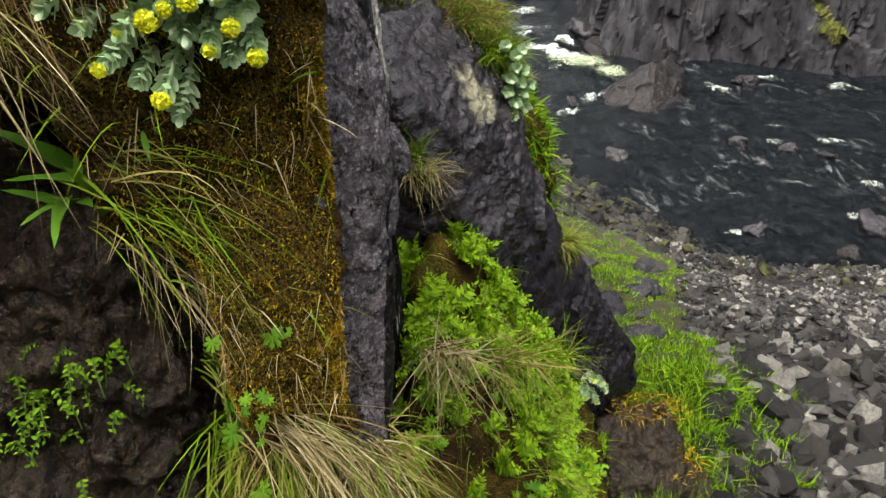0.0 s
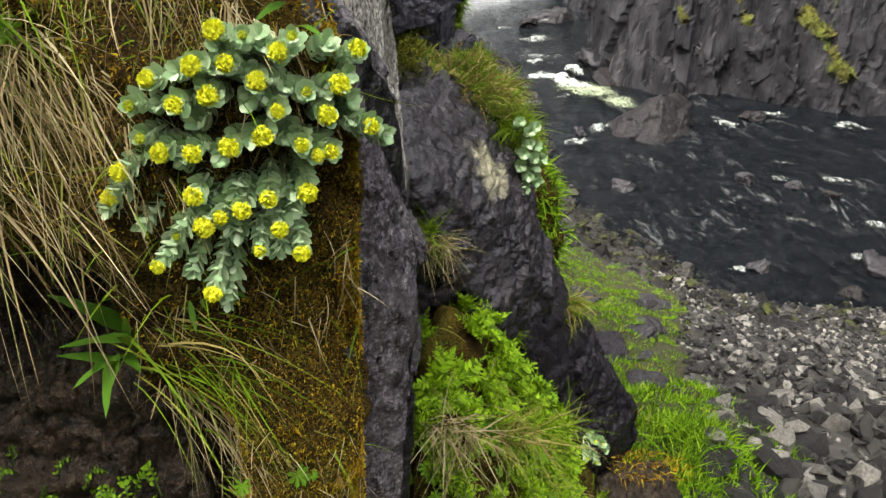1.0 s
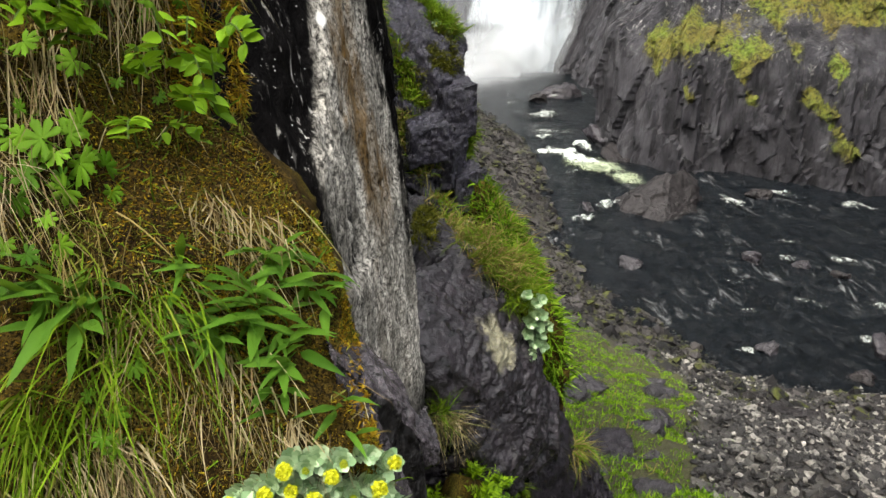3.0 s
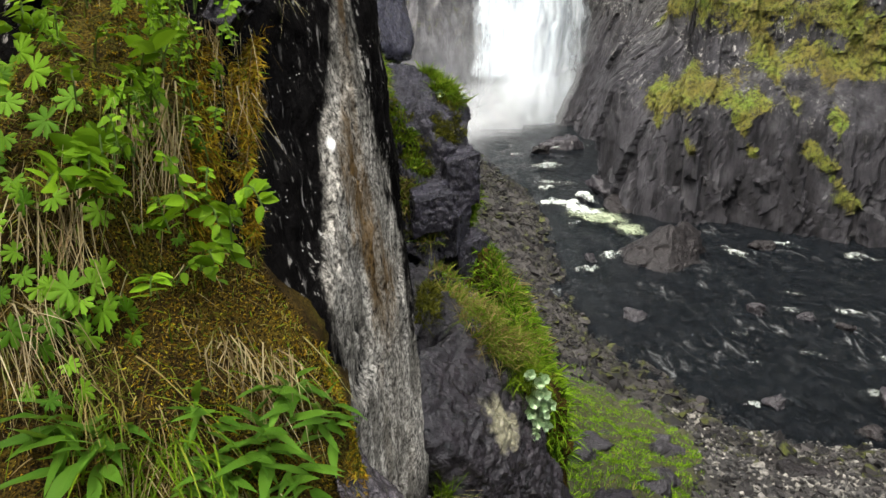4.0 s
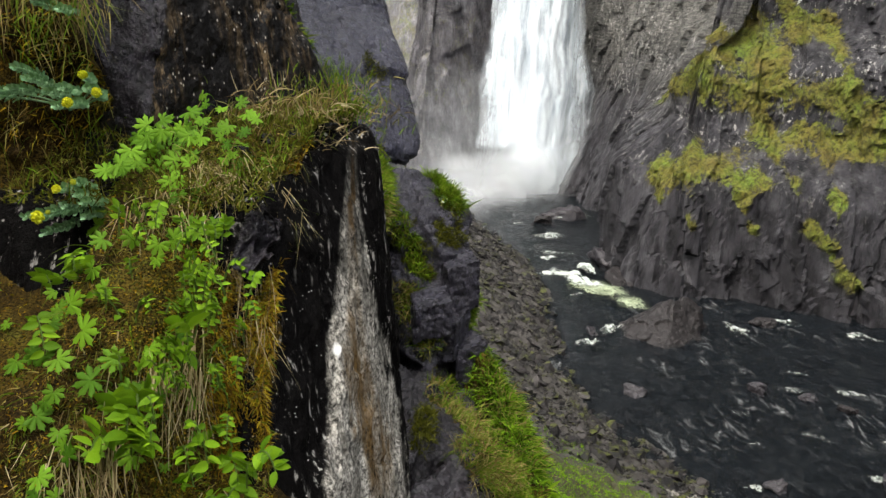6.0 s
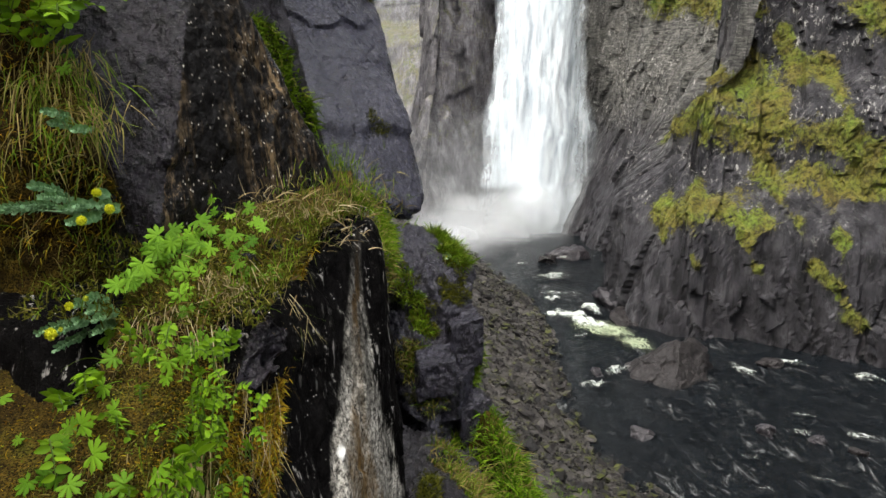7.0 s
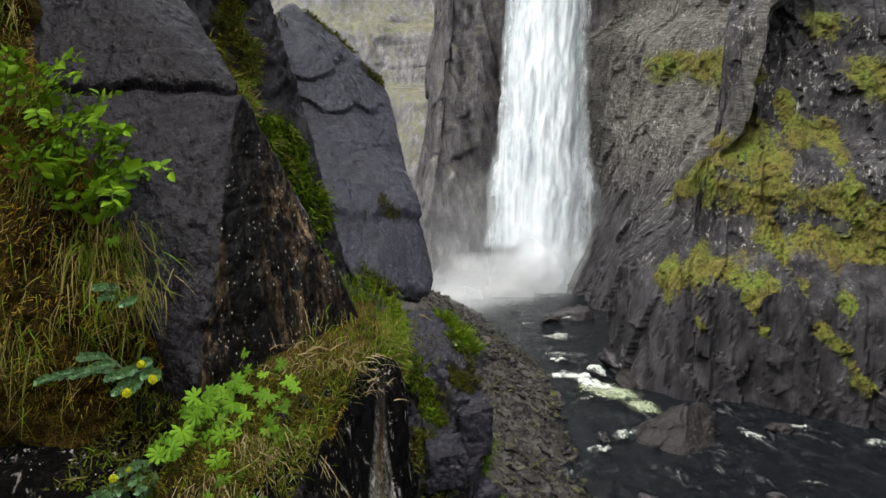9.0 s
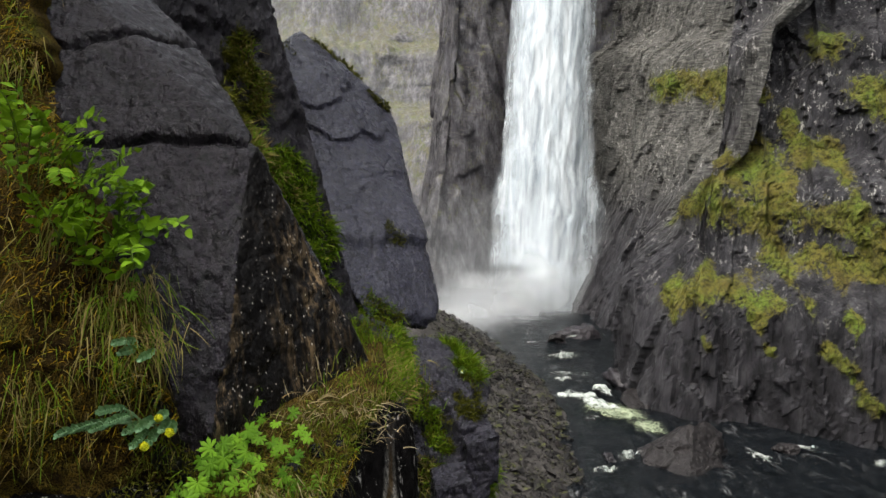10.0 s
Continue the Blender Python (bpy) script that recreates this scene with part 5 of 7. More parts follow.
def flower_head(radius, seed):
    """A rounded cushion of many tiny yellow petals."""
    r = np.random.RandomState(seed)
    n = 150
    k = np.arange(n)
    z = 1 - 1.25 * (k + 0.5) / n
    a = k * 2.39996
    d = np.stack([np.sqrt(1 - z * z) * np.cos(a), np.sqrt(1 - z * z) * np.sin(a), z], 1)
    tip = unit(d + 0.5 * r.normal(size=(n, 3)))
    shape = (OVAL[0] * (1.5, 1, 1), OVAL[1])
    ball, quads = cube_sphere(4)
    petals = stamp(shape, d * radius * 0.62, frames_of(np.cross(tip, r.normal(size=(n, 3))), tip), radius * r.uniform(0.26, 0.46, n))
    return joined((ball * radius * 0.74 * (1, 1, 0.85), quads), petals)


def rose_root(base, tips, radius, seed, label, leaf=0.021, stem_leaves=34, bare=999, foliage=None):
    """Roseroot: fleshy blue-green stems from one crown, most with a yellow head."""
    r = np.random.RandomState(seed)
    thing = new("roseroot_plant")
    thing.location = base
    heads = [mesh_of("flower_head", *flower_head(radius, seed + k), [PETAL]) for k in range(4)]
    buds = [mesh_of("bud", *flower_head(radius * 0.55, seed + 9 + k), [BUD]) for k in range(2)]
    for k, tip in enumerate(tips):
        end = np.asarray(tip, float) - base
        out = unit(end + np.array([0, -0.4, 0.25]) * np.linalg.norm(end))
        t = np.linspace(0, 1, 12)[:, None]
        line = 2 * t * (1 - t) * end * (0.85, 0.15, 0.8) + t * t * end
        d = unit(np.gradient(line, axis=0))
        d[-3:] = unit(d[-3:] + out)
        n = stem_leaves
        at = np.linspace(0.3, 1.0, n) ** 0.6
        place = np.stack([np.interp(at, np.linspace(0, 1, 12), line[:, j]) for j in range(3)], 1)
        along = unit(np.stack([np.interp(at, np.linspace(0, 1, 12), d[:, j]) for j in range(3)], 1))
        a = np.arange(n) * 2.39996 + r.uniform(0, 6)
        u = unit(np.cross(along, np.array([0.3, 0.5, 0.8])))
        w = np.cross(along, u)
        radial = u * np.cos(a)[:, None] + w * np.sin(a)[:, None]
        open_ = (1.15 - 0.25 * at)[:, None]
        tipd = unit(radial * open_ + along * (0.5 + 0.55 * at[:, None]) + 0.12 * r.normal(size=(n, 3)))
        norm = unit(along - (along * tipd).sum(1, keepdims=True) * tipd)
        size = leaf * r.uniform(0.8, 1.2, n) * np.interp(at, [0.4, 0.6, 0.9, 1.0], [0.6, 1.0, 1.1, 0.75])
        leaves = stamp(FLESHY, place, frames_of(norm, tipd), size)
        stem = part("leafy_stem", mesh_of("leafy_stem", *joined(tube(line, 0.0025), leaves), [foliage or LEAF_ROSE]), thing)
        if k >= bare:
            continue
        is_bud = r.rand() < 0.22
        m = Matrix.Translation(Vector(line[-1] + 0.006 * out)) @ Vector(out).to_track_quat("Z", "Y").to_matrix().to_4x4() @ Matrix.Scale(r.uniform(0.75, 1.15), 4)
        part("bud" if is_bud else "flower_head", (buds if is_bud else heads)[k % (2 if is_bud else 4)], stem, "greenish flower bud" if is_bud else "yellow flower head", m)
    return tagged(thing, label, "plant")


def on_bank(x, z, out=0.0):
    return np.array([x, float(bank_y(np.array([x]), np.array([z]))[0]) - out, z])


PALM = []
for k in range(4):
    v, f = leaf_shape("palmate", k)
    stalk = tube(curve_between((0, 0, 0), (0, -0.25, -0.85), (0, -0.2, -0.05), 7), 0.018, 4)
    PALM.append(mesh_of("leaf", *joined((v, f), stalk), [LEAF_FRESH]))


def palmate_plant(places, size, seed, label, surface=bank_y, up=0.45, group="lobed-leaf plants", lift=0.0):
    """A loose plant of lobed leaves on thin stalks."""
    r = random.Random(seed)
    mx, mz = sum(p[0] for p in places) / len(places), sum(p[1] for p in places) / len(places)
    my = float(surface(np.array([mx]), np.array([mz]))[0])
    thing = new("lobed_leaf_plant")
    thing.location = (mx, my, mz)
    more = [(x + r.uniform(-0.035, 0.035), z + r.uniform(-0.03, 0.03)) for x, z in places] if mz > 13.78 and mx > -0.7 else []
    for k, (x, z) in enumerate([*places, *more]):
        y = float(surface(np.array([x]), np.array([z]))[0]) - r.uniform(0.02, 0.055)
        n = Vector((r.uniform(-0.75, 0.75), -1.0, up + r.uniform(-0.4, 0.9))).normalized()
        tip = Vector((r.uniform(-1, 1), -0.3, r.uniform(-1.0, 0.5)))
        yv = (tip - tip.dot(n) * n).normalized()
        rot = Matrix((yv.cross(n), yv, n)).transposed().to_4x4()
        s = (0.6 if more else 0.5) * size * r.uniform(0.7, 1.3)
        part("leaf", PALM[(k + seed) % 4], thing, "", Matrix.Translation((x - mx, y - my, z - mz + lift)) @ rot @ Matrix.Scale(s, 4))
    return tagged(thing, label, "plant", group)


LANCE_LEAF = [mesh_of("leaf", *leaf_shape("lance", k), [LEAF_LANCE]) for k in range(2)]


def lance_plant(x, z, n, length, seed, label, rise=0.8):
    """A rosette of long pointed leaves."""
    r = random.Random(seed)
    base = on_bank(x, z, -0.005)
    thing = new("lance_leaf_plant")
    thing.location = base
    n = int(n * 1.5)
    for k in range(n):
        a = k * 2.39996 + r.uniform(-0.5, 0.5)
        ring = k / n
        tip = Vector((math.cos(a), -0.7 - 0.9 * ring, 0.75 * math.sin(a) + rise)).normalized()
        n0 = Vector((0, -0.35, 1.0)) + 0.4 * Vector((r.uniform(-1, 1), r.uniform(-1, 1), 0))
        nv = (n0 - n0.dot(tip) * tip).normalized()
        rot = Matrix((tip.cross(nv), tip, nv)).transposed().to_4x4()
        s = length * r.uniform(0.65, 1.1)
        part("leaf", LANCE_LEAF[k % 2], thing, "", Matrix.Translation(Vector((r.uniform(-0.02, 0.02), -0.004 * k, r.uniform(-0.02, 0.03)))) @ rot @ Matrix.Diagonal((s * r.uniform(0.6, 1.0), s, s * r.uniform(0.3, 1.6), 1)))
    return tagged(thing, label, "plant", "long-leaved plants")


def grass_tuft(x, y, z, n, length, aim, spread, droop, mat, seed, label, width=0.0025, base=0.03, name="grass_tuft", segs=6, group="grass tufts"):
    r = np.random.RandomState(seed)
    b = r.normal(0, base, (n, 3)) * (1, 0.5, 0.7)
    d = np.asarray(aim, float) + spread * r.normal(size=(n, 3))
    v, f = blades(b, d, length * r.uniform(0.45, 1.1, n), width * r.uniform(0.6, 1.3, n), droop * r.uniform(0.5, 1.4, n), seed, segs)
    ob = new(name, mesh_of(name, v, f, [mat]))
    ob.location = (x, y, z)
    return tagged(ob, label, "grass", group, "stuff")


# ---- plants on the bank ----
HEADS = [(-0.212, 13.038), (-0.144, 13.026), (-0.082, 13.007), (-0.281, 12.993), (-0.237, 13.005), (-0.206, 13.006), (-0.18, 12.985), (-0.135, 12.969), (-0.102, 12.972), (-0.302, 12.967), (-0.259, 12.967), (-0.117, 12.942), (-0.072, 12.923), (-0.323, 12.899), (-0.212, 12.922), (-0.18, 12.929), (-0.144, 12.914), (-0.129, 12.901), (-0.252, 12.873), (-0.18, 12.863), (-0.141, 12.862), (-0.227, 12.85), (-0.206, 12.855), (-0.245, 12.84), (-0.193, 12.807), (-0.151, 12.795), (-0.244, 12.764), (-0.299, 12.796), (-0.338, 12.872), (-0.188, 13.031), (-0.159, 13.011), (-0.225, 12.976), (-0.164, 12.953), (-0.28, 12.918), (-0.248, 12.917), (-0.115, 12.902), (-0.297, 12.934), (-0.171, 12.827), (-0.275, 12.83)]
r = random.Random(41)
SHOOTS = [((a[0] + b[0]) / 2, (a[1] + b[1]) / 2 - 0.004) for a, b in zip(HEADS, HEADS[1:] + HEADS[:1]) if math.hypot(a[0] - b[0], a[1] - b[1]) < 0.09] + [(x + r.uniform(-0.02, 0.02), z - r.uniform(0.012, 0.03)) for x, z in HEADS[::2]]
rose_root(np.array([-0.21, 0.92, 12.93]), [(x, 0.8 + lower + max(0, 0.42 * (x + 0.22)) - 0.12 * max(0, 12.92 - z), z) for lower, group in ((0, HEADS), (0.02, SHOOTS)) for x, z in group], 0.0112, 500, "blue-green roseroot in yellow flower on moss", leaf=0.02, stem_leaves=46, bare=len(HEADS))
rose_root(np.array([-0.83, 1.68, 14.0]), [(-0.729, 1.511, 14.078), (-0.707, 1.515, 14.045), (-0.746, 1.476, 14.027), (-0.8, 1.5, 14.045), (-0.77, 1.5, 14.055), (-0.855, 1.5, 14.09), (-0.83, 1.49, 14.07), (-0.87, 1.5, 14.05), (-0.915, 1.5, 14.045), (-0.945, 1.5, 14.035), (-0.78, 1.49, 14.02), (-0.72, 1.5, 14.055)], 0.011, 521, "blue-green roseroot hanging from a dark hollow", leaf=0.016, stem_leaves=54, bare=3, foliage=LEAF_ROSE_SHADED)
rose_root(np.array([-0.81, 1.68, 14.19]), [(-0.82, 1.53, 14.215), (-0.775, 1.53, 14.205), (-0.83, 1.52, 14.24)], 0.009, 530, "small roseroot in hanging grass", leaf=0.015, stem_leaves=46, bare=0, foliage=LEAF_ROSE_SHADED)
rose_root(np.array([-0.75, 1.6, 13.77]), [(-0.744, 1.4, 13.87), (-0.721, 1.42, 13.88), (-0.772, 1.38, 13.82), (-0.753, 1.38, 13.83), (-0.7, 1.4, 13.82), (-0.69, 1.38, 13.85), (-0.8, 1.38, 13.82), (-0.735, 1.4, 13.84), (-0.71, 1.4, 13.86), (-0.765, 1.38, 13.79)], 0.012, 540, "roseroot in yellow flower below the ledge", leaf=0.0155, stem_leaves=50, bare=4, foliage=LEAF_ROSE_SHADED)
rose_root(np.array([0.38, 3.0, 12.1]), [(0.44, 2.88, 12.22), (0.47, 2.9, 12.16), (0.42, 2.86, 12.14), (0.47, 2.88, 12.08), (0.44, 2.86, 12.05), (0.4, 2.88, 12.26), (0.46, 2.86, 12.12), (0.43, 2.85, 12.0), (0.5, 2.92, 12.1), (0.44, 2.86, 12.18), (0.41, 2.86, 12.09), (0.48, 2.88, 12.02), (0.46, 2.88, 12.24)], 0.01, 550, "pale blue-green roseroot clump on a rock edge", leaf=0.034, stem_leaves=46, bare=0)
rose_root(np.array([0.55, 2.5, 10.7]), [(0.52, 2.32, 10.8), (0.6, 2.36, 10.74), (0.5, 2.3, 10.7), (0.58, 2.32, 10.66), (0.64, 2.4, 10.68), (0.46, 2.28, 10.76), (0.55, 2.3, 10.72)], 0.014, 560, "roseroot among ferns on the mound", leaf=0.032, stem_leaves=44)
rose_root(np.array([0.88, 3.2, 10.4]), [(0.9, 3.05, 10.5), (0.95, 3.1, 10.44), (0.86, 3.02, 10.42), (0.92, 3.05, 10.36), (0.98, 3.12, 10.38)], 0.01, 570, "roseroot at the foot of a slab", leaf=0.034, stem_leaves=40)
rose_root(np.array([0.06, 6.3, 12.95]), [(0.08, 6.1, 13.0), (0.14, 6.1, 12.95), (0.1, 6.08, 12.9), (0.16, 6.12, 12.88), (0.04, 6.1, 12.92)], 0.012, 580, "roseroot on a far rock step", leaf=0.05, stem_leaves=40)

MID_LEAVES = [(-0.513, 13.491), (-0.496, 13.416), (-0.495, 13.369), (-0.468, 13.361), (-0.512, 13.338), (-0.459, 13.329), (-0.532, 13.405)]
palmate_plant(MID_LEAVES, 0.1, 1, "fresh green lobed leaves on brown moss", up=0.3)
palmate_plant([(-0.428, 13.483), (-0.426, 13.431), (-0.444, 13.543), (-0.407, 13.558), (-0.47, 13.46)], 0.062, 2, "small lobed leaves beside yellow moss")
palmate_plant([(-0.49, 13.57), (-0.544, 13.575), (-0.572, 13.62), (-0.544, 13.646), (-0.508, 13.646), (-0.474, 13.649), (-0.59, 13.517), (-0.52, 13.6)], 0.09, 3, "bright lobed leaves in a loose clump")
palmate_plant([(-0.646, 13.747), (-0.635, 13.795), (-0.66, 13.7), (-0.61, 13.68), (-0.7, 13.74), (-0.7, 13.68), (-0.64, 13.64), (-0.74, 13.7), (-0.68, 13.63), (-0.6, 13.73)], 0.1, 4, "large lobed leaves below the ledge")
palmate_plant([(-0.579, 13.937), (-0.638, 13.925), (-0.65, 13.909), (-0.571, 13.97), (-0.6, 13.9), (-0.62, 13.95), (-0.54, 13.92), (-0.56, 13.88), (-0.6, 13.96)], 0.085, 5, "fresh lobed leaves on the grassy ledge", up=0.9)
palmate_plant([(-0.476, 13.915), (-0.441, 13.91), (-0.414, 13.895), (-0.383, 13.9), (-0.46, 13.94), (-0.5, 13.95)], 0.06, 6, "small lobed leaves at the ledge's rim", up=0.9)
palmate_plant([(-0.546, 13.854), (-0.495, 13.825), (-0.52, 13.8), (-0.5, 13.86), (-0.47, 13.8), (-0.56, 13.82), (-0.53, 13.77)], 0.06, 7, "yellow-green lady's mantle under the ledge")
palmate_plant([(-0.843, 13.853), (-0.768, 13.81), (-0.801, 13.795), (-0.8, 13.75), (-0.76, 13.74), (-0.84, 13.78), (-0.72, 13.78)], 0.1, 8, "large lobed leaves over a dark hollow")
palmate_plant([(-0.407, 12.21), (-0.265, 12.416), (-0.212, 12.316), (-0.247, 12.116), (-0.242, 12.304), (-0.197, 12.389), (-0.3, 12.2), (-0.261, 12.26), (-0.23, 12.25)], 0.062, 9, "pale lobed leaves over dry grass", up=0.7)
palmate_plant([(-0.24, 12.29), (-0.22, 12.27), (-0.235, 12.33), (-0.21, 12.3), (-0.255, 12.28), (-0.23, 12.23), (-0.18, 12.4), (-0.17, 12.41)], 0.03, 10, "tiny lobed leaves on a trailing stalk", up=0.7)
palmate_plant([(-0.522, 13.385), (-0.496, 13.374), (-0.55, 13.36), (-0.56, 13.41), (-0.57, 13.33)], 0.08, 11, "bright lobed leaves among moss")
palmate_plant([(-0.447, 13.062), (-0.412, 13.138), (-0.43, 13.09), (-0.47, 13.1), (-0.44, 13.03)], 0.06, 12, "lobed leaves among green grass")
palmate_plant([(-0.6, 13.42), (-0.64, 13.46), (-0.62, 13.54), (-0.66, 13.56), (-0.6, 13.36), (-0.58, 13.28), (-0.65, 13.36)], 0.085, 13, "lobed leaves at the bank's shaded side")
palmate_plant([(-0.751, 13.728), (-0.686, 13.67), (-0.708, 13.624), (-0.74, 13.775), (-0.72, 13.66)], 0.07, 15, "large lobed leaves beside roseroot")
palmate_plant([(-0.636, 13.595), (-0.676, 13.551), (-0.625, 13.497), (-0.6, 13.53), (-0.65, 13.58)], 0.07, 16, "lobed leaves among dry grass stalks")
palmate_plant([(-0.659, 13.435), (-0.565, 13.438), (-0.56, 13.52), (-0.61, 13.45), (-0.62, 13.4), (-0.58, 13.4)], 0.07, 17, "bright lobed leaves over brown moss")
palmate_plant([(-0.538, 13.393), (-0.515, 13.354), (-0.529, 13.31), (-0.507, 13.407), (-0.514, 13.275), (-0.55, 13.27)], 0.07, 18, "fresh lobed leaves above green grass")
palmate_plant([(-0.657, 13.909), (-0.616, 13.938), (-0.574, 13.953), (-0.66, 13.872), (-0.698, 13.847), (-0.63, 13.9), (-0.6, 13.92), (-0.64, 13.86)], 0.075, 19, "bright lobed leaves spread over the ledge", up=1.0, lift=0.05)
palmate_plant([(-0.511, 13.961), (-0.441, 13.921), (-0.52, 13.909), (-0.48, 13.93), (-0.46, 13.9), (-0.54, 13.94)], 0.06, 20, "young lobed leaves on the ledge's rim", up=1.0, lift=0.05)
palmate_plant([(-0.92, 13.66), (-0.86, 13.7), (-0.82, 13.63), (-0.84, 13.58), (-0.75, 13.6), (-0.78, 13.66), (-0.9, 13.72), (-0.8, 13.57)], 0.085, 21, "lobed leaves in the shade of the ledge", up=0.8)
palmate_plant([(-0.95, 13.78), (-0.9, 13.75), (-1.0, 13.72), (-0.97, 13.66), (-0.87, 13.77)], 0.075, 22, "dark lobed leaves under roseroot", up=0.8)
palmate_plant([(-0.86, 14.36), (-0.845, 14.33)], 0.06, 14, "two pale lobed leaves in hanging grass", surface=upper_y)
for k, (x, z, n, length) in enumerate(((-0.276, 13.169, 16, 0.1), (-0.313, 13.158, 11, 0.085), (-0.227, 13.121, 14, 0.09), (-0.348, 13.225, 9, 0.07), (-0.2, 13.16, 12, 0.09), (-0.25, 13.2, 12, 0.085), (-0.23, 13.08, 8, 0.06), (-0.354, 13.15, 7, 0.06), (-0.496, 13.19, 11, 0.11), (-0.53, 13.21, 9, 0.11), (-0.14, 13.03, 5, 0.08))):
    lance_plant(x, z, n, length, 600 + k, "young willowherb with long pointed leaves")
lance_plant(-0.39, 12.6, 8, 0.11, 630, "long-leaved plant in a dark hollow", 1.1)
lance_plant(-0.285, 12.7, 3, 0.05, 631, "small plant with broad pointed leaves", 0.0)

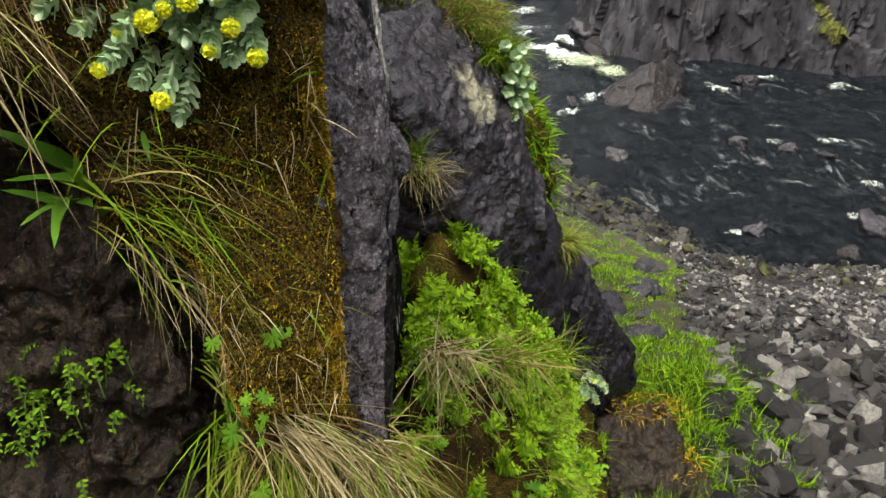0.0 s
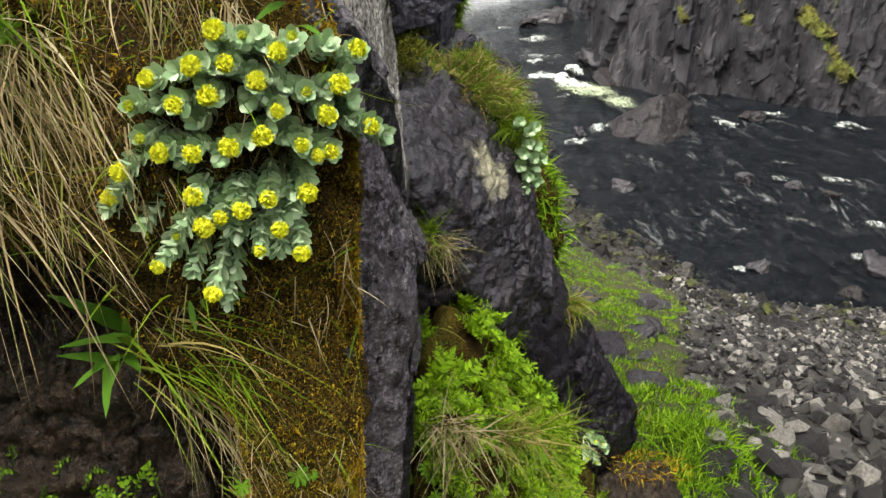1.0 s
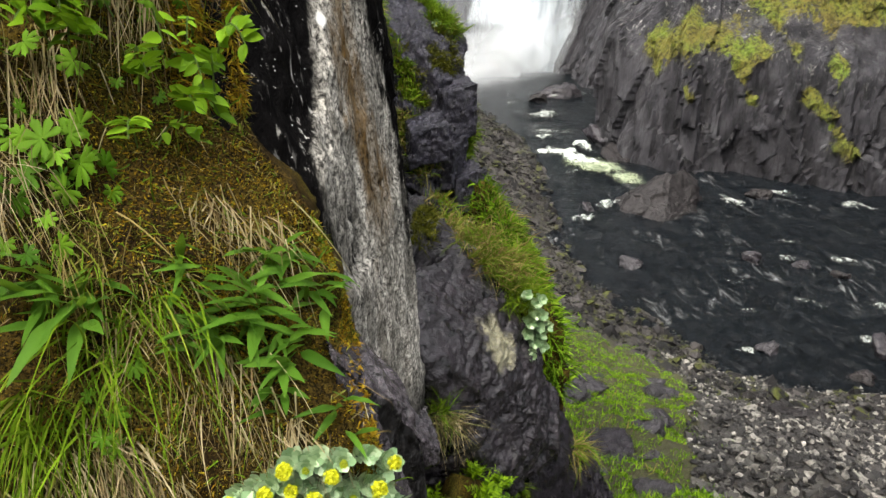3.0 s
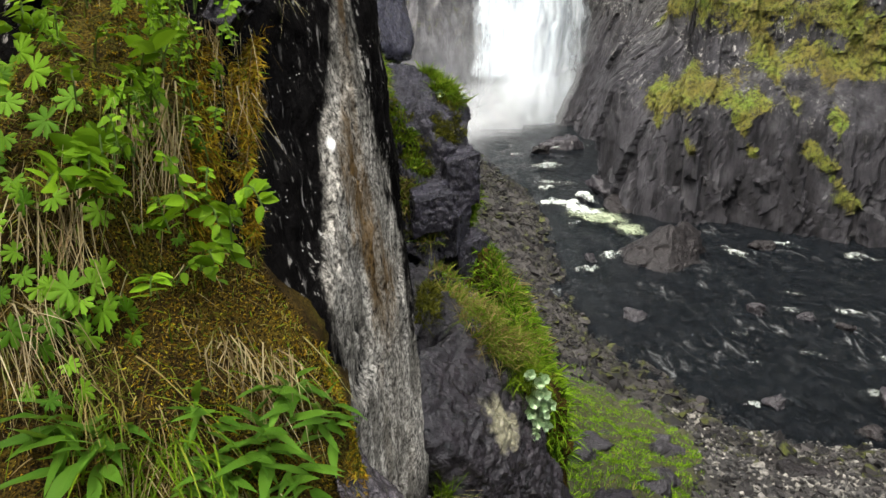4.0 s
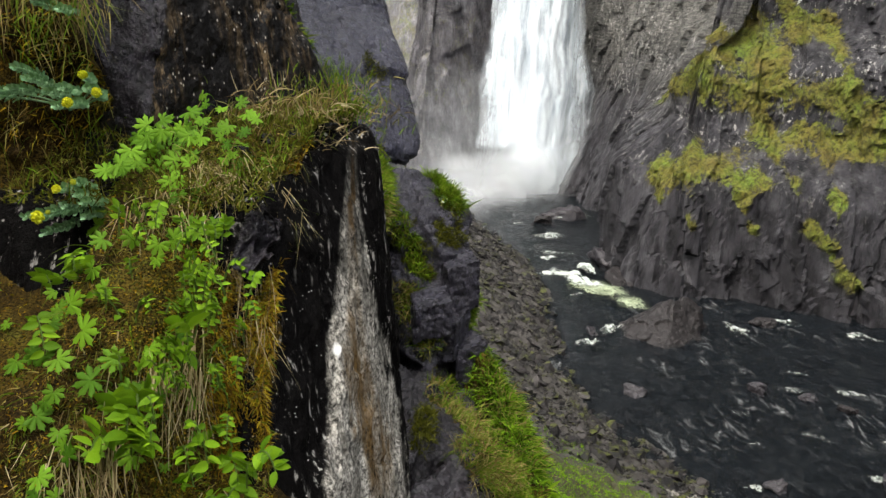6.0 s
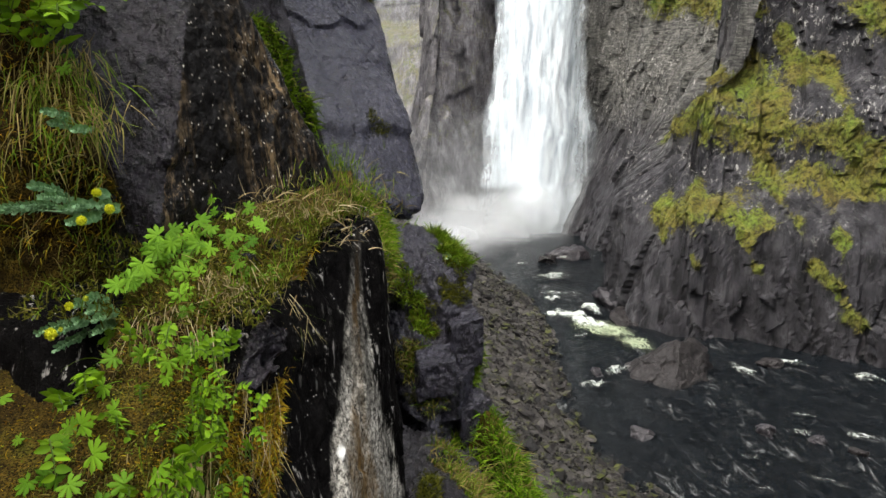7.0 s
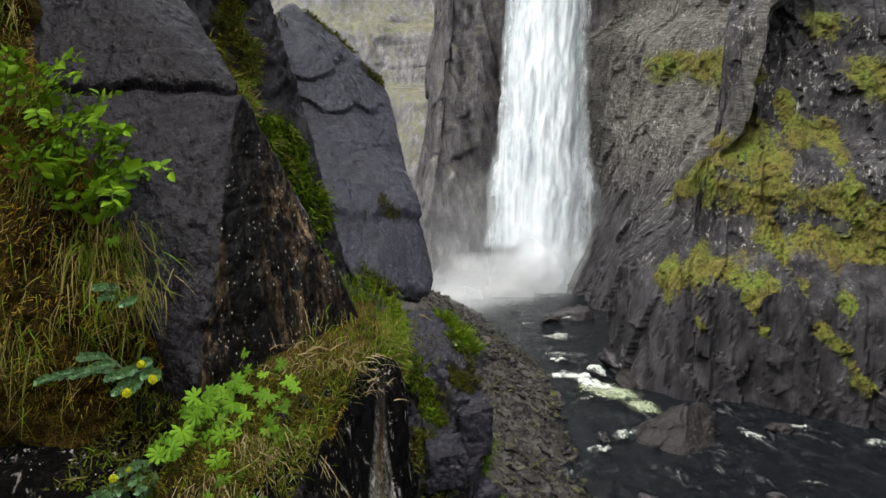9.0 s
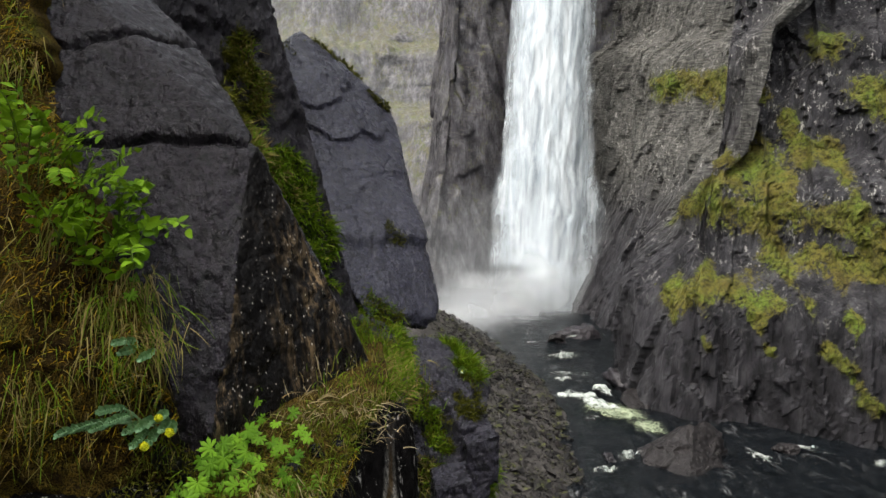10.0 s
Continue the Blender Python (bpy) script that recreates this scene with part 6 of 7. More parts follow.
# ---- grass on the bank ----
for k, (x, z, n, length, aim, spread, droop, mat, width) in enumerate((
    (-0.52, 13.02, 44, 0.24, (0.75, -0.45, -0.1), 0.27, 0.75, GRASS_DRY, 0.0023),
    (-0.58, 12.94, 36, 0.22, (0.7, -0.45, -0.05), 0.27, 0.8, GRASS_DRY, 0.0023),
    (-0.47, 12.86, 46, 0.2, (0.6, -0.45, -0.2), 0.27, 0.7, GRASS_DRY, 0.0026),
    (-0.36, 12.66, 26, 0.24, (0.85, -0.4, 0.12), 0.16, 0.6, GRASS_MIX, 0.003),
    (-0.33, 12.6, 20, 0.2, (0.8, -0.4, 0.0), 0.18, 0.6, GRASS_GREEN, 0.0024),
    (-0.36, 12.5, 30, 0.2, (0.7, -0.4, -0.1), 0.18, 0.6, GRASS_DRY, 0.0023),
    (-0.31, 12.43, 36, 0.17, (0.7, -0.4, -0.2), 0.18, 0.5, GRASS_DRY, 0.0028),
    (-0.3, 12.25, 110, 0.22, (0.6, -0.45, -0.1), 0.2, 0.6, GRASS_MIX, 0.0028),
    (-0.22, 12.2, 110, 0.22, (0.75, -0.4, -0.1), 0.2, 0.6, GRASS_DRY, 0.0026),
    (-0.52, 12.44, 26, 0.16, (0.2, -0.3, -0.9), 0.35, 0.2, GRASS_DRY, 0.002),
    (-0.62, 12.46, 26, 0.2, (0.2, -0.3, -0.9), 0.35, 0.2, GRASS_DRY, 0.002),
    (-0.46, 13.02, 90, 0.15, (0.35, -0.5, -0.15), 0.22, 0.5, GRASS_DRY, 0.0032),
    (-0.42, 12.98, 90, 0.14, (0.4, -0.45, -0.35), 0.2, 0.5, GRASS_DRY, 0.0023),
    (-0.52, 12.98, 80, 0.15, (0.2, -0.5, -0.2), 0.22, 0.55, GRASS_DRY, 0.0023),
    (-0.38, 12.95, 60, 0.13, (0.4, -0.4, -0.6), 0.2, 0.4, GRASS_DRY, 0.0028),
    (-0.55, 13.06, 110, 0.26, (0.1, -0.6, 0.15), 0.25, 0.8, GRASS_GREEN, 0.0045),
    (-0.47, 13.14, 80, 0.22, (0.3, -0.5, 0.3), 0.3, 0.6, GRASS_GREEN, 0.0035),
    (-0.41, 13.2, 60, 0.2, (0.5, -0.5, 0.2), 0.3, 0.6, GRASS_GREEN, 0.0035),
    (-0.3, 12.56, 30, 0.13, (0.5, -0.5, 0.1), 0.3, 0.55, GRASS_MIX, 0.0026),
    (-0.29, 12.47, 32, 0.14, (0.45, -0.4, -0.35), 0.22, 0.4, GRASS_DRY, 0.0026),
    (-0.33, 12.5, 28, 0.14, (0.2, -0.5, -0.6), 0.22, 0.3, GRASS_DRY, 0.0026),
    (-0.2, 12.14, 200, 0.17, (0.2, -0.45, -0.2), 0.3, 0.6, GRASS_MIX, 0.0026),
    (-0.13, 12.1, 220, 0.18, (0.35, -0.45, -0.15), 0.28, 0.65, GRASS_DRY, 0.0026),
    (-0.08, 12.1, 160, 0.17, (0.45, -0.4, 0.0), 0.3, 0.6, GRASS_MIX, 0.0026),
    (-0.25, 12.12, 120, 0.16, (-0.1, -0.45, -0.3), 0.3, 0.5, GRASS_MIX, 0.0026),
    (-0.3, 12.1, 160, 0.2, (0.1, -0.5, -0.3), 0.3, 0.5, GRASS_GREEN, 0.0026),
    (-0.46, 12.42, 90, 0.2, (-0.05, -0.3, -0.7), 0.18, 0.3, GRASS_DRY, 0.0024),
    (-0.3, 13.24, 120, 0.12, (0.3, -0.5, -0.5), 0.3, 0.3, GRASS_DRY, 0.0022),
    (-0.36, 13.28, 160, 0.12, (0.2, -0.5, -0.6), 0.3, 0.3, GRASS_DRY, 0.0022),
    (-0.26, 13.05, 160, 0.1, (0.2, -0.4, -0.7), 0.25, 0.25, GRASS_DRY, 0.0022),
    (-0.2, 13.0, 90, 0.09, (0.2, -0.4, -0.7), 0.25, 0.25, GRASS_DRY, 0.0022),
    (-0.48, 13.62, 200, 0.15, (0.0, -0.35, -0.9), 0.18, 0.2, GRASS_DRY, 0.0024),
    (-0.58, 13.5, 160, 0.15, (0.1, -0.4, -0.8), 0.22, 0.25, GRASS_DRY, 0.0024),
    (-0.5, 13.88, 240, 0.13, (0.2, -0.5, -0.5), 0.3, 0.4, GRASS_DRY, 0.0024),
    (-0.43, 13.86, 200, 0.12, (0.25, -0.5, -0.4), 0.3, 0.5, GRASS_DRY, 0.0024),
    (-0.38, 13.8, 120, 0.12, (0.2, -0.5, -0.6), 0.25, 0.4, GRASS_DRY, 0.0022),
    (-0.56, 13.83, 140, 0.14, (0.1, -0.5, -0.6), 0.3, 0.4, GRASS_DRY, 0.0024),
    (-0.52, 13.6, 160, 0.14, (0.05, -0.35, -0.9), 0.18, 0.2, GRASS_DRY, 0.002),
    (-0.44, 13.72, 160, 0.13, (0.15, -0.4, -0.8), 0.22, 0.25, GRASS_DRY, 0.002),
    (-0.4, 13.62, 120, 0.12, (0.15, -0.4, -0.8), 0.25, 0.2, GRASS_DRY, 0.0018),
    (-0.62, 13.36, 100, 0.16, (0.5, -0.5, -0.3), 0.22, 0.5, GRASS_DRY, 0.0022),
    (-0.4, 13.18, 130, 0.16, (0.4, -0.5, -0.5), 0.25, 0.4, GRASS_DRY, 0.002),
    (-0.33, 13.12, 130, 0.14, (0.3, -0.5, -0.6), 0.25, 0.35, GRASS_DRY, 0.002),
    (-0.5, 13.27, 90, 0.16, (0.4, -0.5, -0.3), 0.28, 0.5, GRASS_MIX, 0.0024))):
    p = on_bank(x, z, -0.01)
    grass_tuft(*p, n, length, aim, spread, droop, mat, 700 + k, "tussock of dry straw-coloured grass" if mat is GRASS_DRY else "tussock of green grass on the bank", width)
for k, (x, y, z, n, length, aim, mat) in enumerate(((-0.36, 1.95, 14.0, 200, 0.06, (0.0, -0.2, 1.0), GRASS_MIX), (-0.3, 2.05, 14.0, 240, 0.06, (0.1, -0.2, 1.0), GRASS_GREEN), (-0.42, 2.2, 14.0, 220, 0.072, (0.0, -0.2, 1.0), GRASS_MIX), (-0.45, 1.8, 13.97, 220, 0.072, (0.2, -0.4, 0.5), GRASS_DRY), (-0.33, 1.85, 13.97, 200, 0.06, (0.3, -0.3, 0.3), GRASS_DRY), (-0.52, 2.0, 13.99, 160, 0.078, (0.0, -0.3, 0.8), GRASS_DRY), (-0.25, 2.12, 13.99, 160, 0.06, (0.4, -0.2, 0.5), GRASS_MIX), (-0.4, 2.7, 13.9, 200, 0.072, (0.1, -0.2, 1.0), GRASS_GREEN), (-0.3, 2.4, 13.95, 240, 0.072, (0.2, -0.2, 0.8), GRASS_MIX), (-0.47, 2.45, 14.03, 260, 0.08, (0.0, -0.2, 1.0), GRASS_GREEN), (-0.37, 2.5, 14.03, 260, 0.08, (0.1, -0.2, 1.0), GRASS_GREEN), (-0.56, 2.35, 14.03, 220, 0.09, (0.0, -0.2, 1.0), GRASS_MIX), (-0.6, 2.15, 14.02, 220, 0.08, (0.0, -0.3, 0.9), GRASS_MIX), (-0.42, 2.35, 14.03, 240, 0.06, (0.1, -0.2, 1.0), GRASS_GREEN), (-0.5, 2.2, 14.02, 240, 0.06, (0.1, -0.2, 1.0), GRASS_GREEN))):
    grass_tuft(x, y, z, n, length, aim, 0.32, 0.35, mat, 760 + k, "grass on the rock ledge", 0.0028, 0.05)
for k, (x, z, n, length, aim, mat) in enumerate(((-0.86, 14.34, 156, 0.09, (0.15, -0.4, -0.4), GRASS_MIX), (-0.92, 14.3, 132, 0.1, (0.1, -0.4, -0.6), GRASS_MIX), (-0.8, 14.24, 156, 0.085, (0.3, -0.4, -0.2), GRASS_MIX), (-0.84, 14.2, 108, 0.08, (0.2, -0.4, -0.4), GRASS_MIX), (-1.05, 14.45, 120, 0.085, (0.1, -0.4, -0.5), GRASS_MIX), (-1.1, 14.1, 96, 0.12, (0.2, -0.3, -0.8), GRASS_MIX), (-1.3, 14.9, 132, 0.08, (0.2, -0.4, -0.4), GRASS_MIX), (-1.36, 15.2, 132, 0.085, (0.2, -0.4, -0.4), GRASS_MIX))):
    y = float(upper_y(np.array([x]), np.array([z]))[0])
    grass_tuft(x, y, z, n, length, aim, 0.25, 0.45, mat, 780 + k, "long grass hanging beside the dark rock", 0.003, 0.04)


HERB_LEAF = mesh_of("leaf", *OVAL, [LEAF_HERB])


def herb_spray(x, y, z, n, length, seed, label, leaf=0.03, aim=(0.5, -0.6, 0.5), spread=0.5):
    """Leafy stems with small pointed leaves in two rows."""
    r = np.random.RandomState(seed)
    thing = new("leafy_herb")
    thing.location = (x, y, z)
    for k in range(n):
        d = unit(np.asarray(aim, float) + spread * r.normal(size=3))
        start = r.normal(0, 0.05, 3)
        line = curve_between(start, start + d * length * r.uniform(0.6, 1.1), (0, 0, 0.03), 8)
        at = np.linspace(0.2, 1.0, 13)
        place = np.stack([np.interp(at, np.linspace(0, 1, 8), line[:, j]) for j in range(3)], 1)
        across = unit(np.cross(d, np.array([0.2, -0.4, 1.0])))
        face = unit(np.cross(across, d) * np.sign(np.cross(across, d)[2] + 1e-6) + 0.35 * r.normal(size=3))
        sgn = np.where(np.arange(13) % 2 == 0, 1.0, -1.0)[:, None]
        tip = unit(across * sgn + 0.5 * d + 0.25 * r.normal(size=(13, 3)))
        turns = frames_of(np.broadcast_to(face, (13, 3)) + 0.3 * r.normal(size=(13, 3)), tip)
        stem = part("leafy_stem", mesh_of("leafy_stem", *tube(line, 0.0016, 4), [STALK]), thing)
        for q, turn, size in zip(place, turns, leaf * r.uniform(0.7, 1.25, 13)):
            part("leaf", HERB_LEAF, stem, "", Matrix.Translation(Vector(q)) @ Matrix([list(map(float, row)) for row in turn]).to_4x4() @ Matrix.Scale(float(size), 4))
    return tagged(thing, label, "plant", "leafy herbs")


herb_spray(-0.98, 1.7, 14.44, 26, 0.2, 800, "bushy bright green herb beside the dark rock", 0.028, (0.35, -0.5, 0.9), 0.45)
herb_spray(-1.09, 1.75, 14.58, 22, 0.2, 801, "bushy bright green herb beside the dark rock", 0.028, (0.4, -0.5, 0.9), 0.45)
herb_spray(-0.9, 1.68, 14.42, 14, 0.14, 802, "leafy herb over hanging grass")
herb_spray(-0.45, 1.2, 13.7, 26, 0.05, 803, "low cushion of small green leaves", 0.014, (0.1, -0.7, 0.4), 0.6)
herb_spray(-0.47, 1.3, 13.77, 20, 0.06, 804, "low cushion of small green leaves", 0.016, (0.1, -0.7, 0.4), 0.6)
herb_spray(-0.43, 1.12, 13.62, 16, 0.05, 805, "low cushion of small green leaves", 0.014, (0.1, -0.7, 0.4), 0.6)
herb_spray(-0.55, 1.0, 12.22, 44, 0.06, 806, "pale herb cushion on wet black rock", 0.0095, (0.1, -0.6, 0.5), 0.6)
herb_spray(-0.68, 1.3, 13.66, 8, 0.1, 807, "small fern-like herb in a hollow", 0.025, (0.3, -0.7, 0.4), 0.5)
herb_spray(-0.4, 1.12, 13.5, 5, 0.07, 808, "small herb with paired leaves at the bank's rim", 0.026, (0.8, -0.5, 0.3), 0.3)
herb_spray(-0.42, 1.1, 13.42, 6, 0.06, 809, "small herb with paired leaves at the bank's rim", 0.026, (0.6, -0.6, 0.3), 0.4)
herb_spray(-0.5, 1.1, 13.55, 9, 0.09, 810, "leafy herb with pointed leaves", 0.035, (0.3, -0.7, 0.3), 0.5)


# ---- moss and fine growth, too many to count ----
def fuzz(name, label, sample, n, length, width, mat, seed, out=(0, -0.8, 0.25), spread=0.7, droop=0.2, segs=2):
    r = np.random.RandomState(seed)
    p = sample(r, n)
    n = len(p)
    v, f = blades(p, np.asarray(out, float) + spread * r.normal(size=(n, 3)), length * r.uniform(0.4, 1.2, n), width * r.uniform(0.6, 1.4, n), droop * r.uniform(0.3, 1.3, n), seed, segs)
    return tagged(new(name, mesh_of(name, v, f, [mat])), label, name.replace("_", " "), kind="stuff")


def bank_points(lo_x, lo_z, hi_z, band, seed, keep=0.0, size=0.16):
    """Places on the bank's face within band metres of its rim."""
    def sample(r, n):
        z = r.uniform(lo_z, hi_z, n)
        rim = np.interp(z, RIM_Z, RIM_X)
        x = np.maximum(lo_x, rim + 0.015 - band * r.uniform(0, 1, n) ** 1.3)
        p = np.stack([x, bank_y(x, z) + 0.004, z], 1)
        return p[fbm(p, size, 3, seed) > keep]
    return sample


fuzz("rusty_moss", "deep cushion of rust-brown moss", bank_points(-1.0, 12.2, 13.2, 0.24, 1, -0.5), 120000, 0.0062, 0.0038, MOSS_RUST, 900, (0, -0.8, 0.25), 1.0, 0.2, 1)
fuzz("rusty_moss", "hanging rust-brown and yellow moss", bank_points(-1.0, 13.05, 13.9, 0.2, 2, -0.4), 80000, 0.0085, 0.0038, MOSS_RUST, 901, (0.1, -0.8, -0.2), 1.0, 0.2, 1)
fuzz("rusty_moss", "shaggy rust-brown moss hanging over the rim", bank_points(-1.0, 13.4, 13.74, 0.09, 12, -0.6, 0.06), 9000, 0.026, 0.0034, MOSS_RUST, 908, (0.3, -0.7, -0.3), 0.8, 0.3, 2)
fuzz("green_moss", "yellow-green moss on the bank", bank_points(-1.1, 12.6, 13.95, 0.75, 3, -0.05), 60000, 0.0085, 0.004, MOSS_GREEN, 902, (0, -0.8, 0.25), 1.0, 0.2, 1)
fuzz("rusty_moss", "brown moss and dead stems on the bank", bank_points(-1.2, 12.2, 13.95, 0.95, 4, -0.5), 60000, 0.011, 0.0032, MOSS_RUST, 903)
fuzz("dead_stems", "thin dead stems lying on moss", bank_points(-1.1, 12.2, 13.95, 0.7, 5, -0.3), 2000, 0.06, 0.0018, GRASS_DRY, 904, (0.15, -0.5, -0.6), 0.45, 0.25, 5)
fuzz("thin_grass", "thin green grass over moss", bank_points(-1.1, 12.3, 13.95, 0.9, 6, -0.2), 1100, 0.09, 0.0022, GRASS_GREEN, 905, (0.1, -0.6, 0.2), 0.45, 0.6, 5)


fuzz("tangled_moss", "olive and straw strands tangled over moss", bank_points(-1.0, 13.0, 13.9, 0.4, 7, -0.3), 16000, 0.024, 0.0022, GRASS_MIX, 906, (0.1, -0.6, -0.2), 0.9, 0.3, 3)
fuzz("green_moss", "yellow-green moss tufts near the bank's rim", bank_points(-1.0, 13.1, 13.9, 0.3, 8, 0.0, 0.08), 26000, 0.014, 0.0036, MOSS_GREEN, 907, (0.1, -0.7, 0.1), 0.9, 0.3, 2)


def ledge_points(r, n):
    y = r.uniform(1.4, 3.4, n)
    right = np.interp(y, [1.4, 2.1, 2.5, 3.4], [-0.38, -0.24, -0.3, -0.4])
    x = right - r.uniform(0, 1, n) ** 1.4 * 0.5
    return np.stack([x, y, np.interp(y, [1.4, 1.76, 2.1, 3.4], [13.84, 13.975, 14.0, 13.75])], 1)


fuzz("green_moss", "yellow-green moss on the ledge", ledge_points, 16000, 0.022, 0.004, MOSS_GREEN, 910, (0, -0.3, 0.8))
fuzz("ledge_grass", "short grass along the ledge", ledge_points, 2600, 0.055, 0.0026, GRASS_MIX, 911, (0.1, -0.3, 0.9), 0.4, 0.4, 4)


def upper_points(r, n):
    z = r.uniform(13.9, 15.5, n)
    x = np.interp(z, UP_Z, UP_X) + 0.01 - 0.6 * r.uniform(0, 1, n) ** 1.3
    return np.stack([x, upper_y(x, z), z], 1)


fuzz("rusty_moss", "brown moss and roots on the upper bank", upper_points, 9000, 0.025, 0.003, MOSS_RUST, 912, (0.1, -0.8, -0.3))
fuzz("thin_grass", "thin grass on the upper bank", upper_points, 2200, 0.075, 0.0025, GRASS_MIX, 913, (0.15, -0.6, -0.2), 0.4, 0.5, 5)


# ---- growth on the rocks ----
def cushion(name, label, at, size, n, length, width, mat, seed, out=(0, -0.4, 0.6), spread=0.6, droop=0.3, segs=3):
    """A rounded mat of fine growth on a rock."""
    def sample(r, k):
        d = unit(r.normal(size=(k, 3)))
        d[:, 2] = np.abs(d[:, 2]) * 0.8 - 0.2
        return np.asarray(at) + d * np.asarray(size) * r.uniform(0.6, 1.0, (k, 1))
    ob = fuzz(name, label, sample, n, length, width, mat, seed, out, spread, droop, segs)
    return ob


for k, (at, size, n, length, width, mat, out) in enumerate((
    ((0.3, 3.02, 12.34), (0.12, 0.12, 0.1), 700, 0.12, 0.004, GRASS_MIX, (0.4, -0.3, 0.3)),
    ((0.38, 2.98, 12.22), (0.08, 0.1, 0.1), 500, 0.12, 0.004, GRASS_GREEN, (0.5, -0.3, 0.1)),
    ((0.2, 3.08, 12.44), (0.1, 0.1, 0.06), 400, 0.1, 0.004, GRASS_MIX, (0.2, -0.3, 0.6)),
    ((0.05, 2.42, 11.98), (0.06, 0.05, 0.05), 200, 0.15, 0.003, GRASS_DRY, (0.4, -0.3, -0.3)),
    ((0.02, 2.36, 12.05), (0.04, 0.04, 0.04), 90, 0.13, 0.003, GRASS_GREEN, (0.4, -0.3, 0.8)),
    ((0.1, 1.95, 11.55), (0.1, 0.06, 0.05), 130, 0.26, 0.004, GRASS_DRY, (0.1, -0.4, -0.5)),
    ((0.3, 2.1, 11.4), (0.12, 0.06, 0.05), 180, 0.26, 0.004, GRASS_MIX, (0.3, -0.4, 0.1)),
    ((0.45, 2.35, 11.2), (0.16, 0.06, 0.05), 180, 0.24, 0.004, GRASS_GREEN, (0.4, -0.3, 0.3)),
    ((0.75, 3.3, 11.18), (0.06, 0.06, 0.06), 260, 0.16, 0.005, GRASS_MIX, (0.5, -0.2, -0.2)),
    ((0.4, 2.88, 11.28), (0.03, 0.03, 0.04), 90, 0.1, 0.004, GRASS_GREEN, (0.3, -0.4, 0.3)),
    ((-0.02, 3.3, 12.45), (0.06, 0.2, 0.05), 300, 0.05, 0.006, MOSS_GREEN, (0.1, -0.4, 0.3)),
    ((1.35, 3.4, 9.98), (0.25, 0.15, 0.03), 300, 0.06, 0.006, MOSS_RUST, (0.0, -0.4, 0.6)),
    ((1.5, 3.3, 9.65), (0.2, 0.2, 0.1), 200, 0.06, 0.007, MOSS_RUST, (0.0, -0.5, 0.5)))):
    dry = mat in (GRASS_DRY, GRASS_MIX)
    moss = mat in (MOSS_RUST, MOSS_GREEN)
    cushion("moss_cushion" if moss else "grass_patch", "moss cushion clinging to dark rock" if moss else "straw-coloured grass on a rock edge" if dry else "fresh green growth on a rock edge", at, size, n, length, width, mat, 1000 + k, out)


# ---- ferns and herbs on the mound ----
FERN_T = np.array([0.0, 0.3, 0.62, 1.0])
FERN_LEAF = (np.stack([np.outer([-0.21, 0.0, 0.21], [0.15, 0.95, 0.85, 0.06]).ravel(), np.tile(FERN_T, 3), np.tile(-0.12 * FERN_T ** 2, 3) + np.repeat([0.05, 0.0, 0.05], 4)], 1), grid_faces(3, 4))


def frond_mesh(seed, pairs=8):
    r = np.random.RandomState(seed)
    line = curve_between((0, 0, 0), (0, 1.0, 0.12), (0, 0, 0.16), 10)
    at = np.linspace(0.16, 0.97, pairs)
    pl, tip = [], []
    for sgn in (-1, 1):
        pl.append(np.stack([np.interp(at, np.linspace(0, 1, 10), line[:, j]) for j in range(3)], 1))
        tip.append(np.stack([sgn * np.ones(pairs), 0.55 + 0 * at, 0.12 * r.normal(size=pairs)], 1))
    pl, tip = np.concatenate(pl), np.concatenate(tip)
    size = np.tile(0.34 * np.sin(math.pi * (0.12 + 0.83 * at)) ** 0.8, 2) * r.uniform(0.85, 1.15, 2 * pairs)
    nv = np.array([0, 0, 1.0]) + 0.25 * r.normal(size=(2 * pairs, 3))
    leaves = stamp(FERN_LEAF, pl, frames_of(nv, tip), size)
    end = stamp(FERN_LEAF, line[-1:], frames_of(np.array([[0, 0, 1.0]]), np.array([[0, 1.0, 0]])), [0.2])
    return mesh_of("frond", *joined(tube(line[::3], 0.008, 3), leaves, end), [LEAF_FERN])


FRONDS = [frond_mesh(k) for k in range(4)]


def fern_plant(seed, n=9, length=0.115):
    r = random.Random(seed)
    thing = new("fern")
    for k in range(n):
        a = k * 2.39996 + r.uniform(-0.4, 0.4)
        tilt = r.uniform(0.35, 0.95)
        s = length * r.uniform(0.7, 1.2)
        m = Matrix.Rotation(a, 4, "Z") @ Matrix.Rotation(tilt, 4, "X") @ Matrix.Diagonal((s, s, s, 1))
        part("frond", FRONDS[(k + seed) % 4], thing, "", m)
    return tagged(thing, "bright green ferny silverweed on the mound", "fern", "ferns on the mound")


def broad_herb(seed, n=9, size=0.07):
    r = random.Random(seed)
    thing = new("broad_leaf_herb")
    for k in range(n):
        m = Matrix.Translation((r.uniform(-0.07, 0.07), r.uniform(-0.07, 0.07), r.uniform(0.02, 0.08))) @ Euler((r.uniform(-0.5, 0.5), r.uniform(-0.5, 0.5), r.uniform(0, 6.3))).to_matrix().to_4x4() @ Matrix.Scale(size * r.uniform(0.6, 1.2), 4)
        part("leaf", PALM[k % 4], thing, "", m)
    return tagged(thing, "fresh green broad-leaved herb on the mound", "plant", "herbs on the mound")


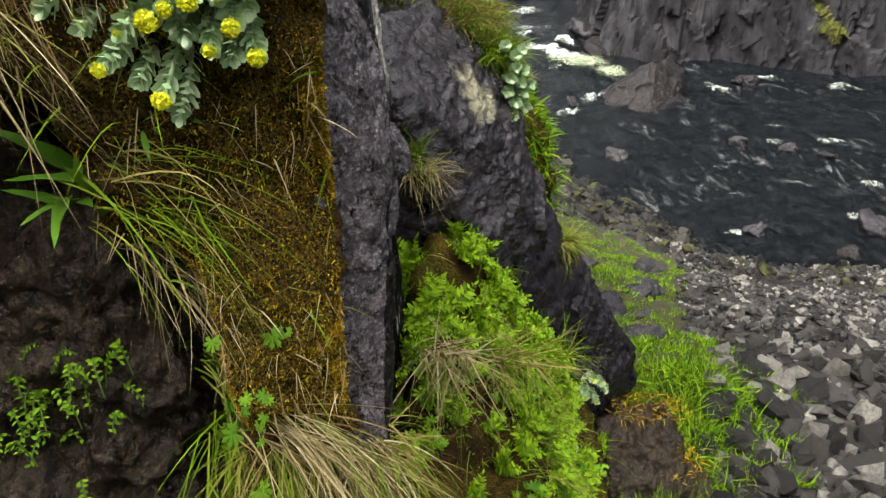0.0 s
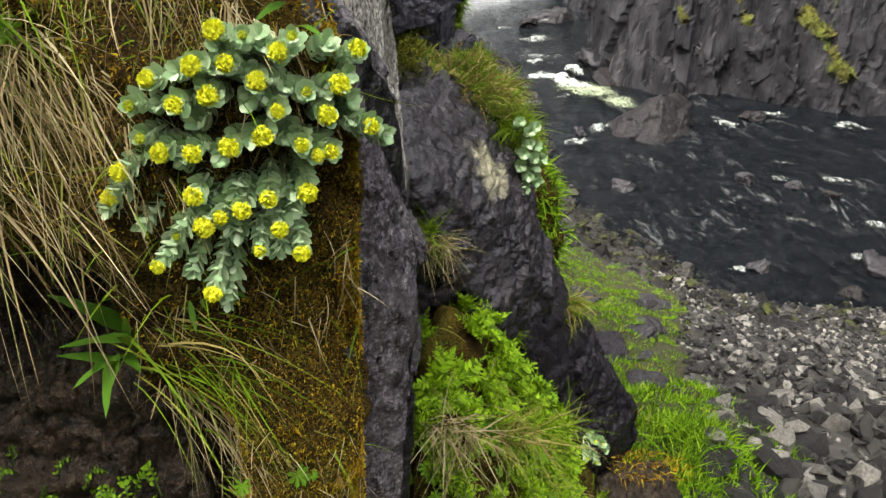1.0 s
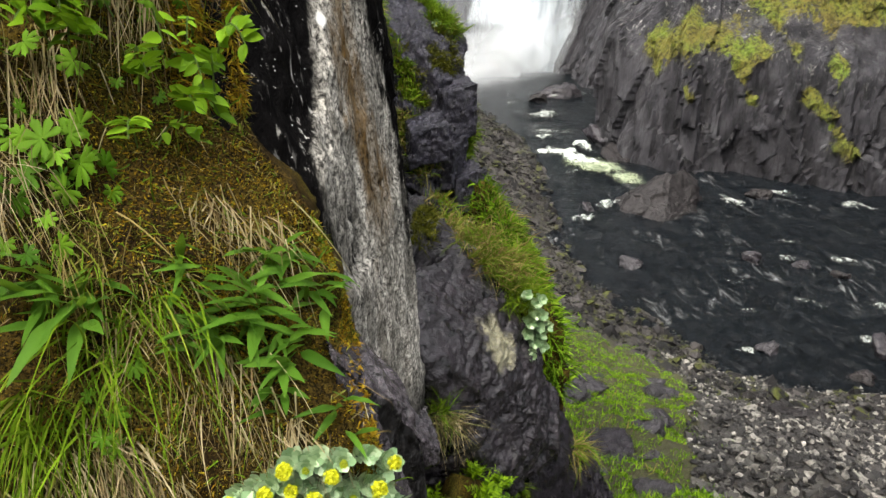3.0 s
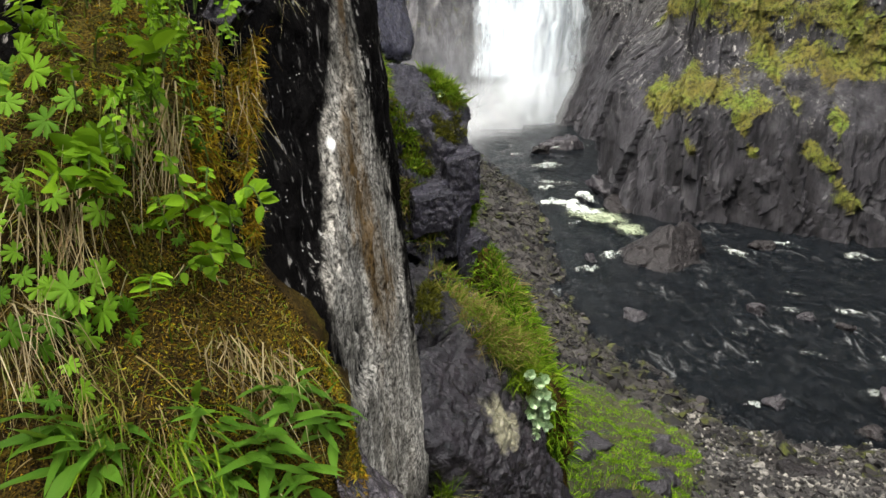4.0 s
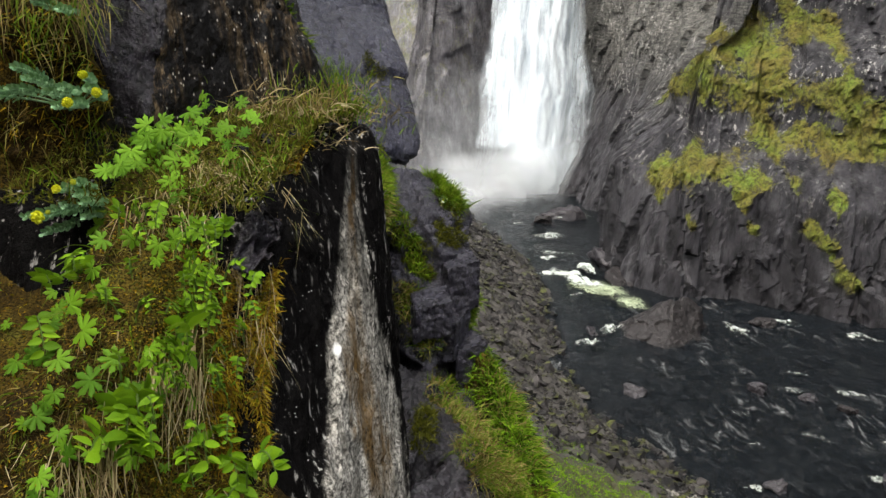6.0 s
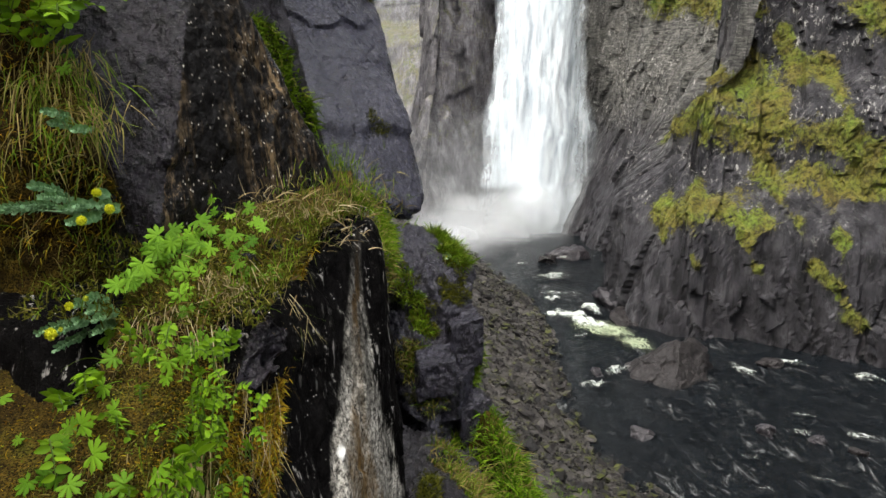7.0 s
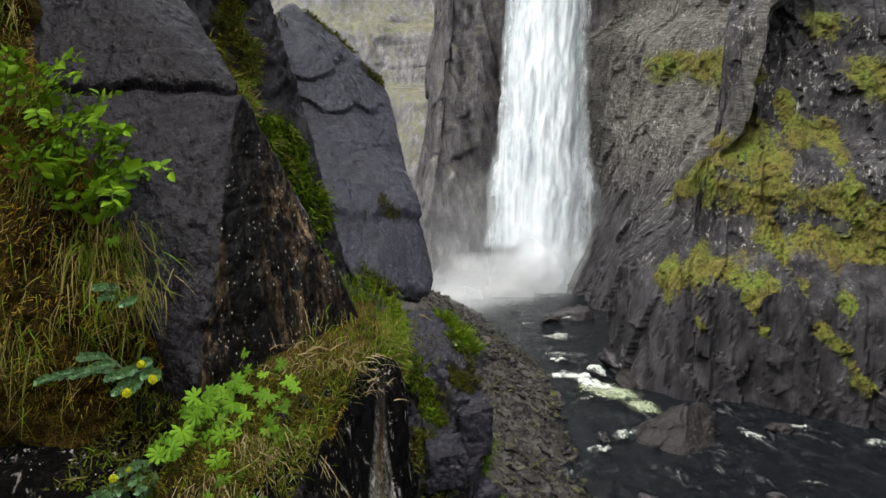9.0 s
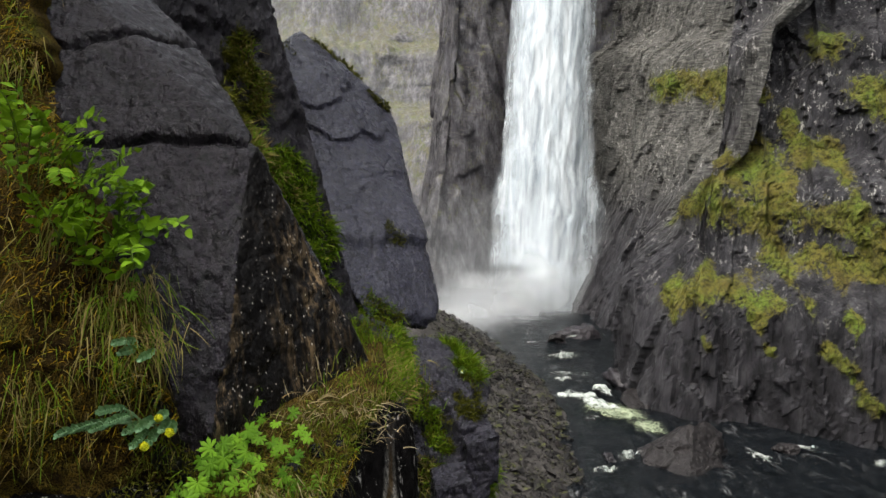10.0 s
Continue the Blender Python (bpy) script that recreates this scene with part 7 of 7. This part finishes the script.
def surface_points(ob, n, seed, toward, least):
    """Places and normals on a mesh where it faces a way."""
    me = ob.data
    co = np.empty(len(me.vertices) * 3, np.float32)
    no = np.empty(len(me.vertices) * 3, np.float32)
    me.vertices.foreach_get("co", co)
    me.vertex_normals.foreach_get("vector", no)
    co, no = co.reshape(-1, 3).astype(float), no.reshape(-1, 3).astype(float)
    ok = np.where(no @ unit(np.asarray(toward, float)) > least)[0]
    r = np.random.RandomState(seed)
    pick = r.choice(ok, n)
    return co[pick], no[pick]


def growth_along(name, label, rocks, spine, radius, n, length, width, mat, seed, out=(0.1, -0.3, 0.4), spread=0.6, droop=0.4, segs=3):
    """Ragged strips of growth rooted on rock faces near a line."""
    co, no = [], []
    for rock_name in rocks:
        me = bpy.data.objects[rock_name].data
        v, q = np.empty(len(me.vertices) * 3, np.float32), np.empty(len(me.vertices) * 3, np.float32)
        me.vertices.foreach_get("co", v)
        me.vertex_normals.foreach_get("vector", q)
        co.append(v.reshape(-1, 3).astype(float))
        no.append(q.reshape(-1, 3).astype(float))
    co, no = np.concatenate(co), np.concatenate(no)
    spine = np.asarray(spine, float)
    best = np.full(len(co), 1e9)
    for a, b in zip(spine[:-1], spine[1:]):
        t = np.clip(((co - a) @ (b - a)) / ((b - a) @ (b - a)), 0, 1)
        best = np.minimum(best, np.linalg.norm(co - a - t[:, None] * (b - a), axis=1))
    ok = np.where((best < radius * (1 + 0.9 * fbm(co, radius * 1.2, 3, seed))) & (no[:, 1] < 0.35))[0]
    if not len(ok):
        ok = np.argsort(best)[:40]
    r = np.random.RandomState(seed)
    pick = r.choice(ok, n)
    gap = 0.5 * math.sqrt(radius * radius / max(len(ok), 4)) + 0.012
    p = co[pick] + r.normal(0, gap, (n, 3)) * (1, 0.6, 1) - no[pick] * 0.004
    d = no[pick] * 0.5 + np.asarray(out, float) + spread * r.normal(size=(n, 3)) * 0.7
    v, f = blades(p, d, length * r.uniform(0.35, 1.25, n), width * r.uniform(0.6, 1.4, n), droop * r.uniform(0.3, 1.3, n), seed, segs)
    return tagged(new(name, mesh_of(name, v, f, [mat])), label, name.replace("_", " "), kind="stuff")


CLEFT = [(-1.55, 5.2, 15.45), (-1.46, 5.2, 15.25), (-1.4, 5.2, 15.05)]
CLEFT_LOW = [(-1.24, 5.2, 14.57), (-1.1, 5.2, 14.4), (-1.0, 5.25, 14.25), (-0.9, 5.3, 14.0)]
STEP_TOP = [(-0.1, 6.7, 13.1), (0.05, 6.5, 13.07), (0.12, 6.2, 12.95)]
STEP_SIDE = [(-0.38, 6.1, 13.0), (-0.28, 5.92, 12.83), (-0.16, 5.77, 12.69), (-0.07, 5.65, 12.54)]
STEP_LOW = [(-0.19, 5.46, 12.34), (-0.11, 5.21, 12.22), (0.0, 5.08, 12.11), (0.08, 5.03, 12.0)]
RIDGE = [(0.2, 3.0, 12.42), (0.33, 3.05, 12.28), (0.42, 3.0, 12.14)]
for k, (rocks, spine, radius, n, length, width, mat) in enumerate((
    (["back_rock"], CLEFT, 0.1, 1800, 0.08, 0.008, MOSS_GREEN),
    (["back_rock"], CLEFT, 0.09, 700, 0.1, 0.008, GRASS_MIX),
    (["back_rock"], CLEFT_LOW, 0.2, 4200, 0.08, 0.013, GRASS_GREEN),
    (["back_rock"], CLEFT_LOW, 0.06, 500, 0.1, 0.01, GRASS_MIX),
    (["far_slab"], [(-1.9, 8.6, 15.9), (-1.6, 9.0, 16.0), (-1.3, 9.4, 15.8)], 0.1, 700, 0.08, 0.014, MOSS_GREEN),
    (["far_slab"], [(-0.98, 9.2, 15.5), (-0.86, 9.3, 15.45)], 0.08, 300, 0.08, 0.014, MOSS_GREEN),
    (["far_slab"], [(-0.62, 7.3, 14.05), (-0.55, 7.3, 13.98)], 0.07, 300, 0.05, 0.012, MOSS_GREEN),
    (["far_slab", "cliff_step"], [(-0.75, 6.7, 13.42), (-0.5, 6.7, 13.3), (-0.3, 6.8, 13.25)], 0.07, 500, 0.06, 0.012, MOSS_GREEN),
    (["far_slab", "cliff_step"], [(-0.75, 6.7, 13.42), (-0.5, 6.7, 13.3)], 0.08, 400, 0.11, 0.01, GRASS_GREEN),
    (["cliff_step"], STEP_TOP, 0.11, 1500, 0.14, 0.012, GRASS_GREEN),
    (["cliff_step"], [(0.1, 6.2, 12.95), (0.12, 6.0, 12.78), (0.1, 5.9, 12.7)], 0.1, 1500, 0.06, 0.01, MOSS_GREEN),
    (["cliff_step"], STEP_SIDE, 0.06, 1200, 0.08, 0.011, GRASS_GREEN),
    (["cliff_step"], STEP_SIDE, 0.08, 1400, 0.05, 0.01, MOSS_GREEN),
    (["cliff_step"], STEP_LOW, 0.1, 1400, 0.06, 0.009, MOSS_GREEN),
    (["cliff_step"], STEP_LOW, 0.12, 900, 0.11, 0.008, GRASS_MIX),
    (["lower_step"], [(0.08, 4.2, 12.2), (0.19, 3.96, 12.13), (0.3, 4.2, 11.95)], 0.09, 1300, 0.11, 0.008, GRASS_MIX),
    (["lower_step"], [(-0.02, 3.2, 12.42), (0.02, 3.6, 12.42)], 0.05, 500, 0.05, 0.006, MOSS_GREEN),
    (["lichen_rock"], RIDGE, 0.05, 450, 0.11, 0.006, GRASS_MIX),
    (["cliff_step", "lower_step"], [(0.36, 5.5, 11.7), (0.4, 5.2, 11.2), (0.34, 4.9, 10.8)], 0.2, 2600, 0.13, 0.013, GRASS_GREEN),
    (["cliff_step"], [(0.33, 5.9, 12.3), (0.36, 5.6, 11.9)], 0.1, 1200, 0.11, 0.011, GRASS_GREEN),
    (["green_slope"], [(0.36, 5.5, 12.0), (0.5, 5.0, 11.88), (0.6, 4.4, 11.78), (0.74, 4.0, 11.54)], 0.3, 7000, 0.1, 0.011, BANK_GREEN),
    (["green_slope"], [(0.5, 5.0, 11.88), (0.6, 4.4, 11.78)], 0.2, 1200, 0.14, 0.008, GRASS_MIX),
    (["ledge_rock"], [(-0.46, 3.5, 13.62), (-0.38, 4.4, 13.4), (-0.36, 5.4, 13.17), (-0.42, 6.4, 13.22)], 0.16, 3600, 0.1, 0.009, GRASS_GREEN),
    (["ledge_rock"], [(-0.46, 3.5, 13.62), (-0.38, 4.4, 13.4), (-0.36, 5.4, 13.17)], 0.2, 2600, 0.09, 0.008, GRASS_MIX),
    (["ledge_rock"], [(-0.8, 3.6, 13.7), (-0.7, 5.4, 13.4), (-0.8, 6.4, 13.35)], 0.25, 3000, 0.07, 0.012, MOSS_GREEN),
    (["upper_block"], [(-0.8, 2.6, 14.85), (-0.72, 2.45, 14.7)], 0.045, 900, 0.06, 0.005, GRASS_MIX),
    (["upper_block"], [(-0.85, 2.65, 14.95), (-0.75, 2.5, 14.76)], 0.05, 1500, 0.05, 0.005, MOSS_GREEN))):
    moss = mat in (MOSS_RUST, MOSS_GREEN)
    growth_along("moss_strip" if moss else "grass_strip", "ragged moss in a joint of dark rock" if moss else "straw and green grass on a rock ledge" if mat is GRASS_MIX else "fresh green growth on a rock ledge", rocks, spine, radius, n, length, width, mat, 1300 + k)

mound = bpy.data.objects["fern_mound"]
places, normals = surface_points(mound, 320, 5, (0.3, -0.6, 0.7), 0.1)
upper, upper_n = surface_points(mound, 900, 6, (0.0, -0.6, 0.5), -0.1)
high = np.where((upper[:, 2] > 11.3) & (upper[:, 0] > -0.1) & (upper[:, 1] < 2.6))[0][:110]
places, normals = np.concatenate([places, upper[high]]), np.concatenate([normals, upper_n[high]])
first = {}
for k in range(len(places)):
    p, up = Vector(places[k]), (Vector(normals[k]) + Vector((0, -0.1, 0.5))).normalized()
    m = Matrix.Translation(p) @ up.to_track_quat("Z", "Y").to_matrix().to_4x4() @ Matrix.Rotation(k * 1.7, 4, "Z") @ Matrix.Scale(random.uniform(0.6, 1.05), 4)
    kind = ("fern", k % 3) if k % 5 < 4 else ("herb", k % 2)
    if kind not in first:
        first[kind] = fern_plant(k) if kind[0] == "fern" else broad_herb(k)
        first[kind].matrix_basis = m
    else:
        copy_thing(first[kind], m)


def mound_points(r, n):
    p, _ = surface_points(mound, n, 9, (0.3, -0.6, 0.7), 0.2)
    return p + r.normal(0, 0.01, (n, 3))


fuzz("green_undergrowth", "small green leaves covering the mound", mound_points, 5000, 0.035, 0.008, GRASS_GREEN, 1100, (0.1, -0.4, 0.8), 0.6, 0.3, 3)
fuzz("mound_grass", "thin grass among ferns", mound_points, 1600, 0.2, 0.004, GRASS_MIX, 1101, (0.2, -0.4, 0.7), 0.4, 0.5, 5)


# ---- bank: grass, shingle, rubble ----
def slope_grass(r, n):
    y = 3.2 + 19 * r.uniform(0, 1, n) ** 1.6
    right = np.interp(y, [3.5, 5.3, 8, 11.8, 15, 18, 21, 23], [2.0, 2.9, 3.7, 5.1, 6.6, 7.3, 6.3, 5.5])
    x = right + 0.6 - 5.0 * r.uniform(0, 1, n)
    p = np.stack([x, y, land(x, y)], 1)
    g = greenness(x, y) + 0.75 * fbm(p * (1, 1, 0), 1.2, 4, 66) + 0.6 * fbm(p * (1, 1, 0), 0.35, 3, 68) - 0.12
    return p[g > 0.5]


fuzz("bank_grass", "short bright grass on the river bank", slope_grass, 80000, 0.12, 0.013, BANK_GREEN, 1200, (0.1, 0, 1.0), 0.4, 0.35, 2)
fuzz("bank_grass", "longer mixed grass in tussocks on the bank", lambda r, n: (lambda p: p[fbm(p * (1, 1, 0), 0.5, 3, 67) > 0.12])(slope_grass(r, n)), 9000, 0.18, 0.012, GRASS_MIX, 1201, (0.1, -0.1, 1.0), 0.5, 0.5, 3)
for k, (x, y, s) in enumerate(((2.3, 6.2, 0.3), (2.9, 7.2, 0.24), (1.9, 7.4, 0.3), (3.3, 9.4, 0.35), (2.4, 10.4, 0.4), (4.1, 11.2, 0.35), (3.2, 12.6, 0.5), (5.0, 13.6, 0.45), (4.2, 15.0, 0.5), (2.6, 14.2, 0.6), (5.8, 16.6, 0.5), (1.5, 5.6, 0.25), (2.6, 5.3, 0.16), (3.0, 8.3, 0.2))):
    z = float(land(np.array([x]), np.array([y]))[0])
    lone_rock("bank_stone", "dark angular stone sunk in bank grass", blocky(x, y, z, s, s * 0.8, s * 0.55, 670 + k), [ROCK_SPECK], category="stone", group="stones in the bank grass", cells=16, bump=0.04, size=0.25, seed=690 + k)
for k, (x, y, n, high, wide) in enumerate(((1.75, 3.75, 500, 0.3, 0.012), (2.0, 4.1, 500, 0.28, 0.012), (1.6, 4.2, 400, 0.26, 0.012), (2.2, 4.4, 400, 0.24, 0.012), (1.9, 4.6, 400, 0.22, 0.012), (1.3, 4.4, 400, 0.24, 0.012), (1.6, 3.3, 400, 0.25, 0.01), (1.2, 2.7, 400, 0.25, 0.008), (1.0, 2.5, 400, 0.25, 0.008))):
    def spot(r, c, x=x, y=y):
        a = np.stack([x + r.normal(0, 0.14, c), y + r.normal(0, 0.14, c), np.zeros(c)], 1)
        a[:, 2] = land(a[:, 0], a[:, 1])
        return a
    fuzz("bank_tuft", "lush green tuft beside the shingle", spot, n, high, wide, BANK_GREEN, 1210 + k, (0, -0.1, 1.0), 0.4, 0.5, 4)


def stone_shape(seed):
    """An angular broken stone about one metre across."""
    r = random.Random(seed)
    bm = bmesh.new()
    for c in blocky(0, 0, 0, 0.5, r.uniform(0.34, 0.5), r.uniform(0.24, 0.4), seed, 9):
        bm.verts.new(Vector(c) * r.uniform(0.75, 1.15))
    out = bmesh.ops.convex_hull(bm, input=bm.verts[:])
    loose = [v for v in bm.verts if not v.link_faces]
    bmesh.ops.delete(bm, geom=loose, context="VERTS")
    bm.verts.index_update()
    v = np.array([v.co[:] for v in bm.verts])
    f = np.array([[q.index for q in face.verts] for face in bm.faces])
    bm.free()
    return v, f


STONES = [stone_shape(900 + k) for k in range(10)]


def scatter_stones(places, sizes, seed):
    r = np.random.RandomState(seed)
    kinds = r.randint(0, len(STONES), len(places))
    pieces = []
    for k in range(len(STONES)):
        own = np.where(kinds == k)[0]
        if not len(own):
            continue
        turns = np.array([Euler(r.uniform(-0.6, 0.6, 3) + (0, 0, r.uniform(0, 6.3))).to_matrix()[:] for _ in own], float).reshape(-1, 3, 3)
        pieces.append(stamp(STONES[k], places[own], turns, sizes[own]))
    return joined(*pieces)


def shingle_places(r, n, lo, hi):
    y = lo + (hi - lo) * r.uniform(0, 1, n)
    right = np.interp(y, [3.0, 3.5, 5.3, 8, 11.8, 15, 18, 21, 23], [1.7, 2.0, 3.0, 3.8, 5.2, 6.8, 7.6, 7.6, 8])
    x = right - 0.3 + r.uniform(0, 1, n) ** 1.15 * (1.5 + 0.75 * y)
    d = to_line(x, y, SHORE)
    ok = d > -0.6
    return np.stack([x, y, land(x, y)], 1)[ok], d[ok]


r = np.random.RandomState(77)
far_p, d = shingle_places(r, 18000, 6.4, 22)
sizes = r.uniform(0.05, 0.19, len(far_p)) * np.where(r.rand(len(far_p)) < 0.06, 2.0, 1.0)
me = mesh_of("shingle", *scatter_stones(far_p + np.array([0, 0, 0.03]), sizes, 78), [STONE_HEAP], shade=False)
tagged(new("shingle", me), "heap of broken grey stones by the river", "stones", kind="stuff")
near_p, d = shingle_places(r, 2200, 2.6, 6.4)
sizes = r.uniform(0.06, 0.17, len(near_p))
me = mesh_of("shingle", *scatter_stones(near_p, sizes, 79), [STONE_HEAP], shade=False)
tagged(new("shingle", me), "small broken stones between larger ones", "stones", kind="stuff")

# dark rubble along the near shore
y = 16 + 56 * r.uniform(0, 1, 26000)
x = np.interp(y, np.sort(SHORE[4:14, 1]), SHORE[4:14, 0][np.argsort(SHORE[4:14, 1])]) + 0.5 - r.uniform(0, 1, 26000) ** 1.2 * 8.0
keep = greenness(x, y) < 0.5
p = np.stack([x, y, land(x, y)], 1)[keep]
sizes = r.uniform(0.06, 0.24, len(p)) * np.where(r.rand(len(p)) < 0.05, 3.4, 1.0)
me = mesh_of("rubble", *scatter_stones(p, sizes, 80), [RUBBLE], shade=False)
tagged(new("rubble", me), "dark wet rubble along the shore", "stones", kind="stuff")

# the larger stones of the scree, one by one
SCREE_MESH = [mesh_of("stone", *s, [STONE], shade=False) for s in STONES]
scree = new("scree_slope")
scree.location = (3.5, 5.0, 8.6)
tagged(scree, "scree of loose angular grey stones", "scree")
near_p, d = shingle_places(r, 330, 2.8, 6.4)
for k, p in enumerate(near_p[:290]):
    s = r.uniform(0.15, 0.32) * (1.6 if k % 23 == 0 else 1.0)
    m = Matrix.LocRotScale(Vector(p) - scree.location + Vector((0, 0, 0.05)), Euler((r.uniform(-0.6, 0.6), r.uniform(-0.6, 0.6), r.uniform(0, 6.3))), (s, s, s))
    part("stone", SCREE_MESH[k % 10], scree, "", m)
lone_rock("flat_rock", "brown slanting rock at the edge of the scree", [(2.45, 5.0, 8.6), (2.75, 5.4, 8.75), (3.25, 5.6, 8.75), (3.2, 5.2, 8.55), (2.6, 4.8, 8.4), (2.5, 5.5, 8.2), (3.3, 5.8, 8.2), (3.2, 5.0, 8.2)], [ROCK_PALE], cells=24, bump=0.04, size=0.3, crack=0.02, crack_size=0.3, seed=140)
lone_rock("bank_rock", "dark rock half sunk in grass", [(2.2, 8.6, 7.3), (2.8, 8.8, 7.35), (2.9, 8.3, 7.1), (2.2, 8.2, 7.1), (2.0, 8.8, 6.8), (3.0, 8.9, 6.8), (2.6, 9.2, 7.1)], [ROCK_DARK], cells=22, bump=0.05, size=0.3, crack=0.02, crack_size=0.3, seed=141)
lone_rock("shore_slab", "pale flat slab on the shingle", [(8.6, 15.6, 2.9), (9.8, 15.3, 2.85), (10.0, 15.9, 2.7), (8.8, 16.3, 2.7), (8.6, 15.6, 2.3), (10, 15.4, 2.3), (9.2, 16.4, 2.2)], [ROCK_PALE], cells=20, bump=0.06, size=0.5, crack=0.02, crack_size=0.5, seed=142)

for k, (x, y, z, s) in enumerate(((-0.36, 1.74, 13.955, 0.03), (-0.325, 1.8, 13.96, 0.026), (-0.405, 1.7, 13.945, 0.035), (-0.29, 1.85, 13.965, 0.03), (-0.345, 1.69, 13.93, 0.022), (-0.45, 1.64, 13.925, 0.025))):
    lone_rock("ledge_stone", "small dark stone set in the ledge's turf", blocky(x, y, z, s, s * 0.8, s * 0.7, 640 + k, 9), [ROCK_BLACK], category="stone", group="stones on the ledge", cells=14, bump=0.004, size=0.02, seed=650 + k)
